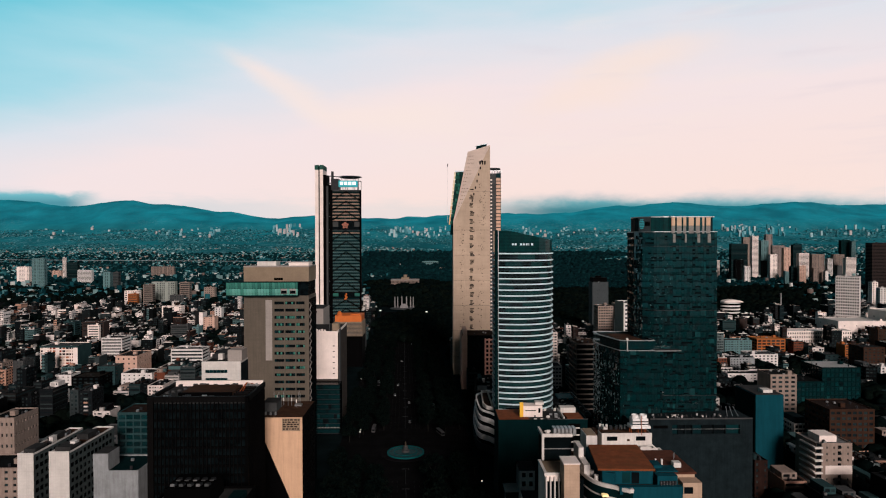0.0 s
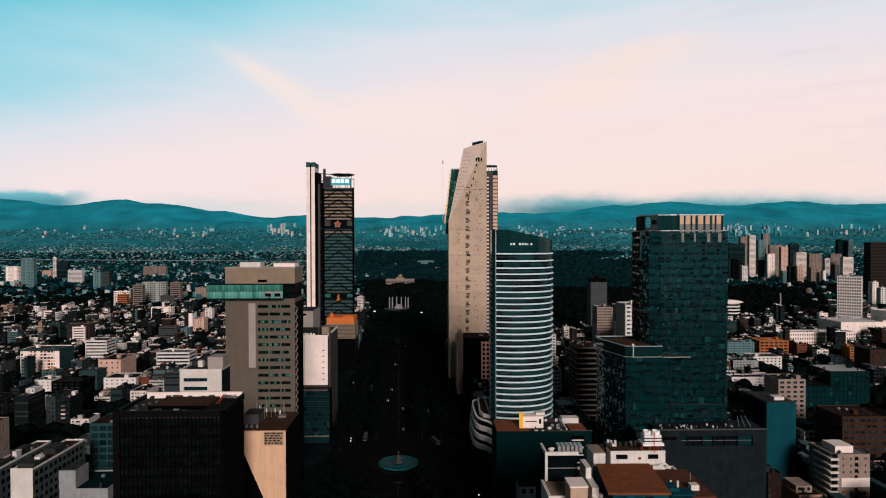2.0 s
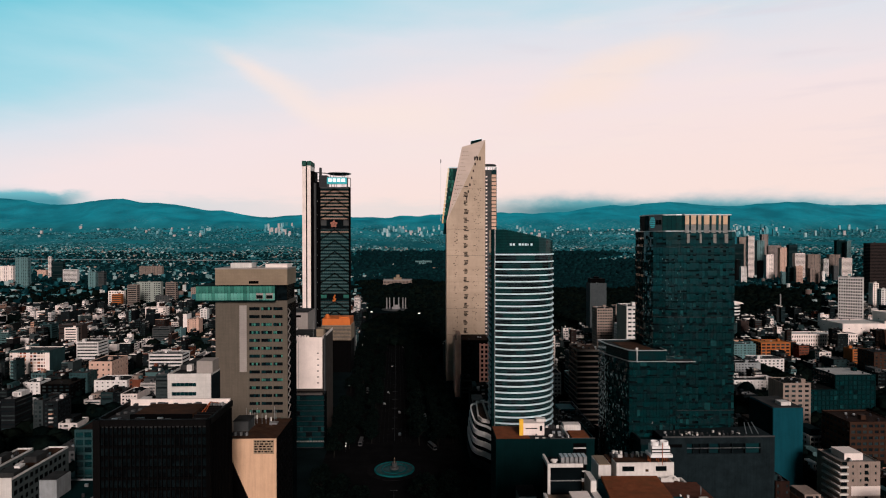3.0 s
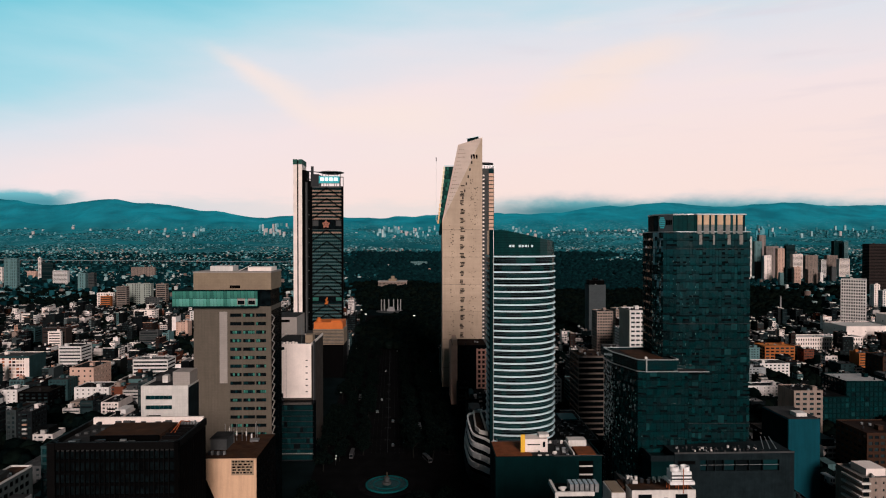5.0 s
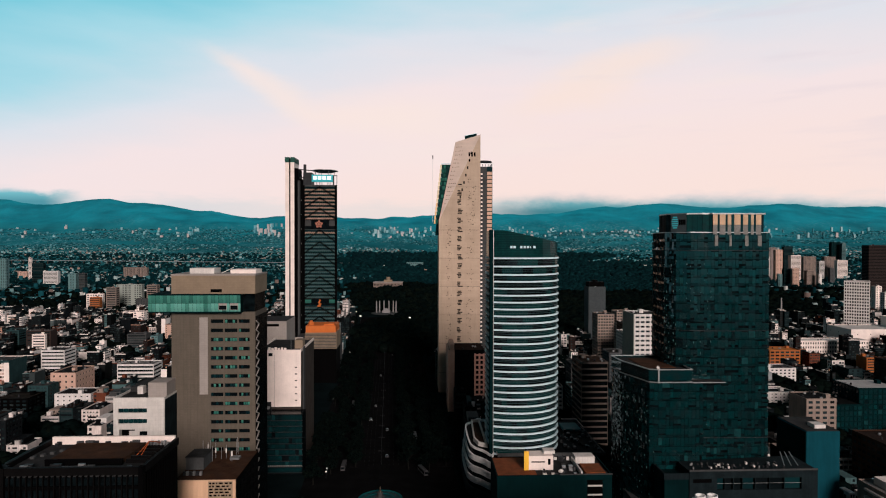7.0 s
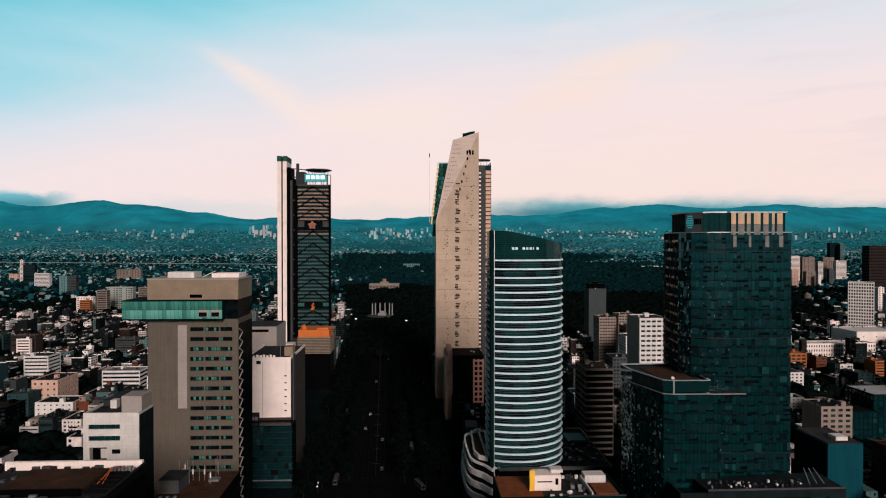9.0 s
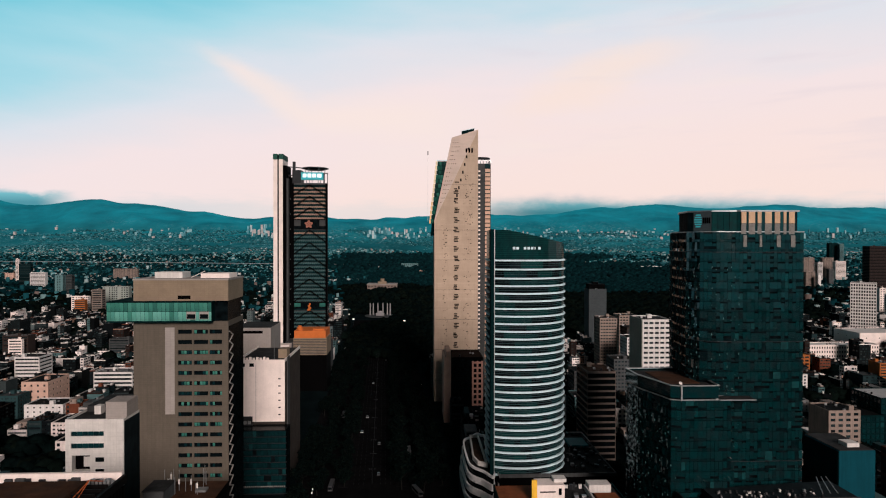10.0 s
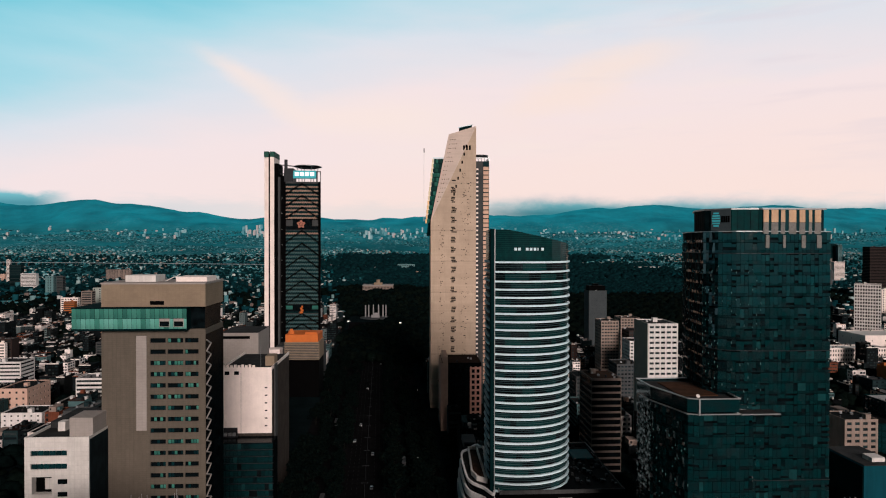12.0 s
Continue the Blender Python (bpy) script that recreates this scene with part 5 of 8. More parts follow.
part("parapet", Form().box(X0 - 0.1, X1, Y0 - 0.1, Y0 + 0.4, ZT - 1.2, ZT).box(X0 - 0.1, X0 + 0.4, Y0 + 0.4, Y1, ZT - 1.2, ZT).box(X1 - 0.5, X1, Y0 + 0.4, Y1, ZT - 1.2, ZT), M_DARKGREEN, t)
part("parapet_coping", Form().box(58.5, X1 + 0.3, Y0 - 0.2, Y0 + 0.5, ZT, ZT + 0.25), M_GREYCONC, t)
part("red_terrace", Form().box(X0 + 0.4, 49.8, Y0 + 0.4, Y1, ZT - 1.2, ZT - 0.7), M_REDROOF, t, "red coated roof terrace")
part("roof", Form().box(49.8, X1 - 0.5, Y0 + 0.4, Y1, ZT - 1.2, ZT - 0.8), M_GREYROOF, t)
part("yellow_sign", Form().box(45.4, 47.3, 320.2, 320.9, ZT - 0.7, ZT + 7.0), M_YELLOW, t, "upright yellow sign panel")
part("penthouse", Form().box(47.3, 57.4, 320.5, 327, ZT - 0.8, ZT + 5.0), M_CREAM, t, "cream rooftop penthouse")
pane("penthouse_window", t, M_BLACKGLASS, 55.2, 56.3, 320.45, ZT + 1.4, ZT + 3.8)
part("vent_panel", Form().box(48.4, 54.0, 320.3, 320.5, ZT + 2.4, ZT + 2.8), M_BLACK, t)
part("lift_box", Form().box(54.0, 58.6, 323, 327, ZT + 5.0, ZT + 6.2), M_WHITE, t)
part("red_terrace", Form().box(69.4, 77.4, 315, 325, ZT - 0.8, ZT + 0.1), M_REDROOF, t, "red coated roof terrace")
part("white_box", Form().box(68.2, 76.4, 327, 332, ZT - 0.8, ZT + 2.2), M_WHITE, t)
part("white_wall", Form().box(67.2, 67.8, 314, 331, ZT - 0.8, ZT + 1.0), M_WHITE, t)
rng = random.Random(3)
for k in range(30):
    x, y = rng.uniform(51, 66), rng.uniform(314, 333)
    q_ = rng.uniform(0.3, 1.2)
    part("roof_unit", Form().box(x, x + q_ * 1.5, y, y + q_, ZT - 0.8, ZT + rng.uniform(-0.3, 1.1)), rng.choice((M_STEEL, M_WHITE, M_GREYCONC, M_DARKSTEEL, M_DARKSTEEL)), t)
part("satellite_dish", Form().tube((59.2, 314.0, ZT + 0.5), (59.2, 314.7, ZT + 0.9), 0.3, 12, 1.1), M_WHITE, t)
for k in range(8):
    pane("stair_landing", t, M_WHITE, 69.6, 75.4, 312.9, 46.5 - k * 3.6, 47.1 - k * 3.6, thick=0.3)
part("stair_shaft", Form().box(69.4, 75.6, 312.92, 313.0, 0, 49), M_BLACK, t)

# ---------------------------------------------------------------- teal glass tower, its lower wing and podium
t = thing("glass_tower", 141, 368, "teal glass office tower with uneven panels and striped cream crown", "tower")
plan = [(116.6, 353.5), (119.2, 347.0), (124.6, 344.0), (132.0, 343.2), (140, 343.0), (160.2, 343.0), (162.3, 386), (124.4, 388.5), (118.6, 372)]
ZT = 148.0
part("core", Form().prism(inset(plan, 0.4), 0, ZT - 0.5), M_BLACKGLASS, t)
part("roof", Form().prism(inset(plan, 0.6), ZT - 0.5, ZT), M_GREYROOF, t)
rng = random.Random(17)
rest, spand, flank, glints = Form(), Form(), Form(), Form()
count = 0


def facet(parent, f, p, q, z0, z1, material, tilt=0.03, name="glass_panel", out=0.0):
    """A glass panel between two plan points, set a little askew as hung panels are."""
    e = Vector((q[0] - p[0], q[1] - p[1], 0)).normalized()
    nrm = Vector((e.y, -e.x, 0))
    tilt = tilt * (4.0 if abs(e.y) > 0.8 else 1.0)
    d = [rng.uniform(-tilt, tilt) + out for _ in range(4)]
    P = [Vector((*p, z0)) + nrm * d[0], Vector((*q, z0)) + nrm * d[1], Vector((*q, z1)) + nrm * d[2], Vector((*p, z1)) + nrm * (d[0] - d[1] + d[2])]
    back = [c - nrm * 0.08 for c in P]
    i = len(f.v)
    f.v += [tuple(c) for c in P + back]
    f.f += [tuple(i + k for k in s) for s in ((0, 1, 2, 3), (1, 0, 4, 5), (2, 1, 5, 6), (3, 2, 6, 7), (0, 3, 7, 4))]


def cells(path, pitch):
    """Splits the open path of plan points into panel edges of about the pitch."""
    out = []
    for a, b in zip(path, path[1:]):
        a, b = Vector(a), Vector(b)
        m = max(1, round((b - a).length / pitch))
        for k in range(m):
            p, q = a + (b - a) * (k + 0.03) / m, a + (b - a) * (k + 0.97) / m
            out.append((tuple(p), tuple(q)))
    return out


FL = 4.02
wrap = [(124.4, 388.5), (118.6, 372), (116.6, 353.5), (119.2, 347.0), (124.6, 344.0), (132.0, 343.2), (140, 343.0), (160.2, 343.0)]
seen = cells(wrap, 1.5)
for k in range(37):
    z1 = ZT - k * FL
    z0 = max(z1 - FL + 0.12, 0.3)
    if z1 < 1:
        break
    low = rng.uniform(0.7, 1.3)
    i = 0
    while i < len(seen):
        run = 1 if i < 29 else min(rng.choice((1, 1, 1, 1, 2)), len(seen) - i)
        p, q = seen[i][0], seen[i + run - 1][1]
        f = Form()
        facet(t, f, p, q, z0 + low * rng.choice((0.1, 0.5, 1.0, 1.0, 1.0, 1.8)), z1 - 0.05 - rng.choice((0, 0, 0, 0.5)), None, 0.05)
        if count < 300 and z1 > 70 and 28 < i:
            part("glass_panel", f, M_CURTAIN, t)
            count += 1
        else:
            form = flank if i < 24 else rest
            o = len(form.v)
            form.v += f.v
            form.f += [tuple(c + o for c in s) for s in f.f]
        # Small bright boxes stand in for sky glints on the flank.
        if 8 < i < 40 and k > 2 and rng.random() < (0.55 if i < 29 else 0.3):
            mx, my, mz = p[0] - 0.12, p[1] - 0.12, rng.uniform(z0 + 0.4, z1 - 1.0)
            glints.box(mx - 0.07, mx + 0.07, my - 0.07, my + 0.07, mz, mz + rng.uniform(0.2, 0.9))
        facet(t, spand, p, q, z0, z0 + low - 0.08, None)
        i += run
part("curtain_wall", rest, M_CURTAINI, t, "uneven teal glass panels", kind="stuff")
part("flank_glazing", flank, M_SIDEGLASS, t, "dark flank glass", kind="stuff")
part("bracket_rows", glints, M_GLINT, t, "small bright brackets between the flank panes", kind="stuff")
part("spandrel_glass", spand, M_SPANDREL, t, "dark spandrel panels", kind="stuff")
for k in (2, 11, 23):
    z = ZT - k * FL
    part("floor_line", Form().ring(inset(plan, -0.16), inset(plan, 0.3), z - 0.1, z + 0.12), M_DARKSTEEL, t)
# crown
crown = [(118.0, 364), (116.9, 353.2), (123.6, 345.8), (130.0, 344.2), (133.0, 343.9), (134.0, 343.1), (158.3, 343.1), (159.6, 370), (122, 374)]
part("crown_core", Form().prism(inset(crown, 0.5), ZT, 156.3), M_BLACKGLASS, t)
part("crown_rim", Form().ring(inset(crown, -0.12), inset(crown, 0.6), 156.3, 156.9), M_STEEL, t)
part("roof_ledge", Form().ring(inset(plan, -0.15), inset(plan, 0.7), ZT, ZT + 0.35), M_STEEL, t)
for i, (p, q) in enumerate(cells(crown[:6], 2.2)):
    f = Form()
    facet(t, f, p, q, ZT + 0.4, 156.2, None, 0.02)
    part("crown_panel", f, M_SIDEGLASS if i < 6 else M_REGIS, t)
stripes = [2.0, 1.0, 2.6, 1.0, 1.6, 1.4, 2.8, 1.2, 2.2, 1.4, 1.2, 1.0, 2.4, 1.0, 2.6]
# Cream and grey panels paint the striped reflection of the eastern glow.
M_STRIPE = surf("cream_crown_panel", (0.50, 0.31, 0.18), 0.35, vary=0.2, size=3, bump=0.05, spec=0.5)
M_STRIPE2 = surf("grey_cream_panel", (0.16, 0.15, 0.135), 0.3, vary=0.3, size=3, bump=0.05, spec=0.5)
x = 134.2
for k, s in enumerate(stripes):
    if x + s > 158.4:
        break
    if k % 2 == 0:
        part("cream_panel", Form().box(x, x + s, 342.75, 343.05, 151.6, 156.2), M_STRIPE, t)
        part("grey_panel", Form().box(x, x + s, 342.8, 343.05, 147.2, 151.5), M_STRIPE2, t)
        if k % 4 == 0:
            part("pale_panel", Form().box(x + 0.9, x + s + 0.3, 342.78, 342.98, 142.0, 146.8), M_STRIPE2, t)
    else:
        pane("glass_panel", t, M_CURTAIN, x + 0.04, x + s - 0.04, 342.95, ZT + 0.4, 156.2)
    x += s + 0.02
A_, B_ = Vector((116.9, 353.2)), Vector((123.6, 345.8))
E_ = (B_ - A_).normalized()


def on_crown(u_, z, out):
    """A point on the straight sign wall of the crown."""
    p_ = A_ + E_ * u_ + Vector((E_.y, -E_.x)) * out
    return (p_.x, p_.y, z)


def crown_plate(u0_, u1_, z0_, z1_, out):
    return Form().quad(on_crown(u0_, z0_, out), on_crown(u1_, z0_, out), on_crown(u1_, z1_, out), on_crown(u0_, z1_, out)).quad(on_crown(u1_, z0_, out), on_crown(u1_, z0_, out - 0.15), on_crown(u1_, z1_, out - 0.15), on_crown(u1_, z1_, out)).quad(on_crown(u0_, z1_, out), on_crown(u1_, z1_, out), on_crown(u1_, z1_, out - 0.15), on_crown(u0_, z1_, out - 0.15))


ss = part("sign_screen", crown_plate(2.6, 9.8, ZT + 0.5, 156.5, 0.3), surf("grey_sign_board", (0.04, 0.055, 0.06), 0.6, vary=0.15, size=3), t, "grey sign screen with a blue globe shape")
for k in range(6):
    zc = 150.0 + k * 0.95
    hw = math.sqrt(max(0.2, 1.0 - ((zc + 0.3 - 152.7) / 3.1) ** 2)) * 1.55
    part("sign_globe", crown_plate(4.5 - hw, 4.5 + hw, zc, zc + 0.62, 0.4), M_TEALSIGN, ss, "blue stripe of a globe shape")
for k in range(4):
    part("sign_shape", crown_plate(6.4 + k * 0.82, 7.0 + k * 0.82, 151.6, 154.0, 0.4), M_BLACK, ss)

# lower wing
t = thing("glass_wing", 112, 356, "lower teal glass wing with a pale roof rim and rooftop terrace", "building")
plan = [(101.6, 346.0), (104.0, 338.4), (107.5, 337.0), (127.5, 337.0), (128.5, 346), (128.5, 371), (97.4, 371), (98.0, 358)]
ZT = 82.0
part("core", Form().prism(inset(plan, 0.4), 0, ZT), M_BLACKGLASS, t)
rest, spand, glints = Form(), Form(), Form()
count = 0
seen = cells([(97.4, 371), (98.0, 358), (101.6, 346.0), (104.0, 338.4), (107.5, 337.0), (127.5, 337.0), (128.5, 346)], 1.7)
k = 0
while ZT - k * FL > 2:
    z1 = ZT - k * FL
    low = rng.uniform(0.7, 1.3)
    i = 0
    while i < len(seen):
        run = 1 if i < 20 else min(rng.choice((1, 1, 1, 1, 2)), len(seen) - i)
        p, q = seen[i][0], seen[i + run - 1][1]
        f = Form()
        facet(t, f, p, q, max(z1 - FL + 0.1 + low * rng.choice((0.3, 1.0, 1.0, 1.6)), 0.2), z1 - 0.05, None, 0.05)
        if count < 200 and i > 14:
            part("glass_panel", f, M_CURTAIN, t)
            count += 1
        else:
            o = len(rest.v)
            rest.v += f.v
            rest.f += [tuple(c + o for c in s) for s in f.f]
        # Painted glints again, along the left panes of the wing.
        if i < 22 and k > 1 and rng.random() < 0.35:
            mz = rng.uniform(z1 - 3.4, z1 - 1.2)
            glints.box(p[0] - 0.2, p[0] - 0.06, p[1] - 0.2, p[1] - 0.06, mz, mz + rng.uniform(0.2, 0.8))
        facet(t, spand, p, q, max(z1 - FL + 0.1, 0.1), z1 - FL + low, None)
        i += run
    k += 1
part("curtain_wall", rest, M_CURTAINI, t, "uneven teal glass panels", kind="stuff")
part("spandrel_glass", spand, M_SPANDREL, t, "dark spandrel panels", kind="stuff")
part("bracket_rows", glints, M_GLINT, t, "small bright brackets between the panes", kind="stuff")
rim = [(101.2, 346.0), (103.4, 338.0), (107.3, 336.6), (122.5, 336.6), (122.8, 371), (97.0, 371), (97.6, 358)]
part("terrace_rim", Form().ring(rim, inset(rim, 0.35), ZT, ZT + 0.4), M_STEEL, t, "pale steel terrace rim")
scr = inset(rim, 0.25)
part("terrace_screen", Form().ring(scr, inset(scr, 0.1), ZT + 0.9, ZT + 5.6), M_CURTAIN, t, "glass terrace screen")
part("upper_rim", Form().ring(inset(rim, -0.1), inset(rim, 0.4), ZT + 5.6, ZT + 6.0), M_STEEL, t, "pale steel roof rim")
part("corner_post", Form().box(107.1, 107.7, 336.4, 337.0, ZT, ZT + 6.0), M_STEEL, t)
part("roof", Form().prism(inset(rim, 1.0), ZT + 4.4, ZT + 5.0), M_GREYROOF, t)
part("roof_mat", Form().box(104, 118, 344, 366, ZT + 5.0, ZT + 5.3), M_BROWNROOF, t)
part("satellite_dish", Form().tube((108.4, 340.6, ZT + 5.6), (108.4, 339.9, ZT + 6.1), 0.2, 12, 0.7), M_WHITE, t)
for k in range(4):
    part("roof_ladder", Form().tube((118.2 + k * 1.2, 366, ZT + 5), (118.2 + k * 1.2, 366, ZT + 11.0), 0.12, 5), M_STEEL, t)
for k in range(3):
    part("ladder_rail", Form().tube((118.2, 366, ZT + 6.5 + k * 2.1), (121.8, 366, ZT + 6.5 + k * 2.1), 0.12, 5), M_STEEL, t)
part("link_ledge", Form().box(122.9, 137.5, 337.0, 343.0, ZT - 0.4, ZT + 0.1), M_GREYROOF, t)
part("ledge_edge", Form().box(122.9, 137.5, 336.7, 337.0, ZT - 0.2, ZT + 0.2), M_STEEL, t)
part("upper_ledge", Form().box(122.9, 129.5, 346, 362, ZT + 5.2, ZT + 8.2), M_CURTAIN, t)
part("upper_ledge_rim", Form().box(122.9, 129.8, 345.6, 362, ZT + 8.2, ZT + 8.8), M_STEEL, t)

# podium
t = thing("podium_building", 140, 331, "dark grey panelled podium with strip of openings and roof plant", "building")
X0, X1, Y0, Y1, ZT = 116.0, 171.2, 324.6, 336.4, 47.4
strips = [(127.8, 131.0), (131.3, 134.6), (134.9, 138.6), (138.9, 144.0), (144.3, 150.2), (150.5, 156.6), (156.9, 164.2)]
wf = Form().wall(front(Y0), X0, X1, 0, ZT, strips, [(39.4, 44.4)], 1.2)
wf.quad((X1, Y0, 0), (X1, 360, 0), (X1, 360, ZT), (X1, Y0, ZT)).quad((X0, Y1, 0), (X0, Y0, 0), (X0, Y0, ZT), (X0, Y1, ZT)).quad((X0, Y0, ZT), (X1, Y0, ZT), (X1, 342.4, ZT), (X0, 336.6, ZT))
part("wall", wf, M_GREYWALL, t)
for k, (xa, xb) in enumerate(strips):
    pane("opening", t, M_BLACKGLASS if k % 3 else M_GLASS, xa, xb, Y0 + 1.2, 39.4, 44.4)
    pane("rail", t, M_STEEL, xa, xb, Y0 + 0.4, 42.0, 42.15)
part("side_recess", Form().box(117.5, 125.5, Y0 - 0.03, Y0 + 0.2, 42.6, 44.2), M_BLACK, t)
part("parapet", Form().box(X0, X1, Y0 - 0.12, Y0 + 0.3, ZT, ZT + 0.7), M_GREYCONC, t)
part("east_block", Form().box(105.6, 115.9, 325.2, 336.5, 0, 44.0), M_DARKGREEN, t)
part("east_frame", Form().box(105.2, 106.0, 324.9, 336.6, 44.0, 46.6).box(106.0, 116.2, 324.9, 325.5, 44.0, 46.6), M_GREYWALL, t)
rng = random.Random(31)
for k in range(60):
    x, y = rng.uniform(118, 158), rng.uniform(326, 333)
    s = rng.uniform(0.25, 0.8)
    part("roof_plant", Form().box(x, x + s, y, y + s, ZT, ZT + rng.uniform(0.3, 1.1)), rng.choice((M_WHITE, M_STEEL, M_GREYCONC, M_DARKSTEEL, M_DARKSTEEL)), t)
for k in range(3):
    part("roof_arch", Form().tube((160 + k * 3, 330, ZT), (164 + k * 2, 340, ZT + 2.6), 0.18, 6), M_STEEL, t)
part("curved_ramp", Form().box(98.5, 105.2, 330, 372, 0, 28), M_GREYCONC, t)

# teal painted column block
t = thing("teal_building", 209, 394, "plain teal painted slab building with a white roof box", "building")
part("wall", Form().box(202.2, 219.8, 380, 406, 0, 46.2), M_TEALPAINT, t)
part("side_wall", Form().box(201.9, 202.2, 380.4, 406, 0, 45.6), M_DARKGREEN, t)
part("roof", Form().box(202.6, 219.4, 380.4, 405.6, 46.2, 46.5), M_GREYROOF, t)
part("roof_box", Form().box(209, 215, 384, 390, 46.5, 48.4), M_WHITE, t)


# ---------------------------------------------------------------- near complex with red roofs
M_WARMPIER = surf("warm_beige_stone", (0.46, 0.33, 0.235), 0.85, vary=0.14, size=5, joints=(1.8, 1.2), streaks=0.1)
t = thing("red_roof_building", 70, 218, "near office building with red roof, teal terrace storey and white penthouse", "building")
ZR = 60.0
base = smooth_arc([(53.0, 240), (52.6, 226), (53.2, 215), (55.6, 207.5), (60.0, 203.6), (66.0, 202.2)], 5)[:26]
base = base + [(89.5, 202.2), (89.5, 240)]
part("curved_wall", Form().prism(base, 0, ZR), M_DARKGREEN, t, "dark green curved glazed walls")
for k in range(14):
    part("floor_band", Form().ring(inset(base, -0.15), inset(base, 0.3), ZR - 3.4 - k * 4.0, ZR - 2.9 - k * 4.0), M_STEEL if k else M_WHITE, t)
part("balcony_rim", Form().ring(inset(base, -0.25), inset(base, 0.5), ZR - 0.1, ZR + 1.1), M_WHITE, t, "white curved balcony rim")
part("front_parapet", Form().box(62.0, 83.15, 201.1, 202.95, 58.9, 61.35), M_TEALPAINT, t, "teal terrace parapet")
part("teal_front", Form().box(64.0, 83.0, 201.4, 202.4, 0, 59.0), M_TEALPAINT, t, "teal painted front")
for k in range(8):
    pane("front_window", t, M_BLACKGLASS, 65.0 + k * 2.2, 66.7 + k * 2.2, 201.38, 54.0, 56.4)
part("lit_window", Form().box(56.8, 58.8, 203.2, 204.8, 57.2, 57.9), glow("warm_lamp", (1.0, 0.75, 0.35), 0.5), t, "lit window under the rim")
part("terrace", Form().prism(inset(base, 0.6), ZR, ZR + 0.3), M_BROWNROOF, t)
for k in range(4):
    part("rim_planter", Form().prism(circle(55.0 + 0.5 * k, 222 - k * 4.0, 0.8, 12), 60.3, 62.1), M_WHITE, t)
part("teal_storey", Form().box(57.5, 74.8, 206.0, 229, ZR + 0.3, 65.3), M_TEALPAINT, t, "teal terrace storey")
part("teal_bay", Form().prism([(57.5, 206.0), (61.0, 204.4), (62.0, 206.0)], ZR + 0.3, 64.6), M_TEALPAINT, t)
pane("storey_window", t, M_GLASS, 64.2, 67.0, 205.95, 60.8, 64.4)
pane("storey_window", t, M_BLACKGLASS, 67.4, 70.0, 205.95, 60.6, 64.4)
part("red_roof", Form().prism([(55.8, 205.4), (75.0, 204.6), (77.0, 229.4), (58.6, 229.6)], 65.3, 66.0), M_REDROOF, t, "red coated flat roof")
part("east_storey", Form().box(77.0, 89.2, 206.5, 228, ZR + 0.3, 63.6), M_WARMPIER, t)
part("dark_red_roof", Form().box(77.02, 89.6, 206.0, 228.4, 63.6, 64.2), surf("dark_red_roof_coating", (0.09, 0.035, 0.022), 0.9, vary=0.35, size=3, spec=0.05), t, "dark red flat roof")
part("teal_plant", Form().box(75.2, 82.0, 203.0, 206.3, ZR + 0.3, 64.2), M_TEALPAINT, t)
part("plant_cage", Form().box(76.0, 81.5, 202.6, 203.0, ZR + 0.3, 62.6), M_DARKSTEEL, t)
for k in range(6):
    part("cage_bar", Form().tube((76.2 + k, 202.4, ZR + 0.3), (76.2 + k, 202.4, 62.8), 0.08, 5), M_STEEL, t)
part("teal_deck", Form().box(76.0, 83.5, 206.4, 212.0, 64.2, 64.6).box(76.0, 79.0, 209.0, 214.0, 64.6, 65.6), M_TEALPAINT, t, "teal painted roof deck")
part("roof_unit", Form().box(83.6, 86.2, 210.5, 213.0, 64.2, 65.9), M_WHITE, t, "white plant box")
part("roof_unit", Form().box(80.2, 80.8, 213.2, 213.8, 64.2, 66.2), M_WHITE, t)
part("roof_unit", Form().box(78.4, 78.9, 214.2, 214.7, 64.2, 66.0), M_WHITE, t)
for k in range(5):
    part("antenna", Form().tube((86.5 + 0.5 * k, 218 + k, 64.2), (86.3 + 0.5 * k, 218 + k, 66.4 - 0.2 * k), 0.06, 5), M_STEEL, t)
part("cream_wing", Form().box(83.2, 89.6, 201.6, 206.4, 0, 62.4), M_WARMPIER, t, "cream end wing")
pane("wing_window", t, M_BLACKGLASS, 83.6, 86.6, 201.55, 58.8, 61.0)
pane("wing_window", t, M_BLACKGLASS, 83.6, 85.2, 201.55, 52.0, 57.0)
part("penthouse", Form().box(64.0, 83.1, 230.4, 236, ZR, 69.6).box(64.0, 83.1, 230.4, 230.8, 69.6, 70.0), M_WHITE, t, "white penthouse")
part("penthouse_tower", Form().box(58.6, 62.8, 232.5, 241.7, ZR, 68.5), M_WHITE, t)
part("tower_roof", Form().box(58.9, 62.5, 232.8, 241.4, 68.5, 68.7), M_TANTOP, t)
for xa, xb in ((65.9, 69.9), (77.0, 80.6)):
    pane("penthouse_window", t, M_BLACKGLASS, xa, xb, 230.35, 67.2, 68.8)
pane("vent_window", t, M_BROWNROOF, 73.6, 74.6, 230.36, 67.0, 67.8)
part("penthouse_roof", Form().box(62.9, 84.0, 236.02, 241.5, ZR, 69.0).box(64.2, 82.9, 230.9, 236.0, 69.6, 69.7), M_BROWNROOF, t, "dark brown roof")
part("side_wall", Form().box(53.2, 55.4, 214, 230, ZR, 64.0).box(53.2, 55.0, 222, 230, 64.0, 67.5), M_WHITE, t, "white terrace side wall")
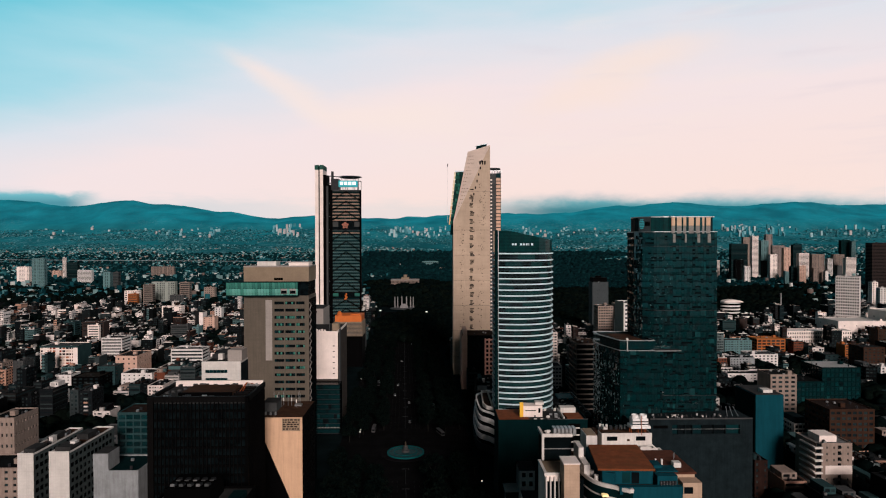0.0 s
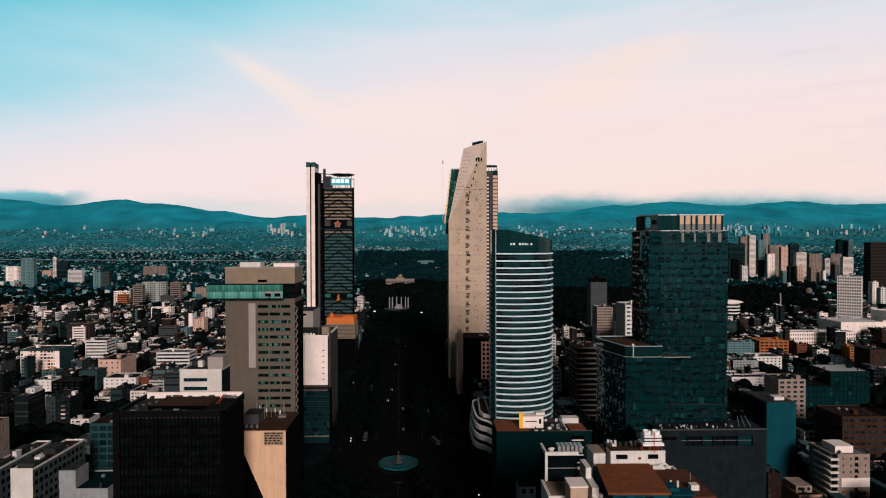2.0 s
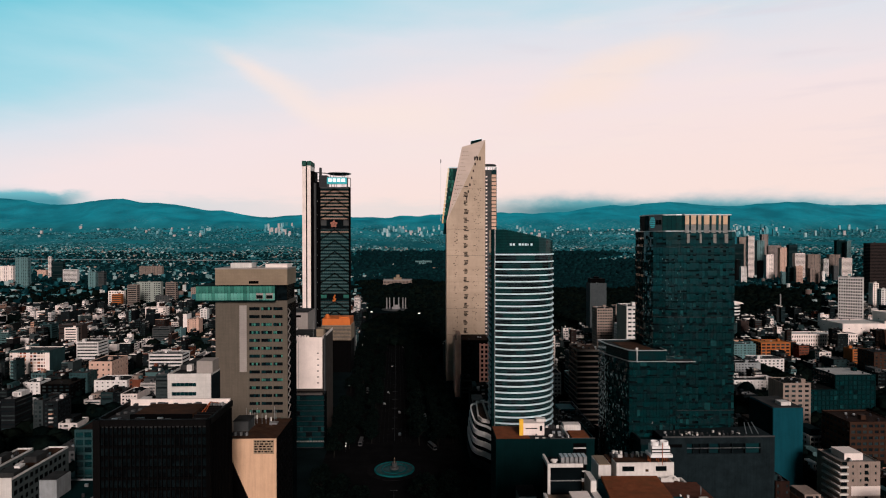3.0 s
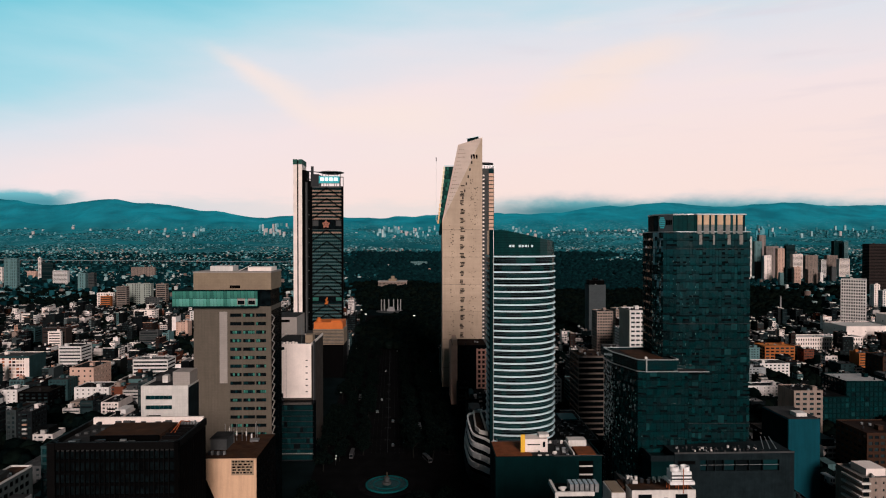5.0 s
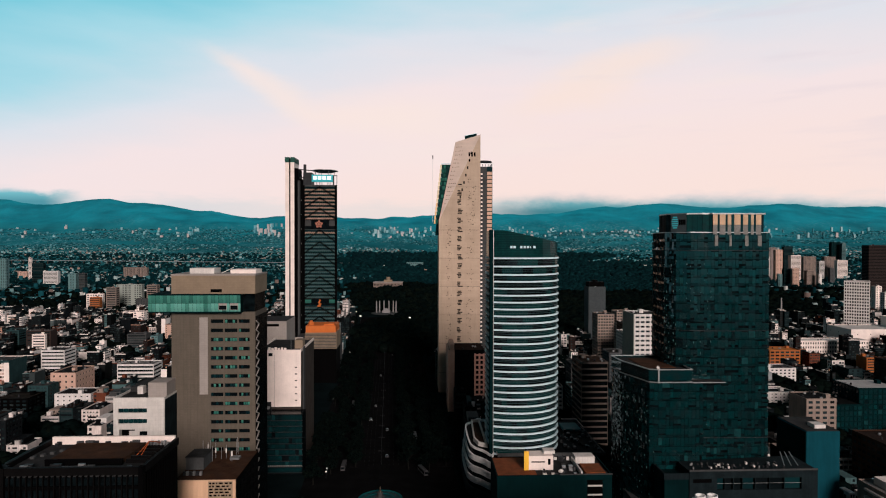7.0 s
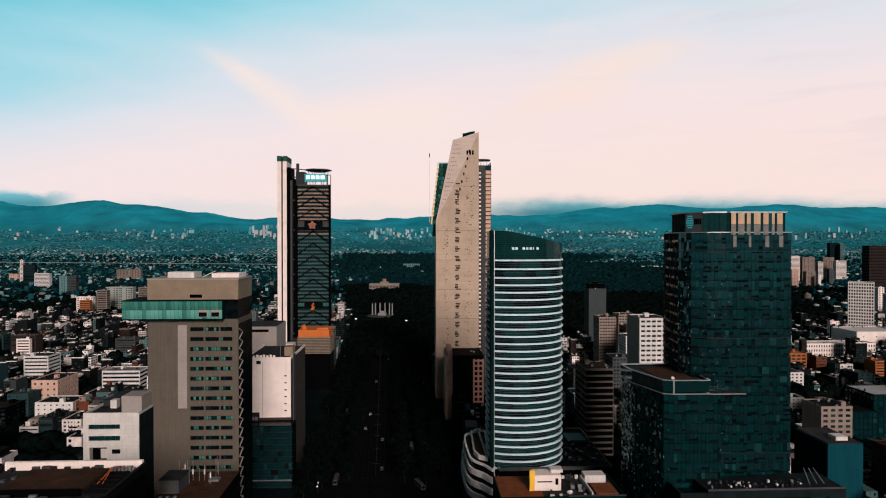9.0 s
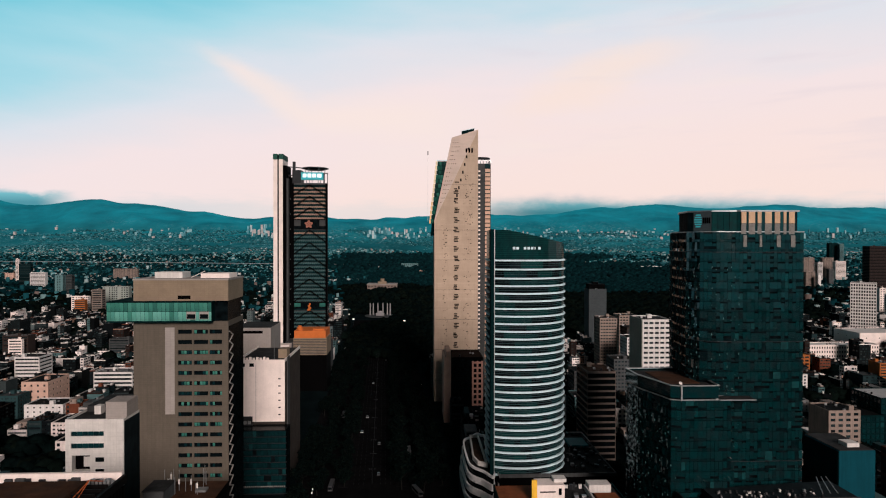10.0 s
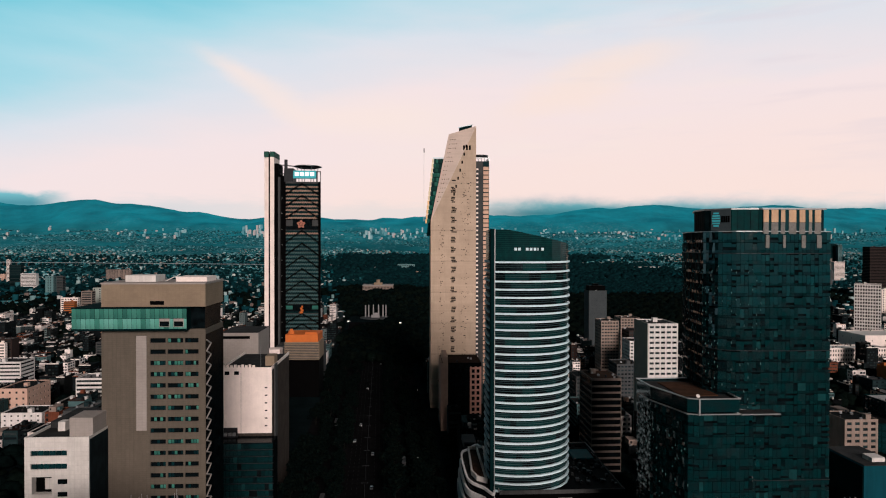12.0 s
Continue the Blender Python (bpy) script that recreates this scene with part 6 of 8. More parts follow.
part("white_arch", Form().box(78.0, 80.2, 228.2, 229.4, 64.4, 65.6).tube((80.2, 228.8, 65.6), (82.6, 228.8, 66.0), 0.3, 8).tube((82.6, 228.8, 66.0), (84.2, 228.8, 64.4), 0.3, 8), M_WHITE, t)
rng = random.Random(13)
for k in range(30):
    x, y = rng.uniform(63, 82), rng.uniform(236.2, 240.6)
    q_ = rng.uniform(0.3, 1.0)
    part("roof_unit", Form().box(x, x + q_, y, y + q_, 69.0, 69.3 + rng.uniform(0.4, 1.6)), rng.choice((M_STEEL, M_WHITE, M_DARKSTEEL, M_DARKSTEEL)), t)
for k in range(10):
    x, y = rng.uniform(54, 60), rng.uniform(216, 229)
    part("terrace_unit", Form().box(x, x + rng.uniform(0.5, 1.2), y, y + 1.0, ZR + 0.3, ZR + 1.6), rng.choice((M_STEEL, M_WHITE, M_GREYCONC)), t)
ct = part("cooling_tower", Form().prism([(75.3, 229.0), (81.2, 229.0), (81.2, 232.8), (75.3, 232.8)], 73.2, 75.8).prism([(74.6, 228.4), (81.9, 228.4), (81.9, 233.4), (74.6, 233.4)], 72.3, 73.2), M_PODIUM, t, "white cooling tower with two fan drums")
for x in (76.7, 79.9):
    part("fan_drum", Form().ring(circle(x, 230.9, 1.35, 16), circle(x, 230.9, 1.1, 16), 75.8, 77.0), M_PODIUM, ct)
    part("fan_floor", Form().prism(circle(x, 230.9, 1.1, 16), 75.8, 76.2), M_DARKSTEEL, ct)
for k in range(2):
    part("tower_louvre", Form().box(75.1, 81.4, 228.8, 229.0, 73.6 + k * 1.0, 74.0 + k * 1.0), M_GREYCONC, ct)
for x in (75.4, 78.2, 81.0):
    for y in (231.2, 233.0):
        part("stand_leg", Form().tube((x, y, 69.7), (x, y, 72.3), 0.14, 6), M_BRICKRED, ct)
part("tower_mast", Form().tube((78.4, 228.2, 69.9), (78.4, 228.2, 77.2), 0.12, 6), M_BRICKRED, ct)

t = thing("framed_building", 46, 228, "dark building with white roof frame, beige terrace and white fins", "building")
part("wall", Form().box(41.4, 52.4, 230.2, 239, 0, 69.0), M_BLACK, t)
part("roof_frame", Form().box(41.0, 52.6, 229.4, 230.2, 69.0, 70.2).box(41.0, 41.8, 230.2, 239, 69.0, 70.2).box(41.0, 41.9, 229.4, 230.2, 60.2, 69.0), M_WHITE, t, "white roof frame")
pane("dark_glazing", t, M_BLACKGLASS, 42.2, 52.2, 230.1, 60.4, 68.6)
part("glazing_rail", Form().box(42.0, 52.3, 229.9, 230.1, 64.3, 64.6), M_STEEL, t)
for k in range(6):
    part("roof_unit", Form().box(46.0 + k * 1.5, 47.1 + k * 1.5, 232, 236, 69.0, 71.4), M_STEEL, t)
part("satellite_dish", Form().tube((43.6, 231, 69.6), (43.6, 231.8, 70.6), 0.2, 12, 1.3), M_WHITE, t)
part("terrace_block", Form().box(39.8, 50.5, 216.4, 230.0, 0, 59.6), M_CREAM, t, "beige terrace block")
part("terrace_floor", Form().box(40.6, 50.0, 217.0, 229.9, 59.6, 59.9), M_TANTOP, t)
part("terrace_coping", Form().box(39.6, 40.6, 216.2, 230, 59.6, 60.5).box(40.6, 45.2, 216.2, 216.9, 59.6, 60.5), M_WHITE, t)
for k in range(4):
    part("white_fin", Form().box(40.0 + k * 1.5, 40.45 + k * 1.5, 215.4, 216.4, 0, 59.2), M_WHITE, t)
    pane("fin_glass", t, M_BLACKGLASS, 40.5 + k * 1.5, 41.4 + k * 1.5, 216.2, 0, 57.5)
part("beige_pier", Form().box(45.4, 50.8, 210.4, 217.6, 0, 65.6), M_WARMPIER, t, "beige stone pier")
part("pier_cap", Form().box(45.2, 51.0, 210.2, 217.8, 65.6, 66.0), M_CREAM, t)
pane("slot_window", t, M_BLACKGLASS, 50.9, 52.6, 212.0, 20, 60)

t = thing("white_house", 46.5, 308, "small white rooftop house with two dark windows", "house")
wf, gf = Form(), Form()
wf.wall(front(301), 42.6, 50.2, 0, 29.4, spread(43, 50, 2, 0.5), [(21.5, 24.0), (26.0, 28.2)], 0.3, gf)
wf.wall(leftside(42.6), -314, -301, 0, 29.4, spread(-313, -302, 3, 0.5), [(21.5, 24.0), (26.0, 28.2)], 0.3, gf)
wf.box(43.1, 50.2, 301.5, 314, 0, 29.2)
part("wall", wf, M_WHITE, t)
part("window", gf, M_BLACKGLASS, t)
part("roof", Form().box(42.4, 50.4, 300.8, 314.2, 29.4, 29.9), M_GREYROOF, t)
part("annex", Form().box(36.0, 42.4, 303, 316, 0, 18), M_GREYCONC, t)
part("annex_roof", Form().box(35.6, 42.5, 302.6, 316.2, 18, 18.6), M_WHITE, t)

t = thing("terrace_house", 47, 290, "beige low house with balconies on the pavement", "house")
part("wall", Form().box(42.8, 52, 282, 299, 0, 20), M_CREAM, t)
for k in range(5):
    part("balcony", Form().box(41.6, 42.8, 283, 298, 3 + k * 3.6, 4.1 + k * 3.6), M_WHITE, t)
part("roof", Form().box(42.8, 52, 282, 299, 20, 20.4), M_GREYROOF, t)

# dark house row beside the near complex
t = thing("dark_block", 62, 262, "dark rendered block with flat roof behind the near complex", "building")
part("wall", Form().box(44, 96, 252, 280, 0, 26), M_GREYWALL, t)
part("roof", Form().box(44.4, 95.6, 252.4, 279.6, 26, 26.4), M_GREYROOF, t)

# ---------------------------------------------------------------- buildings with a face of their own
BUILT_LAST = [None]
BUILT = []            # footprints already taken: x0, x1, y0, y1


def uneven(a, b, n, share, rg):
    """Openings of uneven width along a wall, with now and then a blank bay."""
    cuts = sorted([a, b] + [a + (b - a) * (k + rg.uniform(-0.3, 0.3)) / n for k in range(1, n)])
    out = []
    for p, q in zip(cuts[:-1], cuts[1:]):
        if rg.random() < 0.86:
            w_ = (q - p) * min(0.92, share * rg.uniform(0.7, 1.35))
            out.append(((p + q - w_) / 2, (p + q + w_) / 2))
    return out or [(a + (b - a) * 0.4, a + (b - a) * 0.6)]


def block(name, label, x0, x1, y0, y1, h, wall, roof=None, cols=6, rows=None, share=(0.6, 0.5), glass=None, side_cols=None, sides="lr", bands=0.0, group="", extras=2, turn=0.0, category="building", even=True, balcony=False, upper=None):
    """A flat-roofed building: pierced walls, panes, roof, parapet and what stands on the roof. Local origin at its foot."""
    cx, cy = (x0 + x1) / 2, (y0 + y1) / 2
    BUILT.append((x0, x1, y0, y1))
    t = thing(name, cx, cy, label, category, group, ground_z(cx, cy), turn)
    BUILT_LAST[0] = t
    w2, d2 = (x1 - x0) / 2, (y1 - y0) / 2
    rows = rows or max(1, round(h / 3.4))
    side_cols = side_cols or max(1, round(cols * d2 / w2))
    wf, gf = Form(), Form()
    zs_ = spread(0.6, h - 0.8, rows, share[1])
    rg = random.Random(int(abs(x0 * 7 + y0 * 13)))
    cells = spread if even else lambda a, b, n, sh: uneven(a, b, n, sh, rg)
    wf.wall(front(-d2), -w2, w2, 0, h, cells(-w2 + 0.4, w2 - 0.4, cols, share[0]) if not bands else [(-w2 + bands, w2 - bands)], zs_, 0.3, gf)
    for s, fn in (("l", leftside(-w2)), ("r", rightside(w2))):
        if s in sides:
            wf.wall(fn, -d2, d2, 0, h, cells(-d2 + 0.4, d2 - 0.4, side_cols, share[0]) if not bands else [(-d2 + bands, d2 - bands)], zs_, 0.3, gf)
        else:
            wf.quad(fn(-d2, 0, 0), fn(d2, 0, 0), fn(d2, 0, h), fn(-d2, 0, h))
    wf.quad((w2, d2, 0), (-w2, d2, 0), (-w2, d2, h), (w2, d2, h))
    pt = 0.35
    for b in ((-w2, w2, -d2 + 0.001, -d2 + pt), (-w2, w2, d2 - pt, d2 - 0.001), (-w2 + 0.001, -w2 + pt, -d2 + pt, d2 - pt), (w2 - pt, w2 - 0.001, -d2 + pt, d2 - pt)):
        wf.box(*b, h - 0.9, h + 0.001)
    part("wall", wf, wall, t, local=True)
    part("glazing", gf, glass or M_GLASSI, t, local=True, kind="stuff")
    part("roof", Form().box(-w2 + pt, w2 - pt, -d2 + pt, d2 - pt, h - 0.95, h - 0.7), roof or M_ROOF, t, local=True)
    if balcony:
        ba = rg.uniform(-w2 + 0.3, -0.2 * w2)
        bb = ba + rg.uniform(0.5, 1.1) * w2
        for za, zb in zs_:
            part("balcony", Form().box(ba, bb, -d2 - 1.1, -d2 - 0.02, za - 0.5, za + 0.55), wall, t, local=True)
    if upper:
        ua, ub = rg.uniform(-w2 + 0.5, -0.3 * w2), rg.uniform(0.2 * w2, w2 - 0.5)
        uc = rg.uniform(-0.6 * d2, 0)
        uf, ug = Form(), Form()
        uf.wall(front(uc), ua, ub, h - 0.7, h + 2.9, uneven(ua + 0.3, ub - 0.3, max(2, cols // 2), 0.6, rg), [(h + 0.5, h + 2.1)], 0.25, ug)
        uf.box(ua, ub, uc + 0.3, d2 - 0.8, h - 0.7, h + 2.9)
        part("upper_storey", uf, upper, t, local=True)
        part("upper_glazing", ug, glass or M_GLASSI, t, local=True, kind="stuff")
    if extras:
        sw, sd = min(w2 * 0.5, 3.2), min(d2 * 0.5, 3.4)
        sx0, sy0 = rg.uniform(-w2 + 1, w2 - 1 - sw), rg.uniform(-d2 + 1.5, d2 - 1 - sd)
        part("stair_house", Form().box(sx0, sx0 + sw, sy0, sy0 + sd, h - 0.7, h + 2.0).box(sx0 - 0.15, sx0 + sw + 0.15, sy0 - 0.15, sy0 + sd + 0.15, h + 2.0, h + 2.2), wall, t, local=True)
        for k in range(extras):
            tx, ty = rg.uniform(-w2 + 1.2, w2 - 1.2), rg.uniform(-d2 + 1.2, d2 - 1.2)
            if k % 2:
                part("air_unit", Form().box(tx - 0.7, tx + 0.7, ty - 0.5, ty + 0.5, h - 0.7, h + 0.5), M_STEEL, t, local=True)
            else:
                part("water_tank", Form().prism(circle(tx, ty, 0.65, 10), h - 0.7, h + 0.8).prism(circle(tx, ty, 0.35, 8), h + 0.8, h + 1.0), M_TANK, t, local=True)
    return t


M_DKBROWN = surf("dark_brown_cladding", (0.03, 0.019, 0.016), 0.7, vary=0.2, size=6)
M_BRICK = surf("brown_brick_wall", (0.036, 0.017, 0.010), 0.9, vary=0.25, size=5)
M_BEIGE = surf("beige_render", (0.27, 0.21, 0.175), 0.9, vary=0.18, size=6, streaks=0.2)
M_GREY = surf("grey_render", (0.065, 0.070, 0.072), 0.9, vary=0.2, size=6, streaks=0.2)
M_PINK = surf("pink_render", (0.52, 0.345, 0.27), 0.9, vary=0.14, size=6)
M_TERRA = surf("terracotta_render", (0.33, 0.105, 0.03), 0.9, vary=0.18, size=6)
M_OFFWHITE = surf("off_white_render", (0.66, 0.63, 0.60), 0.9, vary=0.15, size=7, streaks=0.2)
M_PALEGREEN = surf("grey_green_render", (0.26, 0.29, 0.26), 0.9, vary=0.12, size=8)
M_PALETEAL = surf("pale_teal_render", (0.10, 0.19, 0.195), 0.85, vary=0.18, size=8, streaks=0.15)
M_TEALGREY = surf("teal_grey_render", (0.022, 0.052, 0.055), 0.9, vary=0.2, size=8, streaks=0.2, spec=0.04)
M_PALEGREY = surf("pale_grey_render", (0.25, 0.27, 0.275), 0.9, vary=0.2, size=6, streaks=0.2)
M_TANWALL = surf("tan_render", (0.21, 0.165, 0.14), 0.9, vary=0.2, size=7, streaks=0.2)
M_ORANGEROOF = surf("orange_roof_coating", (0.42, 0.15, 0.03), 0.9, vary=0.3, size=4)
M_MAUVE = surf("grey_brown_cladding", (0.20, 0.165, 0.15), 0.85, vary=0.15, size=8)
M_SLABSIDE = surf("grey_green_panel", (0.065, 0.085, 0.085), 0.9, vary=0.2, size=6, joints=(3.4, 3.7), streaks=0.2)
M_DKGREYTOWER = surf("dark_grey_tower_cladding", (0.045, 0.055, 0.058), 0.8, vary=0.15, size=8, joints=(3.0, 3.3))

# left of the avenue
for xa, xb, ya, yb in ((-179.2, -170.0, 287, 327), (-192.4, -185.2, 285, 325)):
    t = block("apartment_slab", "white apartment slab with blank end wall and brown roof", xa, xb, ya, yb, 45, M_OFFWHITE, M_BROWNROOF, cols=1, share=(0.02, 0.02), rows=1, side_cols=10, sides="", group="twin apartment slabs", extras=4)
    wd = xb - xa
    for k in range(11):
        for j in range(11):
            pane("window", t, M_BLACKGLASS, ya + 1.5 + j * 3.4 + 0.4 * ((k * 7 + j * 3) % 3 - 1), ya + 3.2 + j * 3.4, xb + 0.06, 4 + k * 3.7, 5.9 + k * 3.7 - 0.5 * ((k + j * 5) % 4 == 0), "x", 0.12)
    # Grey-green colour also carries the shade of the slab's right side.
    part("side_panel", Form().box(wd / 2 + 0.01, wd / 2 + 0.06, -20, 20, 0, 44.2), M_SLABSIDE, t, "grey-green panelled side wall", local=True)
    part("roof_shed", Form().box(-wd / 2 + 0.8, wd / 2 - 1.2, -17, -8, 44.3, 46.2).box(-wd / 2 + 1.2, wd / 2 - 2.5, 0, 9, 44.3, 47.0), M_GREYROOF, t, local=True)
    part("end_panel", Form().box(-wd / 2 - 0.1, wd / 2 + 0.1, -20.25, -20.02, 0, 45.3), M_WHITEPANEL, t, "pale panelled end wall", local=True)
block("stone_block", "pale stone-clad office block with blank front", -160.5, -139.5, 290, 312, 35, M_PALEGREY, M_DARKGREEN, cols=1, rows=1, share=(0.02, 0.02), sides="r", side_cols=4, extras=3)
t = thing("stone_stair_tower", -157, 294, "raised pale stone stair tower of the office block", "building")
part("wall", Form().box(-160.6, -153.4, 289.8, 300, 35, 43), M_PALEGREY, t)
part("roof", Form().box(-160.2, -153.8, 290.2, 299.6, 43, 43.3), M_GREYROOF, t)
block("green_office", "dark green glazed office with pale frame", -178, -156, 346, 366, 47, M_TEALGREY, cols=5, rows=12, share=(0.85, 0.7), glass=M_CURTAINI, extras=3)
block("beige_apartments", "beige apartment block with small dark windows", -273, -258, 379, 402, 35, M_BEIGE, cols=5, rows=5, share=(0.35, 0.3), extras=4)
block("patterned_apartments", "apartment block with patterned red and white balconies", -424, -384, 664, 690, 31, M_CREAM, cols=12, rows=9, share=(0.78, 0.66), sides="", even=False, glass=surf("mixed_balcony_screens", (0.3, 0.2, 0.15), 0.8, palette=[(0.62, 0.50, 0.42), (0.26, 0.06, 0.03), (0.02, 0.02, 0.02), (0.03, 0.02, 0.02), (0.36, 0.14, 0.07), (0.55, 0.44, 0.36), (0.05, 0.03, 0.025)], by="island", bump=0), extras=4)
# Dark sheet on the right flank, coloured for its shade.
part("flank", Form().box(20.01, 20.3, -13, 13, 0, 31.1), M_TEALGREY, BUILT_LAST[0], "dark teal-grey flank", local=True)
part("roof_beam", Form().box(-20.3, 20.3, -13.6, -13.02, 29.2, 31.2), M_TEALGREY, BUILT_LAST[0], local=True)
block("white_balcony_block", "white apartment block with dark ribbon balconies", -392, -368, 726, 748, 30, M_OFFWHITE, rows=8, bands=0.8, share=(1, 0.42), extras=3)
block("peach_apartments", "peach rendered apartment block with corner windows", -327, -305, 632, 664, 26, M_PINK, cols=4, rows=5, share=(0.3, 0.35), extras=5)
block("white_house_block", "white walled house block with flat roofs", -362, -347, 589, 605, 16, M_OFFWHITE, cols=3, share=(0.3, 0.3), extras=3)
block("dark_block", "dark rendered blank building", -346.5, -320, 589, 612, 14, M_BLACK, cols=5, extras=1)
block("ribbon_apartments", "apartment block with pale ribbons and dark glazing", -284, -250, 664, 684, 27, M_OFFWHITE, rows=7, bands=0.6, share=(1, 0.5), extras=5)
block("white_cluster", "white rendered stepped flats", -305, -275, 600, 622, 15, M_OFFWHITE, cols=6, share=(0.3, 0.35), extras=6)
block("grey_flats", "grey rendered flats with even window grid", -235, -205, 420, 446, 11, M_GREY, cols=8, share=(0.5, 0.45), extras=5)
block("cream_flats", "cream rendered flats with small windows", -250, -222, 330, 352, 22, M_BEIGE, cols=6, share=(0.4, 0.4), extras=5)
block("brown_flats", "brown brick flats with flat roof", -225, -200, 285, 310, 12, M_BRICK, cols=6, share=(0.45, 0.45), extras=4)

# right of the avenue
block("striped_office", "dark office tower with pale floor stripes and brown roof", 117, 136, 500, 527, 59, M_TANWALL, M_BROWNROOF, rows=14, bands=0.15, share=(1, 0.7), glass=M_BLACKGLASS, extras=8)
block("grey_tower", "tall dark grey windowless tower with roof plant", 244.5, 269, 939, 962, 80, M_DKGREYTOWER, cols=8, rows=22, share=(0.12, 0.2), extras=4)
part("machine_storey", Form().box(-10.6, 10.6, -9.5, 9.5, 79.3, 86.5).box(-4, 3, -4, 4, 86.5, 89), M_BLACK, BUILT_LAST[0], local=True)
block("white_tower", "white apartment tower with dark ribbon windows and grey-green gable", 169, 190, 540, 566, 88, M_OFFWHITE, rows=24, cols=5, share=(0.78, 0.42), sides="r", extras=6)
t = thing("gable_wall", 168, 553, "grey-green blank gable of the white tower", "wall")
part("gable", Form().box(168.4, 168.9, 540.2, 566, 0, 88.2), M_PALEGREEN, t)
for k, (xa, xb, ya, h, mm) in enumerate(((205, 224, 760, 62, M_BEIGE), (226, 244, 735, 55, M_DKBROWN), (214, 236, 700, 50, M_OFFWHITE), (181, 200, 640, 40, M_GREY), (140, 164, 620, 34, M_GREYCONC), (240, 262, 800, 60, M_BEIGE), (100, 118, 560, 28, M_OFFWHITE), (92, 112, 640, 36, M_GREY), (118, 140, 690, 40, M_CREAM))):
    block("apartment_tower", "mid-rise apartment tower among trees", xa, xb, ya, ya + 22, h, mm, cols=6, share=(0.7, 0.45), extras=5, group="apartment towers by the park")
t = block("pink_office", "dark glazed building with orange side wall and pink window grid", 28, 58, 590, 625, 52, M_BLACK, rows=14, bands=0.4, share=(1, 0.8), glass=M_BLACKGLASS, sides="", extras=4)
# Sunlit side wall, built out at the front so that it catches light.
part("side_wall", Form().box(-16.2, -10.6, -18.4, 17.5, 0, 52).box(-14.5, -10.8, -18.0, 10, 52, 57), M_PINK, t, "orange-pink stair wing", local=True)
M_ROSE = surf("rose_render", (0.55, 0.30, 0.24), 0.85, vary=0.15, size=4)
for j in range(3):
    part("grid_post", Form().box(6.2 + j * 3.7, 7.6 + j * 3.7, -17.9, -17.5, 0, 49), M_ROSE, t, "pink window grid post", local=True)
for k in range(11):
    part("grid_rail", Form().box(6.2, 15.0, -17.95, -17.92, 5 + k * 4.2, 6.5 + k * 4.2), M_ROSE, t, local=True)
block("beige_balcony_block", "beige apartments with blank flank and balconies", 267, 288, 480, 500, 37, M_BEIGE, cols=4, rows=10, share=(0.6, 0.5), sides="", extras=6)
block("glass_office", "dark teal glazed office block with pale roof", 337, 371, 525, 556, 33, M_DARKGREEN, surf("pale_roof", (0.36, 0.36, 0.35), 0.9, vary=0.2, size=5), cols=9, rows=8, share=(0.85, 0.8), glass=M_CURTAINI, extras=3)
block("glass_office_wing", "dark lower wing of the glazed office", 309, 336.5, 520, 550, 22, M_DARKGREEN, cols=8, rows=5, share=(0.85, 0.8), glass=M_CURTAINI, extras=2)
block("brick_office", "brown brick office building with even windows", 270, 301, 412, 440, 28, M_BRICK, cols=8, rows=7, share=(0.7, 0.5), extras=5)
t = block("beige_tower", "slender beige apartment tower with white balconies", 219, 240, 346, 366, 27, M_BEIGE, cols=5, rows=7, share=(0.22, 0.35), sides="", extras=9)
for k in range(7):
    part("balcony", Form().box(-11.8, -10.5, -9.5, 4, 2.4 + k * 3.6, 3.4 + k * 3.6).box(-11.9, -7.2, -11.2, -9.98, 2.4 + k * 3.6, 3.3 + k * 3.6), M_WHITE, t, local=True)
    pane("balcony_glass", t, M_BLACKGLASS, 219.1, 222.2, 345.95, 3.4 + k * 3.6, 5.4 + k * 3.6)
for k in range(7):
    pane("stair_window", t, M_BLACKGLASS, 231.6, 233.4, 345.95, 3.2 + k * 3.4, 5.2 + k * 3.4)
part("pale_band", Form().box(-5.0, 10.5, -10.12, -10.0, 9.0, 14.0), M_CREAM, t, local=True)
part("penthouse", Form().box(-6, 4, -6, 5, 26.3, 30), M_CREAM, t, local=True)
block("orange_building", "orange painted building with open upper floor", 405, 441, 760, 784, 20, M_TERRA, M_ORANGEROOF, cols=6, rows=5, share=(0.75, 0.55), extras=4)
block("colonnade_building", "long white low building with a row of openings", 474, 562, 813, 835, 22, M_CREAM, M_WHITEPANEL, cols=28, rows=4, share=(0.5, 0.5), extras=6)
block("museum_block", "large white low building", 588, 660, 880, 930, 26, M_CREAM, M_WHITEPANEL, cols=4, rows=2, share=(0.1, 0.1), extras=6)
block("museum_wing", "white stepped wing beside the museum", 660, 740, 870, 920, 40, M_CREAM, M_WHITEPANEL, cols=4, rows=2, share=(0.1, 0.1), extras=6)
block("grid_hotel", "white tower with a square grid of dark windows", 671, 704, 990, 1020, 84, M_OFFWHITE, cols=10, rows=17, share=(0.62, 0.6), glass=M_BLACKGLASS, turn=-38, extras=4)
block("brown_tower", "dark brown office tower with horizontal ribs", 1212, 1290, 1675, 1702, 137, M_DKBROWN, rows=34, bands=0.3, share=(1, 0.5), glass=M_BLACKGLASS, extras=4)
block("brown_flats", "brown brick flats with flat roof", 455, 478, 640, 664, 30, M_BRICK, cols=5, share=(0.5, 0.5), extras=4)
block("white_terraces", "white stepped houses with dark openings", 360, 392, 690, 712, 14, M_OFFWHITE, cols=7, share=(0.5, 0.5), extras=6)

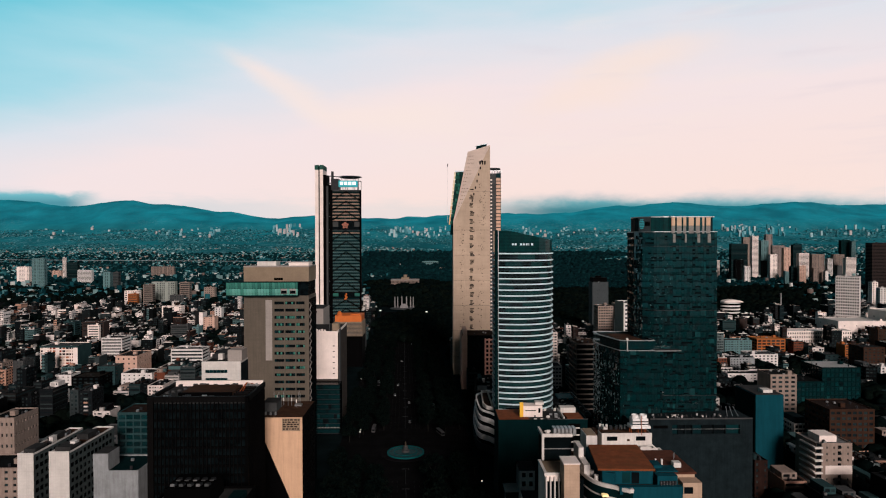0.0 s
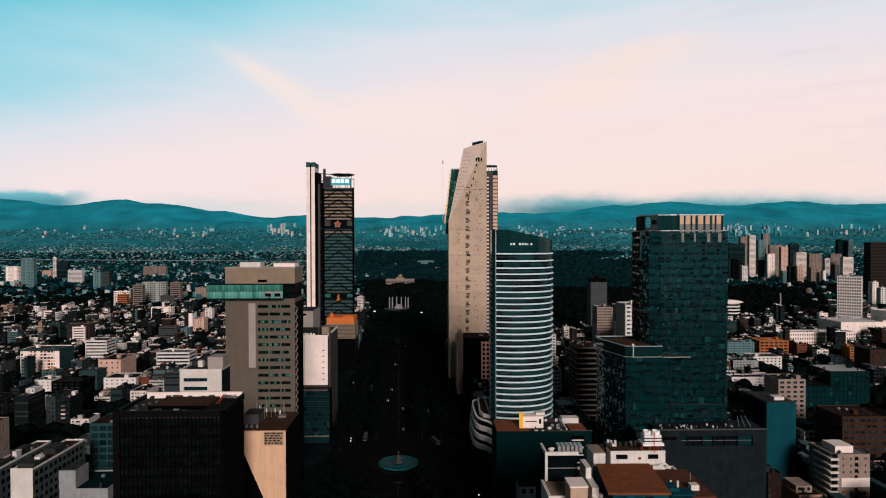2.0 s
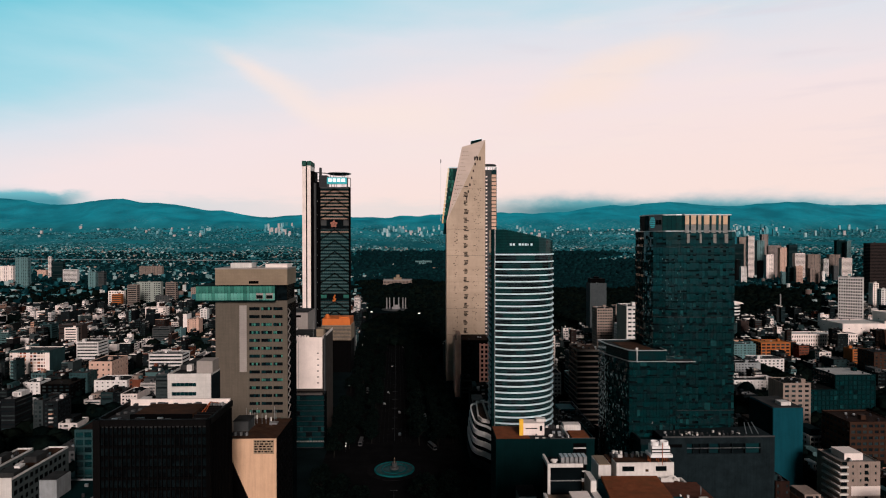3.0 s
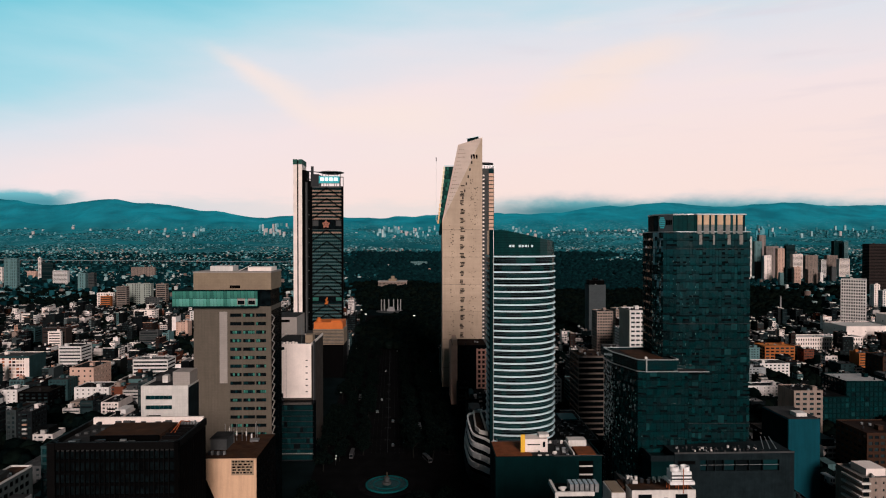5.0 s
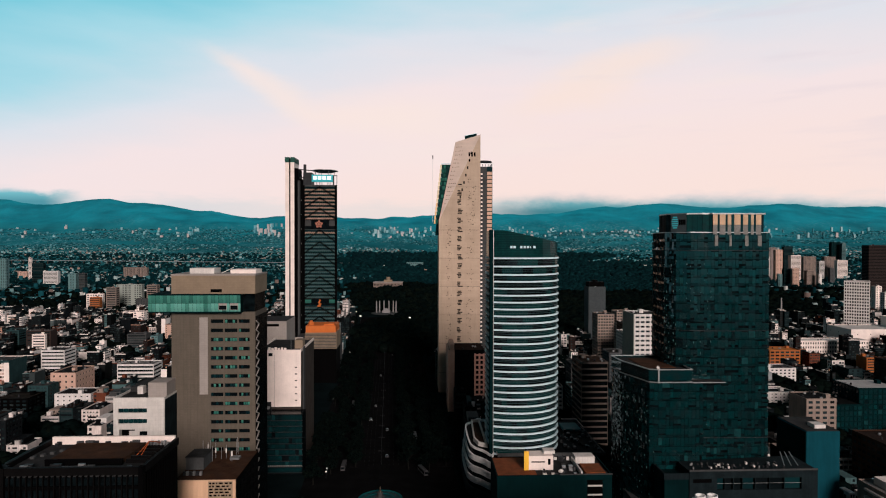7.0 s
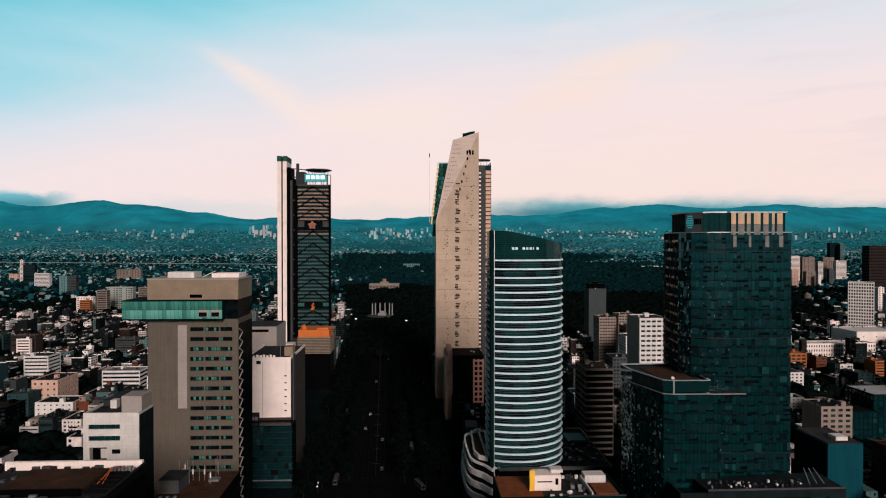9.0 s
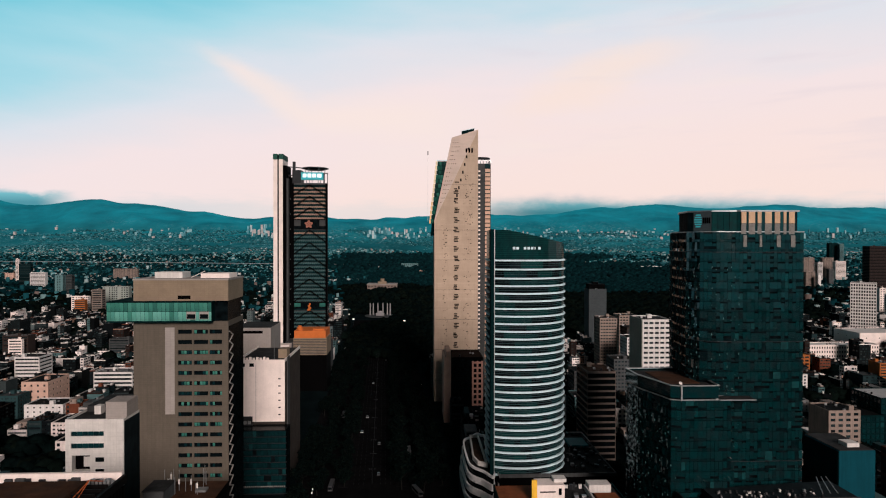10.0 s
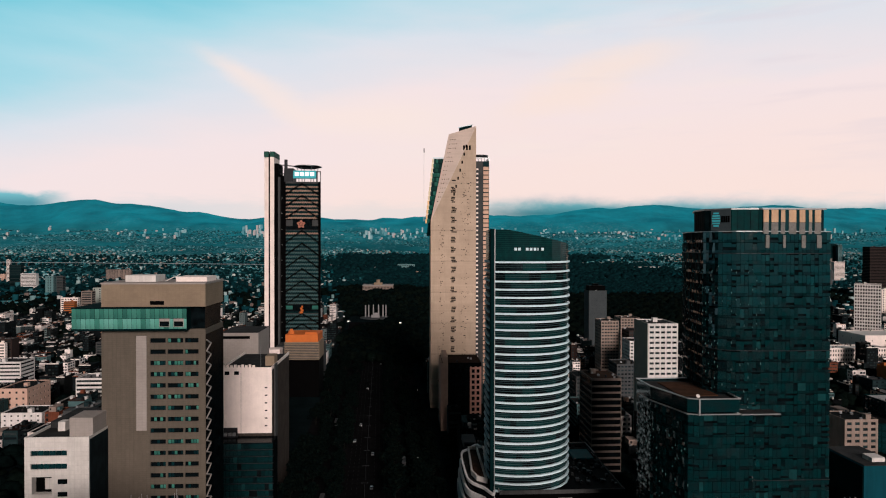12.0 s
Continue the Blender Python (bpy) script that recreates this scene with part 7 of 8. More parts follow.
# rounded white building at the edge of the park
BUILT.append((532, 572, 1114, 1136))
t = thing("rounded_building", 552, 1120, "rounded white building with curved roof and dark window bands", "building")
for k in range(5):
    rr_ = 18.2
    arc_ = [(552 + rr_ * math.cos(q), 1132 + 14 * math.sin(q)) for q in (math.pi + math.pi * i / 16 for i in range(17))]
    part("floor_band", Form().prism(arc_, 3.0 + k * 6.0, 5.6 + k * 6.0), M_OFFWHITE, t)
    part("window_band", Form().prism([(552 + (x - 552) * 0.95, 1132 + (y - 1132) * 0.95) for x, y in arc_], k * 6.0 - 0.4, 3.0 + k * 6.0), M_BLACKGLASS, t)
roof_ = Form()
for i in range(10):
    a0_, a1_ = math.pi * i / 10, math.pi * (i + 1) / 10
    roof_.quad((552 - 18 * math.cos(a0_), 1117, 29.6 + 4.5 * math.sin(a0_)), (552 - 18 * math.cos(a1_), 1117, 29.6 + 4.5 * math.sin(a1_)), (552 - 18 * math.cos(a1_), 1134, 29.6 + 4.5 * math.sin(a1_)), (552 - 18 * math.cos(a0_), 1134, 29.6 + 4.5 * math.sin(a0_)))
    roof_.quad((552 - 18 * math.cos(a0_), 1117, 29.6), (552 - 18 * math.cos(a1_), 1117, 29.6), (552 - 18 * math.cos(a1_), 1117, 29.6 + 4.5 * math.sin(a1_)), (552 - 18 * math.cos(a0_), 1117, 29.6 + 4.5 * math.sin(a0_)))
part("curved_roof", roof_, M_CREAM, t, "white curved roof shell")

# obelisk in the park
t = thing("obelisk", 722, 1262, "slim white obelisk above the trees of the park", "monument")
part("shaft", Form().tube((722, 1262, 0), (722, 1262, 34), 1.9, 4, 1.2), M_MARBLE, t)
part("base", Form().box(700, 745, 1254, 1275, 0, 3.5).box(712, 732, 1256, 1270, 3.5, 6.0), M_MARBLE, t)

# towers beyond the park
EAST_A = [(1091, 1152, 2230, 18, 132, M_DARKGREEN), (1053, 1084, 2122, 16, 77, M_BLACK), (1191, 1228, 2339, 16, 157, M_BEIGE), (1183, 1206, 2258, 16, 161, M_CREAM), (1044, 1063, 2040, 13, 57, M_OFFWHITE), (1246, 1274, 2312, 16, 144, M_PALETEAL),
          (1309, 1334, 2394, 16, 168, M_MAUVE), (1175, 1200, 2122, 16, 95, M_CREAM), (1170, 1187, 2162, 13, 72, M_DKBROWN), (1270, 1295, 2203, 16, 118, M_PINK), (1448, 1484, 2448, 16, 128, M_DARKGREEN), (1342, 1379, 2230, 18, 97, M_CREAM),
          (1441, 1489, 2312, 18, 91, M_TANWALL), (1133, 1146, 1958, 10, 44, M_PALETEAL), (1201, 1224, 2040, 13, 57, M_DARKGREEN), (1213, 1235, 2013, 13, 60, M_PINK)]
EAST_B = [(1274, 1322, 2285, 13, 125, M_MAUVE), (1736, 1774, 2584, 18, 142, M_DARKGREEN), (1762, 1779, 2557, 13, 139, M_PALETEAL), (1596, 1640, 2421, 18, 88, M_TANWALL), (1590, 1630, 2339, 18, 77, M_CREAM), (1502, 1521, 2312, 16, 74, M_OFFWHITE),
          (1260, 1291, 2013, 16, 53, M_TANWALL), (1282, 1292, 1986, 13, 43, M_OFFWHITE), (898, 910, 1240, 12, 58, M_CREAM), (885, 898, 1200, 12, 49, M_OFFWHITE), (1043, 1054, 2244, 13, 71, M_CREAM), (1413, 1429, 2122, 13, 56, M_GREY)]
WEST_A = [(-1403, -1362, 2077, 14, 60, M_CREAM), (-1251, -1213, 1922, 14, 92, M_PALETEAL), (-1379, -1369, 2292, 8, 85, M_CREAM), (-1270, -1233, 2134, 14, 73, M_DARKGREEN), (-1200, -1154, 2077, 14, 48, M_OFFWHITE), (-1485, -1452, 2399, 14, 31, M_PINK),
          (-972, -951, 1810, 14, 54, M_PALETEAL), (-943, -927, 1810, 14, 54, M_GREYCONC), (-1137, -1047, 2476, 14, 43, M_TANWALL), (-691, -658, 1375, 10, 34, M_CREAM), (-666, -646, 1340, 10, 30, M_TERRA), (-633, -613, 1340, 14, 50, M_TANWALL),
          (-648, -595, 1413, 14, 51, M_PALEGREEN), (-584, -562, 1413, 14, 50, M_TANWALL), (-554, -529, 1481, 14, 33, M_BEIGE), (-1417, -1411, 1996, 14, 46, M_BRICK), (-1364, -1358, 1922, 14, 20, M_PINK)]
WEST_B = [(-585, -554, 1363, 14, 25, M_GREYCONC), (-494, -459, 1117, 16, 26, M_CREAM), (-357, -340, 952, 16, 26, M_PINK), (-347, -338, 882, 16, 21, M_PALETEAL), (-384, -359, 897, 16, 21, M_GREYCONC), (-393, -381, 1101, 12, 25, M_OFFWHITE),
          (-602, -584, 857, 14, 16, M_OFFWHITE), (-591, -575, 882, 14, 25, M_TANWALL), (-530, -514, 882, 16, 29, M_TEALGREY), (-544, -538, 882, 14, 23, M_BEIGE), (-492, -462, 862, 14, 31, M_DKBROWN), (-479, -463, 852, 4, 28, M_CREAM),
          (-672, -634, 1101, 12, 22, M_CREAM), (-335, -318, 613, 16, 19, M_TEALGREY), (-338, -323, 538, 8, 13, M_OFFWHITE), (-435, -429, 613, 16, 23, M_BEIGE), (-415, -405, 608, 16, 26, M_GREYCONC)]
EAST_C = [(363, 397, 757, 16, 19, M_PALETEAL), (325, 352, 665, 14, 15, M_PALEGREY), (295, 339, 608, 14, 10, M_OFFWHITE), (488, 503, 718, 16, 19, M_TERRA), (570, 586, 776, 16, 29, M_BRICK), (461, 473, 623, 14, 13, M_OFFWHITE),
          (474, 486, 941, 12, 22, M_DKBROWN), (445, 465, 935, 12, 20, M_TEALGREY)]
KINDS_FAR = {M_DARKGREEN: "dark green glazed tower with flat roof", M_BLACK: "black glazed block with flat roof", M_BEIGE: "beige apartment tower in sunlight with flat roof", M_PINK: "pink rendered tower in sunlight", M_OFFWHITE: "white apartment block with flat roof", M_PALETEAL: "pale teal office block with flat roof",
             M_MAUVE: "grey-brown office tower with flat roof", M_DKBROWN: "dark brown block with flat roof", M_TANWALL: "tan rendered apartment block with flat roof", M_CREAM: "cream rendered block with flat roof", M_GREY: "grey rendered block with flat roof", M_GREYCONC: "grey concrete block with flat roof", M_TERRA: "orange-red rendered block with flat roof",
             M_PALEGREEN: "grey-green block with flat roof", M_BRICK: "brown brick block with flat roof", M_TEALGREY: "dark teal-grey block with flat roof", M_PALEGREY: "pale grey block with deep balconies"}
for rows_ in (EAST_A, EAST_B, WEST_A, WEST_B, EAST_C):
    for xa, xb, ya, dp, h, mm in rows_:
        far_ = ya > 1000
        rg = random.Random(xa * 3 + ya)
        wide = 5.5 if far_ else 3.6
        if rg.random() < 0.3:
            block("distant_tower" if far_ else "apartment_block", KINDS_FAR[mm], xa, xb, ya, ya + dp, h, mm, rows=max(3, round(h / (4.5 if far_ else 3.3))), bands=rg.uniform(0.4, 1.5), share=(1, rg.uniform(0.4, 0.55)), extras=4, group="distant towers" if far_ else "", category="tower" if far_ else "building", sides=rg.choice(("", "lr")))
        else:
            block("distant_tower" if far_ else "apartment_block", KINDS_FAR[mm], xa, xb, ya, ya + dp, h, mm, cols=max(2, round((xb - xa) / wide)), rows=max(3, round(h / (4.5 if far_ else 3.3))), share=(rg.uniform(0.35, 0.6), rg.uniform(0.35, 0.52)), extras=4, group="distant towers" if far_ else "", category="tower" if far_ else "building", even=False, sides=rg.choice(("", "lr", "lr")))

# low buildings along the far edge of the park
for nm, lb, xa, xb, ya, h, mm in (("orange_hall", "low far hall with an orange roof", -339, -291, 2860, 9, M_ORANGEROOF), ("white_hall", "long low white hall beyond the woods", -220, -139, 2860, 9, M_OFFWHITE), ("frame_building", "grey framed building beyond the woods", -56, 20, 2860, 24, M_PALETEAL), ("pink_hall", "small pink hall among dark trees", 24, 66, 2700, 13, M_PINK), ("white_pavilion", "long white pavilion at the edge of the woods", 1026, 1137, 2860, 12, M_OFFWHITE), ("white_pavilion", "small white pavilion at the edge of the woods", 915, 950, 2870, 10, M_OFFWHITE)):
    block(nm, lb, xa, xb, ya, ya + 22, h, mm, cols=8, rows=2, share=(0.5, 0.4), extras=2, sides="")

# ---------------------------------------------------------------- monument and castle in the park
t = thing("column_monument", -64, 1311, "semicircle of six tall white marble columns at the park gate", "monument")
for k in range(6):
    a = math.pi * (0.12 + 0.76 * k / 5)
    x, y = -64 - 21 * math.cos(a), 1304 + 12 * math.sin(a)
    part("column", Form().tube((x, y, 0), (x, y, 22), 1.5, 10, 1.1).tube((x, y, 22), (x, y, 25), 1.5, 8, 0.4), M_MARBLE, t)
part("plinth", Form().box(-72, -56, 1300, 1306, 0, 6).box(-68, -60, 1301, 1305, 6, 10), M_MARBLE, t)
part("terrace", Form().prism(circle(-64, 1306, 30, 24), 0, 1.2), M_STONE, t)
hz_ = ground_z(-78, 1640)
t = thing("castle", -75, 1612, "rose and cream hilltop castle with arcades and a central tower", "castle", z=0)
wf, gf = Form(), Form()
wf.wall(front(1600), -112, -40, hz_ - 8, hz_ + 14, spread(-111, -41, 20, 0.45), spread(hz_ - 4, hz_ + 13, 2, 0.5), 0.5, gf)
wf.box(-112, -40, 1601, 1650, hz_ - 8, hz_ + 13.6)
part("wall", wf, M_TANWALL, t)
part("arcade", gf, M_BLACKGLASS, t, kind="stuff")
part("terrace_wall", Form().box(-122, -28, 1592, 1599.5, hz_ - 16, hz_ - 3), M_GREYCONC, t)
part("tower", Form().box(-86, -66, 1610, 1630, hz_ + 13.6, hz_ + 20).prism(circle(-76, 1620, 5, 14), hz_ + 20, hz_ + 27), M_TANTOP, t)
part("roof", Form().box(-113, -39, 1599.5, 1651, hz_ + 13.6, hz_ + 14.4), M_TANLIGHT, t)

# elevated road across the far plain
t = thing("elevated_road", -700, 2950, "long thin elevated road crossing the far plain", "bridge", z=0)
er = Form()
dk = Form()
for k in range(60):
    x = -2300 + k * 54
    za, zb = (54 - 0.0085 * (x + 2300) + 0.0085 * 700, 54 - 0.0085 * (x + 54 + 2300) + 0.0085 * 700)
    dk.quad((x, 2950, za), (x + 54, 2950, zb), (x + 54, 2950, zb + 1.7), (x, 2950, za + 1.7)).quad((x, 2950, za + 1.7), (x + 54, 2950, zb + 1.7), (x + 54, 2959, zb + 1.7), (x, 2959, za + 1.7)).quad((x, 2959, za), (x + 54, 2959, zb), (x + 54, 2950, zb), (x, 2950, za))
    er.box(x, x + 2, 2953, 2956, 10, za)
part("deck", dk, M_PALEGREY, t)
part("piers", er, M_DKSIDE, t, kind="stuff")


# ---------------------------------------------------------------- trees
def crown_form(rg, r, h0, clumps, leaf, per):
    """A crown of many small leaf sprays in clumps, with gaps and an uneven outline."""
    f = Form()
    for _ in range(clumps):
        a, e = rg.uniform(0, 2 * math.pi), rg.uniform(-0.35, 1.0)
        rr = r * rg.uniform(0.45, 1.0)
        c = Vector((rr * math.cos(a) * math.cos(e * 1.2), rr * math.sin(a) * math.cos(e * 1.2), h0 + r * 0.8 * e))
        cr_ = r * rg.uniform(0.22, 0.42)
        for _ in range(per):
            d = Vector((rg.gauss(0, 1), rg.gauss(0, 1), rg.gauss(0, 0.8)))
            p = c + d.normalized() * cr_ * rg.uniform(0.5, 1.0)
            s = leaf * rg.uniform(0.6, 1.3)
            u_ = Vector((rg.uniform(-1, 1), rg.uniform(-1, 1), rg.uniform(-0.6, 0.6))).normalized()
            v_ = u_.cross(Vector((rg.uniform(-1, 1), rg.uniform(-1, 1), rg.uniform(0.2, 1)))).normalized()
            f.quad(p - u_ * s, p - v_ * s * 0.6, p + u_ * s, p + v_ * s * 0.6)
    return f


TREES = []
for k in range(5):
    rg = random.Random(100 + k)
    r = rg.uniform(4.2, 6.2)
    hgt = r * 1.9
    t = thing("tree", axis(140) - 17, 140 - k * 9, "dark green broad-leaved street tree", "tree", "trees along the avenue")
    tf = Form().tube((0, 0, 0), (0.2, 0.1, hgt * 0.55), 0.42, 7, 0.24)
    for j in range(5):
        a = 2 * math.pi * j / 5 + rg.uniform(-0.4, 0.4)
        tf.tube((0.2, 0.1, hgt * (0.38 + 0.03 * j)), (r * 0.6 * math.cos(a), r * 0.6 * math.sin(a), hgt * 0.8), 0.17, 5, 0.06)
    part("trunk", tf, M_BARK, t, local=True)
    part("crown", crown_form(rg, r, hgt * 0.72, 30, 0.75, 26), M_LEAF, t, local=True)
    TREES.append(t)
rg = random.Random(77)
placed = 0
for off in (-41.0, -31.0, -17.0, 17.0, 31.0, 41.0):
    y = 205.0 + rg.uniform(0, 6)
    while y < 900:
        if math.hypot(axis(y) + off - FX, y - FY) > 46 and not (36 < abs(off) and rg.random() < 0.3) and placed < 280:
            copy_thing(TREES[rg.randrange(5)], pose(axis(y) + off + rg.uniform(-1.2, 1.2), y, 0.0, 0, 0, rg.uniform(0, 360)) @ Matrix.Scale(rg.uniform(0.85, 1.25), 4))
            placed += 1
        y += rg.uniform(13, 17) * (1.0 if y < 600 else 1.7)


def clump_shape(seed, cuts=2):
    """A lumpy low crown for woods seen from afar: leaf plates scattered over an uneven dome."""
    r_ = np.random.RandomState(seed)
    bm = bmesh.new()
    bmesh.ops.create_icosphere(bm, subdivisions=cuts, radius=1.0)
    v = np.array([p.co[:] for p in bm.verts])
    f = np.array([[q.index for q in fc.verts] for fc in bm.faces])
    bm.free()
    lump = np.array([noise.noise(Vector(p) * 1.9 + Vector((seed * 3.1, 0, 0))) for p in v])
    fine = np.array([noise.noise(Vector(p) * 5.0 + Vector((0, seed * 1.7, 0))) for p in v])
    v = v * (1 + 0.42 * lump + 0.28 * fine)[:, None]
    v[:, 2] = np.where(v[:, 2] < -0.35, -0.35, v[:, 2]) * 0.85
    return v, f


CLUMPS = [clump_shape(s) for s in range(5)]
CLUMPS_FAR = [clump_shape(s, 1) for s in range(5)]


def woods(name, label, spots, leaf=None):
    """One mesh of many crowns: spots are x, y, z, radius."""
    vs, fs, o = [], [], 0
    r_ = np.random.RandomState(3)
    for x, y, z, r in spots:
        v, f = (CLUMPS_FAR if leaf else CLUMPS)[r_.randint(5)]
        a = r_.uniform(0, 6.28)
        c, s = math.cos(a), math.sin(a)
        q = np.stack([v[:, 0] * c - v[:, 1] * s, v[:, 0] * s + v[:, 1] * c, v[:, 2] * r_.uniform(0.8, 1.3)], 1) * r
        vs.append(q + (x, y, z + r * 0.6))
        fs.append(f + o)
        o += len(v)
    ob = fast_mesh(name, np.concatenate(vs), np.concatenate(fs), leaf or M_LEAF)
    return tagged(ob, label, "trees", kind="stuff")


def in_park(x, y):
    """The wooded park to the west."""
    if y < 860:
        return False
    a = x / y
    edge = 0.03 * math.sin(y / 170) + 0.02 * math.sin(y / 61)
    if y < 1240:
        return (-0.075 + edge < a < 0.10) or (0.16 + edge * 0.5 < a < 0.45 + edge and y > 960) or (0.45 < a < 0.62 + edge and y > 1130)
    if y < 1500:
        return -0.115 + edge < a < 0.60 + edge
    if y < 1950:
        return -0.12 + edge < a < 0.58 + edge * 2
    if y < 2400:
        return -0.12 + edge < a < 0.45 + edge
    return (y < 3000 and -0.12 + edge < a < 0.42 + edge) or (y < 3300 and -0.12 + edge < a < 0.30 + edge)


rg = random.Random(9)
spots = []
y = 862.0
while y < 3300:
    step = 10.5 if y < 1500 else (13 if y < 2500 else 20)
    x = -0.16 * y
    while x < 0.66 * y:
        xx, yy = x + rg.uniform(-0.4, 0.4) * step, y + rg.uniform(-0.4, 0.4) * step
        if in_park(xx, yy) and rg.random() < 0.9 and not (-120 < xx < -32 and 1590 < yy < 1655) and not (abs(xx + 64) < 34 and 1240 < yy < 1325) and not any(a - 3 < xx < b + 3 and c - 3 < yy < d + 3 for a, b, c, d in BUILT):
            spots.append((xx, yy, ground_z(xx, yy), step * rg.uniform(0.5, 0.8)))
        x += step
    y += step
woods("forest", "dense dark green woods of the park", [q for q in spots if q[1] < 1750])
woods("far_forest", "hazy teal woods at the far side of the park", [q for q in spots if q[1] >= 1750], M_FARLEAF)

# ---------------------------------------------------------------- the city's smaller buildings
TAKEN = BUILT + [(-130, -60, 185, 515), (-150, -78, 515, 830), (15, 80, 585, 705), (26, 112, 380, 480), (92, 176, 320, 392), (34, 100, 190, 380), (195, 222, 376, 410), (-116, -78, 690, 735)]
GENERIC = []
rg = random.Random(42)
lots = []
for by in range(0, 30):
    y0_ = 262 + by * 74
    for bx in range(-30, 31):
        x0_ = bx * 62 + (by % 3) * 9
        for ry in (0, 1):
            xx = x0_
            while xx < x0_ + 50:
                wd = rg.uniform(7, 15)
                dp = rg.uniform(12, 25)
                yy = y0_ + (0 if ry == 0 else 58 - dp) + rg.uniform(-1, 1)
                lots.append((xx, xx + wd - rg.uniform(0.0, 0.8), yy, yy + dp))
                xx += wd
tree_spots = []
near, mid = [], []
for x0_, x1_, y0_, y1_ in lots:
    cx, cy = (x0_ + x1_) / 2, (y0_ + y1_) / 2
    if cy > 1330 or abs(cx) > 0.80 * cy + 30 or abs(cx - axis(cy)) < 58 or in_park(cx, cy):
        continue
    if any(a < x1_ + 1.5 and x0_ < b + 1.5 and c < y1_ + 1.5 and y0_ < d + 1.5 for a, b, c, d in TAKEN):
        continue
    q = rg.random()
    if q < (0.30 if cx < 0 else 0.27) or (-345 < cx < -225 and 450 < cy < 560 and q < 0.8) or (280 < cx < 420 and 560 < cy < 680 and q < 0.6):
        tree_spots += [(cx + rg.uniform(-5, 5), cy + rg.uniform(-8, 8), 0, rg.uniform(4, 7)) for _ in range(6)]
        continue
    off = abs(cx - axis(cy))
    h = rg.uniform(5, 10) if q < 0.50 else (rg.uniform(9, 19) if q < 0.90 else rg.uniform(18, 32))
    if off < 130 and rg.random() < 0.5:
        h += rg.uniform(5, 16)
    if y0_ < 330:
        h = min(h, 20)
    if (-335 < cx < -125 and 300 < cy < 470) or (222 < cx < 430 and 380 < cy < 620):
        h = rg.uniform(4.0, 9.0)
    (near if cy < 640 else mid).append((x0_, x1_, y0_, y1_, h))
    if rg.random() < 0.55:
        tree_spots.append((cx + rg.uniform(-8, 8), y0_ - rg.uniform(4, 8), 0, rg.uniform(2.6, 5.2)))
near.sort(key=lambda b: math.hypot((b[0] + b[1]) / 2, b[2]))
mid += near[230:]
KINDS = [("apartment_block", "rendered apartment block with flat roof and water tanks"), ("town_house", "rendered town house with flat roof"), ("office_block", "mid-rise office block with ribbon windows")]
for x0_, x1_, y0_, y1_, h in near[:230]:
    kd = 1 if h < 12 else (2 if rg.random() < 0.25 else 0)
    nm, lb = KINDS[kd]
    side = "r" if x0_ < 0 else "l"
    cols = max(2, round((x1_ - x0_) / rg.uniform(2.6, 4.0)))
    top = rg.choice((None, M_OFFWHITE, M_GREYCONC, M_BEIGE, M_TEALGREY, M_CITY)) if rg.random() < 0.6 else None
    if kd == 2 or rg.random() < 0.2:
        block(nm, lb, x0_, x1_, y0_, y1_, h, M_CITY, cols=cols, bands=rg.uniform(0.3, 1.0), share=(1, rg.uniform(0.35, 0.6)), sides=side if rg.random() < 0.6 else "", extras=rg.choice((3, 4, 5, 6)), group="buildings of the near blocks", upper=top)
    else:
        block(nm, lb, x0_, x1_, y0_, y1_, h, M_CITY, cols=cols, share=(rg.uniform(0.4, 0.75), rg.uniform(0.4, 0.62)), sides=side if rg.random() < 0.6 else "", extras=rg.choice((3, 4, 5, 6)), group="buildings of the near blocks", even=False, balcony=rg.random() < 0.3, upper=top)

# blocks further off, joined: walls, roofs, windows
wf, rf, gf, xf = Form(), Form(), Form(), Form()


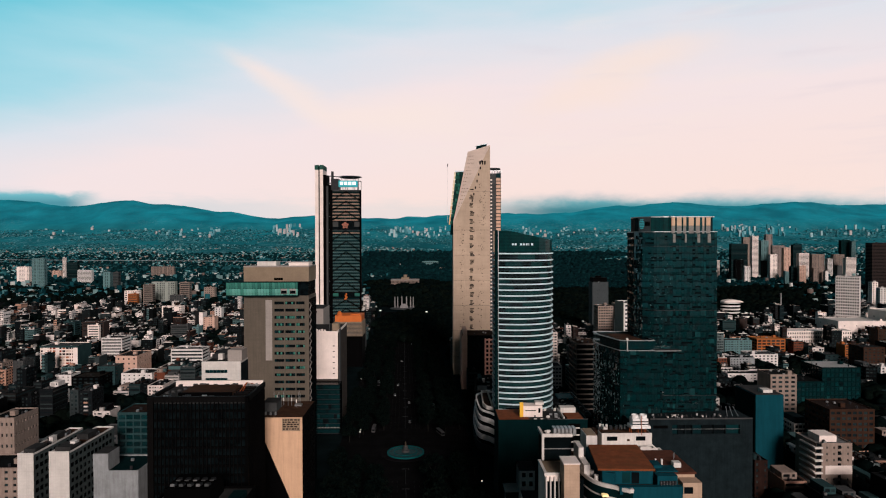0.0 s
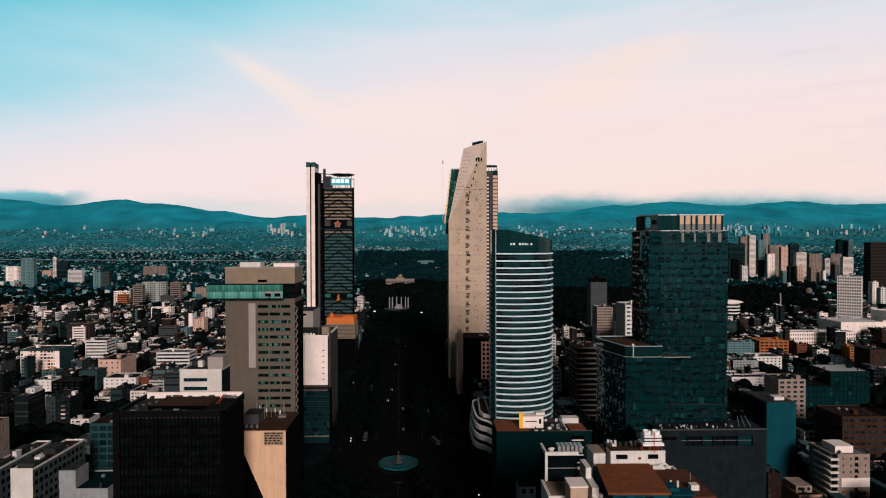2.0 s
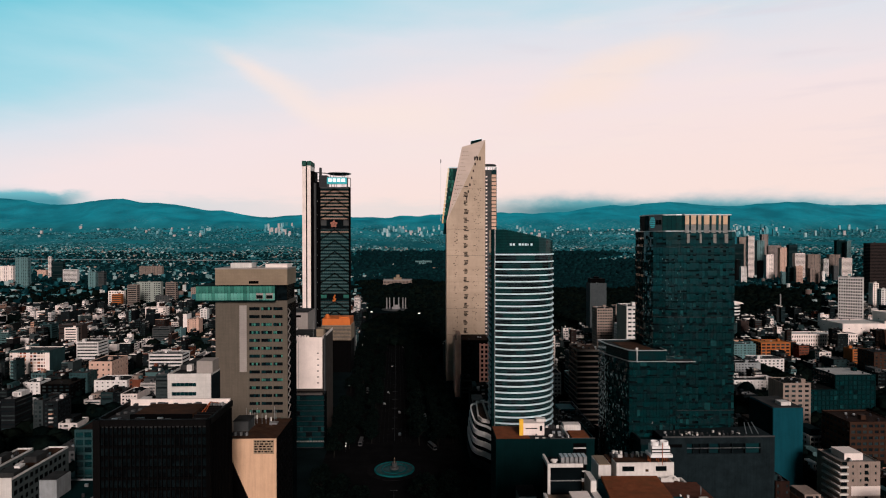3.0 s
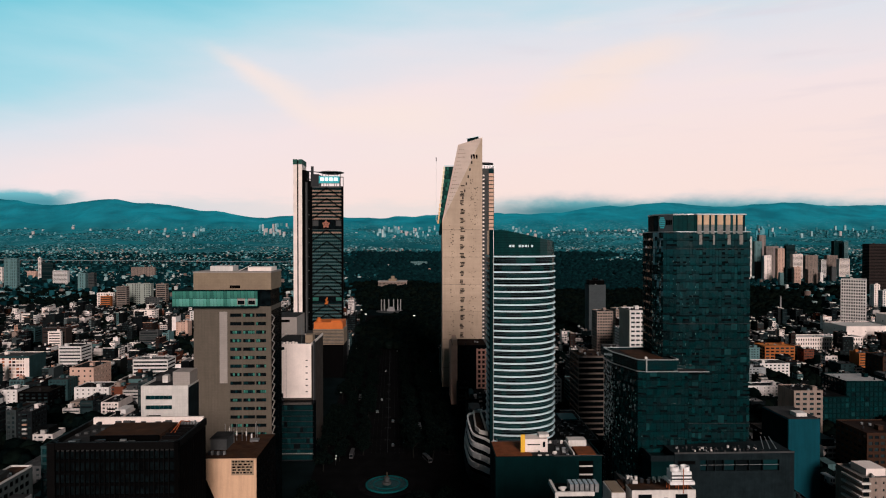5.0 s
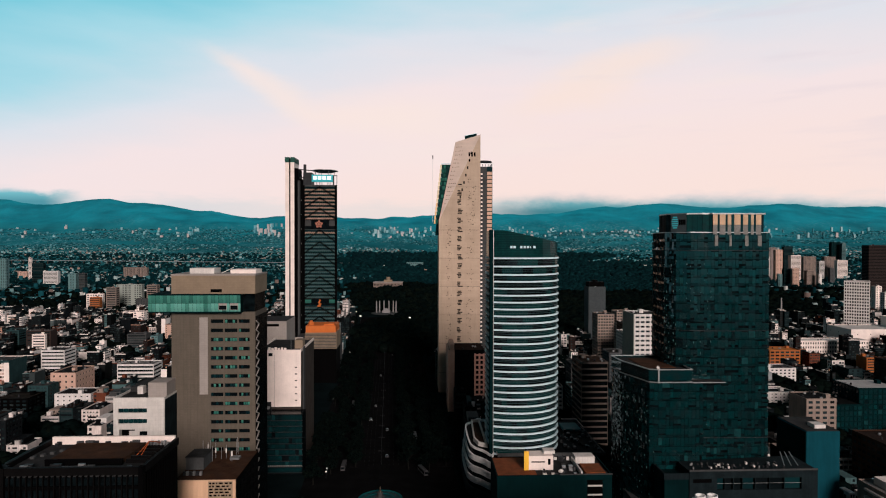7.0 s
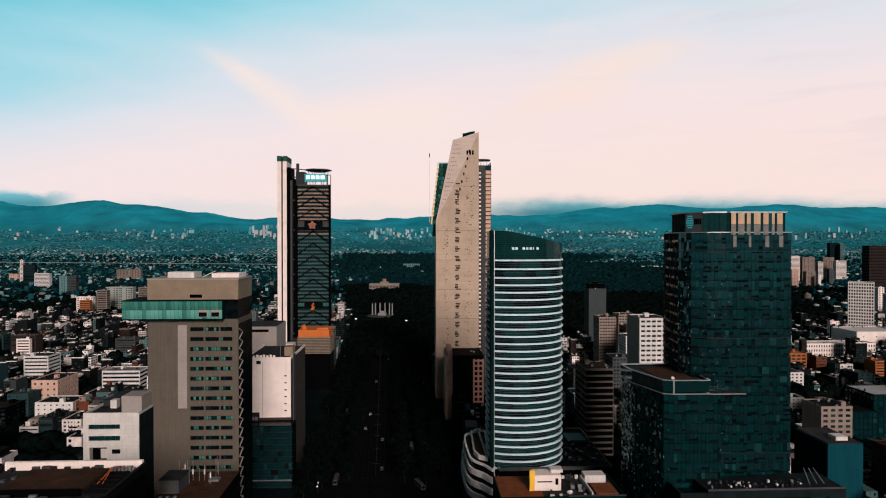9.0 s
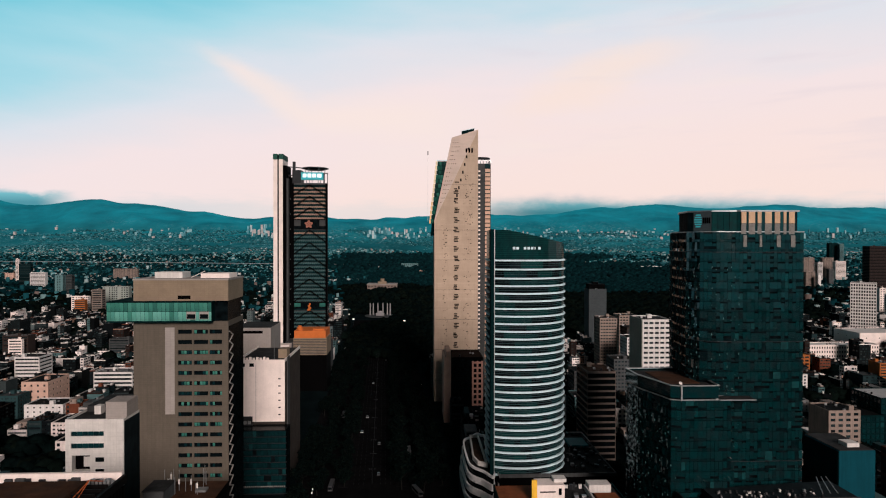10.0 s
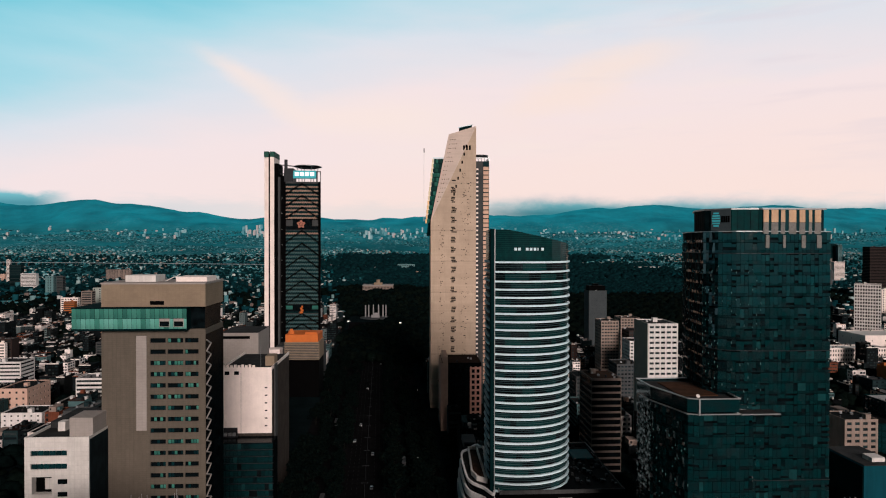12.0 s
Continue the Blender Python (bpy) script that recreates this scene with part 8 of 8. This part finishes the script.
def volume(x0_, x1_, y0_, y1_, h):
    """One storeyed volume of the joined town with parapet, roof and uneven windows."""
    wf.box(x0_, x1_, y0_, y1_, 0, h)
    rf.box(x0_ + 0.3, x1_ - 0.3, y0_ + 0.3, y1_ - 0.3, h, h + 0.05)
    for b in ((x0_, x1_, y0_, y0_ + 0.3), (x0_, x0_ + 0.3, y0_ + 0.3, y1_), (x1_ - 0.3, x1_, y0_ + 0.3, y1_)):
        wf.box(*b, h + 0.001, h + 0.8)
    rows_ = max(1, round(h / 3.2))
    if rg.random() < 0.88:
        sh = rg.uniform(0.4, 0.85) if rg.random() < 0.7 else 0.98
        for za, zb in spread(0.6, h - 0.4, rows_, rg.uniform(0.4, 0.62)):
            for ua, ub in uneven(x0_ + 0.3, x1_ - 0.3, max(2, round((x1_ - x0_) / 3.2)), sh, rg):
                gf.quad((ua, y0_ - 0.05, za), (ub, y0_ - 0.05, za), (ub, y0_ - 0.05, zb), (ua, y0_ - 0.05, zb))
            if rg.random() < 0.75:
                xs_ = x1_ + 0.05 if x0_ < 0 else x0_ - 0.05
                for ua, ub in uneven(y0_ + 0.6, y1_ - 0.6, max(2, int((y1_ - y0_) / 4)), sh * 0.8, rg):
                    gf.quad((xs_, ua, za), (xs_, ub, za), (xs_, ub, zb), (xs_, ua, zb)) if x0_ < 0 else gf.quad((xs_, ub, za), (xs_, ua, za), (xs_, ua, zb), (xs_, ub, zb))
    for k in range(rg.randint(2, 5)):
        s = rg.uniform(0.8, 2.8)
        a, b = rg.uniform(x0_ + 0.4, max(x1_ - s - 0.4, x0_ + 0.5)), rg.uniform(y0_ + 0.4, max(y1_ - s * 1.3, y0_ + 0.5))
        (wf if k == 0 else xf).box(a, a + s, b, b + s * 1.2, h + 0.06, h + rg.uniform(0.8, 2.8))


for x0_, x1_, y0_, y1_, h in mid:
    q = rg.random()
    ym = y0_ + (y1_ - y0_) * rg.uniform(0.35, 0.65)
    xm = x0_ + (x1_ - x0_) * rg.uniform(0.35, 0.65)
    if q < 0.45:
        volume(x0_, x1_, y0_, ym - 0.4, h * rg.uniform(0.45, 0.9))
        volume(x0_ + rg.uniform(0, 1.5), x1_ - rg.uniform(0, 1.5), ym, y1_, h)
    elif q < 0.75:
        volume(x0_, xm - 0.1, y0_ + rg.uniform(0, 4), y1_, h * rg.uniform(0.6, 1.1))
        volume(xm, x1_, y0_, y1_ - rg.uniform(0, 4), h * rg.uniform(0.6, 1.1))
    else:
        volume(x0_, x1_, y0_, y1_, h)
M_CLUTTER = surf("roof_clutter", (0.2, 0.2, 0.2), 0.8, palette=[(0.02, 0.02, 0.022), (0.5, 0.49, 0.47), (0.2, 0.19, 0.18), (0.35, 0.30, 0.26), (0.6, 0.58, 0.55)], by="island", bump=0)
tagged(part("town_buildings", wf, M_CITYI), "crowded low flat-roofed town buildings in many pale colours", "buildings", kind="stuff")
tagged(part("town_roofs", rf, M_ROOFI), "flat grey and brown roofs of the town buildings", "roofs", kind="stuff")
tagged(part("town_windows", gf, M_GLASSI), "dark windows of the town buildings", "windows", kind="stuff")
tagged(part("roof_clutter", xf, M_CLUTTER), "water tanks and sheds on the town roofs", "rooftop clutter", kind="stuff")

# trees in the streets
for _ in range(8000):
    y = math.sqrt(rg.uniform(250 ** 2, 1330 ** 2))
    x = rg.uniform(-0.8, 0.8) * y
    if abs(x - axis(y)) > 52 and not in_park(x, y) and not any(a - 2 < x < b + 2 and c - 2 < y < d + 2 for a, b, c, d in TAKEN):
        bx_, by_ = (x % 62), ((y - 262) % 74)
        if bx_ > 49 or by_ > 56:
            tree_spots.append((x, y, 0, rg.uniform(3.2, 7.0)))
woods("street_trees", "dark trees between the town buildings", tree_spots)

# the far plain and the slopes
r_ = np.random.RandomState(12)
BOXF = np.array(((4, 5, 6, 7), (0, 1, 5, 4), (1, 2, 6, 5), (3, 0, 4, 7)))


def far_boxes(n, y0_, y1_, wide, deep, height, tall, span=(-0.80, 0.80), thin=-0.22, bands=420.0):
    """Many small buildings, thicker in some quarters than in others, on the lie of the land."""
    vs, fs, o = [], [], 0
    for _ in range(n):
        y = math.sqrt(r_.uniform(y0_ ** 2, y1_ ** 2))
        x = r_.uniform(*span) * y
        dens = noise.noise((x / 420, y / bands, 1.3)) + 0.5 * noise.noise((x / 130, y / bands * 3, 4.1))
        if dens < thin or in_park(x, y) or any(a - 4 < x < b + 4 and c - 4 < y < d + 4 for a, b, c, d in BUILT[-60:] if c > 1000):
            continue
        w_, d_ = r_.uniform(*wide), r_.uniform(*deep)
        h = r_.uniform(*height) if r_.rand() > tall else r_.uniform(height[1], height[1] * 2.6)
        z = ground_z(x, y) - 1.0 + (8 * noise.noise((x / 350, y / 350, 0)) * min(1, max(0, (y - 2500) / 800)))
        c_, s_ = math.cos(0.5 * dens), math.sin(0.5 * dens)
        q = np.array([((sx_ * w_ * c_ - sy_ * d_ * s_) / 2 + x, (sx_ * w_ * s_ + sy_ * d_ * c_) / 2 + y, zz_) for zz_ in (z, z + h + 1) for sx_, sy_ in ((-1, -1), (1, -1), (1, 1), (-1, 1))])
        vs.append(q)
        fs.append(BOXF + o)
        o += 8
    return np.concatenate(vs), np.concatenate(fs)


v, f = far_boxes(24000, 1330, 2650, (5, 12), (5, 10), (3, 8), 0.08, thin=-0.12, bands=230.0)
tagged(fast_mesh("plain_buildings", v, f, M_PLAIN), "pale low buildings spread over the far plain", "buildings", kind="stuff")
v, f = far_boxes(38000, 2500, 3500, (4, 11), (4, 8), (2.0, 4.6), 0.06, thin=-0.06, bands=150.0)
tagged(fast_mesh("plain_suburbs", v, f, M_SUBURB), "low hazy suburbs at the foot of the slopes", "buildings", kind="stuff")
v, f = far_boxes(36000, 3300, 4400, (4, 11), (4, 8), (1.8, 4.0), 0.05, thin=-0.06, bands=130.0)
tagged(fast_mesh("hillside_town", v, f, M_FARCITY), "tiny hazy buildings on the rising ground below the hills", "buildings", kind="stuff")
spots = []
for _ in range(13000):
    y = math.sqrt(rg.uniform(1330 ** 2, 3300 ** 2))
    x = rg.uniform(-0.8, 0.8) * y
    if not in_park(x, y):
        spots.append((x, y, ground_z(x, y), rg.uniform(4, 9)))
woods("plain_trees", "dark trees scattered over the plain", [q for q in spots if q[1] < 1900])
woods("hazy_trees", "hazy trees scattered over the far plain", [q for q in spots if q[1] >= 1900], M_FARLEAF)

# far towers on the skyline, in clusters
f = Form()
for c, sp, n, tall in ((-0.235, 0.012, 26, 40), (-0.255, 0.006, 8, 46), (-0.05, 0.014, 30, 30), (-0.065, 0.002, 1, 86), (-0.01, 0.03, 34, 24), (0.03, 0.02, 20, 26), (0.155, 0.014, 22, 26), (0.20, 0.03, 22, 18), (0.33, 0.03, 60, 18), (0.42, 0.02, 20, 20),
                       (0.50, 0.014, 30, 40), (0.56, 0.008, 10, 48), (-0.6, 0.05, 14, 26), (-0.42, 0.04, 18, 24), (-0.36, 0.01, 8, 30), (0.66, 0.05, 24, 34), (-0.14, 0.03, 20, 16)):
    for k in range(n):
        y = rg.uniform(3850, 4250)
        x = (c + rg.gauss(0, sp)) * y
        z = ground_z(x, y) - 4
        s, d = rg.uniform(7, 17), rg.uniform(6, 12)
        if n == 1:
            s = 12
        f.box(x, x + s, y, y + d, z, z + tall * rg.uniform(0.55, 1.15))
# Tower walls take their haze from these blue-green colours.
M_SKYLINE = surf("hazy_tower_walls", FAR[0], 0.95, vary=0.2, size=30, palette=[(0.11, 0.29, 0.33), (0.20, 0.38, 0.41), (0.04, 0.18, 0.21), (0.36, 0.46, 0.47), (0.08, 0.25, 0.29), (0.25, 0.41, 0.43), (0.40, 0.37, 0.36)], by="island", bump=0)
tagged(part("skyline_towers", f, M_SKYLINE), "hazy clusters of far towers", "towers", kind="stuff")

# unseen town behind the start of the flight, and the near quarters below it
# Added boxes that cast shade and fill the glass reflections.
f = Form()
for _ in range(900):
    x, y = rg.uniform(-900, 900), rg.uniform(-850, 110)
    if abs(x - axis(y)) < 60 or (y > 60 and abs(x) < 0.55 * y + 60):
        continue
    s, d = rg.uniform(9, 22), rg.uniform(10, 26)
    f.box(x, x + s, y, y + d, 0, rg.choice((rg.uniform(8, 14), rg.uniform(10, 22), rg.uniform(18, 34))))
tagged(part("eastern_town", f, M_CITYI), "flat-roofed town buildings of many heights", "buildings", kind="stuff")

# ---------------------------------------------------------------- traffic and lamps
def car_form():
    f = Form()
    f.prism([(-0.88, -2.2), (0.88, -2.2), (0.9, 2.1), (-0.9, 2.1)], 0.35, 0.95)
    return f


car0 = thing("car", axis(300) + 6.5, 300, "small car driving on the avenue", "car", "cars on the avenue")
part("body", car_form(), M_CAR, car0, local=True)
part("cabin", Form().prism([(-0.75, -1.3), (0.75, -1.3), (0.75, 1.2), (-0.75, 1.2)], 0.95, 1.45), M_BLACKGLASS, car0, local=True)
part("roof", Form().prism([(-0.66, -0.9), (0.66, -0.9), (0.66, 0.8), (-0.66, 0.8)], 1.45, 1.5), M_CAR, car0, local=True)
for x in (-0.85, 0.85):
    for y in (-1.4, 1.4):
        part("wheel", Form().tube((x - 0.1, y, 0.36), (x + 0.1, y, 0.36), 0.33, 10), M_RUBBER, car0, local=True)
    part("headlight", Form().box(x * 0.75 - 0.16, x * 0.75 + 0.16, -2.26, -2.2, 0.6, 0.8), M_LAMP, car0, local=True)
car0.location.z = 0.05
rg = random.Random(55)
for k in range(16):
    y = rg.uniform(215, 900)
    lane = rg.choice((-9.5, -6.5, -3.6, 3.6, 6.5, 9.5))
    if abs(y - FY) < 40:
        continue
    copy_thing(car0, pose(axis(y) + lane, y, 0.05, 0, 0, (0 if lane < 0 else 180) + 2.9))
bus0 = thing("bus", axis(455) - 24, 462, "grey city bus with dark windows", "bus", "buses on the avenue", z=0.05)
M_BUS = surf("grey_bus_paint", (0.05, 0.05, 0.052), 0.5, vary=0.1, size=2)
part("body", Form().box(-1.25, 1.25, -6, 6, 0.4, 3.1), M_BUS, bus0, local=True)
part("roof", Form().box(-1.15, 1.15, -5.9, 5.9, 3.1, 3.25), M_BUS, bus0, local=True)
for x in (-1.27, 1.27):
    part("side_glass", Form().box(x - 0.02, x + 0.02, -5.4, 5.4, 1.5, 2.6), M_BLACKGLASS, bus0, local=True)
part("windscreen", Form().box(-1.1, 1.1, -6.03, -6.0, 1.3, 2.7), M_BLACKGLASS, bus0, local=True)
for x in (-1.15, 1.15):
    for y in (-3.8, 3.6):
        part("wheel", Form().tube((x - 0.14, y, 0.5), (x + 0.14, y, 0.5), 0.48, 12), M_RUBBER, bus0, local=True)
for dx, y, a in ((26, 452, 20), (24, 520, 183), (-26, 610, 3)):
    copy_thing(bus0, pose(axis(y) + dx, y, 0.05, 0, 0, a))
lamp0 = thing("street_lamp", axis(330), 330, "slender street lamp on the avenue median", "street lamp", "street lamps")
part("post", Form().tube((0, 0, 0.2), (0, 0, 9), 0.12, 6, 0.08), M_DARKSTEEL, lamp0, local=True)
part("arm", Form().tube((-1.6, 0, 9), (1.6, 0, 9), 0.07, 5), M_DARKSTEEL, lamp0, local=True)
for x in (-1.6, 1.6):
    part("lamp_head", Form().box(x - 0.3, x + 0.3, -0.18, 0.18, 8.8, 9.0), M_DARKSTEEL, lamp0, local=True)
for k in range(28):
    y = 170 + k * 27
    if abs(y - FY) > 46 and abs(y - 330) > 3:
        copy_thing(lamp0, pose(axis(y), y, 0))
for k in range(26):
    y = rg.uniform(230, 1200)
    o = rg.choice((-44, -33, 33, 44))
    t = thing("globe_lamp", axis(y) + o, y, "lit white globe lamp on the pavement", "lamp", "globe lamps")
    part("post", Form().tube((0, 0, 0.2), (0, 0, 4.2), 0.09, 6), M_DARKSTEEL, t, local=True)
    part("globe", Form().prism(circle(0, 0, 0.3, 8), 4.2, 4.75), M_LAMP, t, "lit white globe", local=True)
for x, y in ((-102, 1165), (-14, 1140), (-118, 1236)):
    t = thing("floodlight_mast", x, y, "lit white floodlight cluster on a tall mast", "floodlight", "floodlights by the park gate")
    part("post", Form().tube((0, 0, 0), (0, 0, 11), 0.22, 6, 0.14), M_DARKSTEEL, t, local=True)
    for k in range(3):
        part("lamp_head", Form().prism(circle(-1.1 + 1.1 * k, 0, 0.7, 8), 11.0, 12.2), M_LAMP, t, "lit white lamp head", local=True)
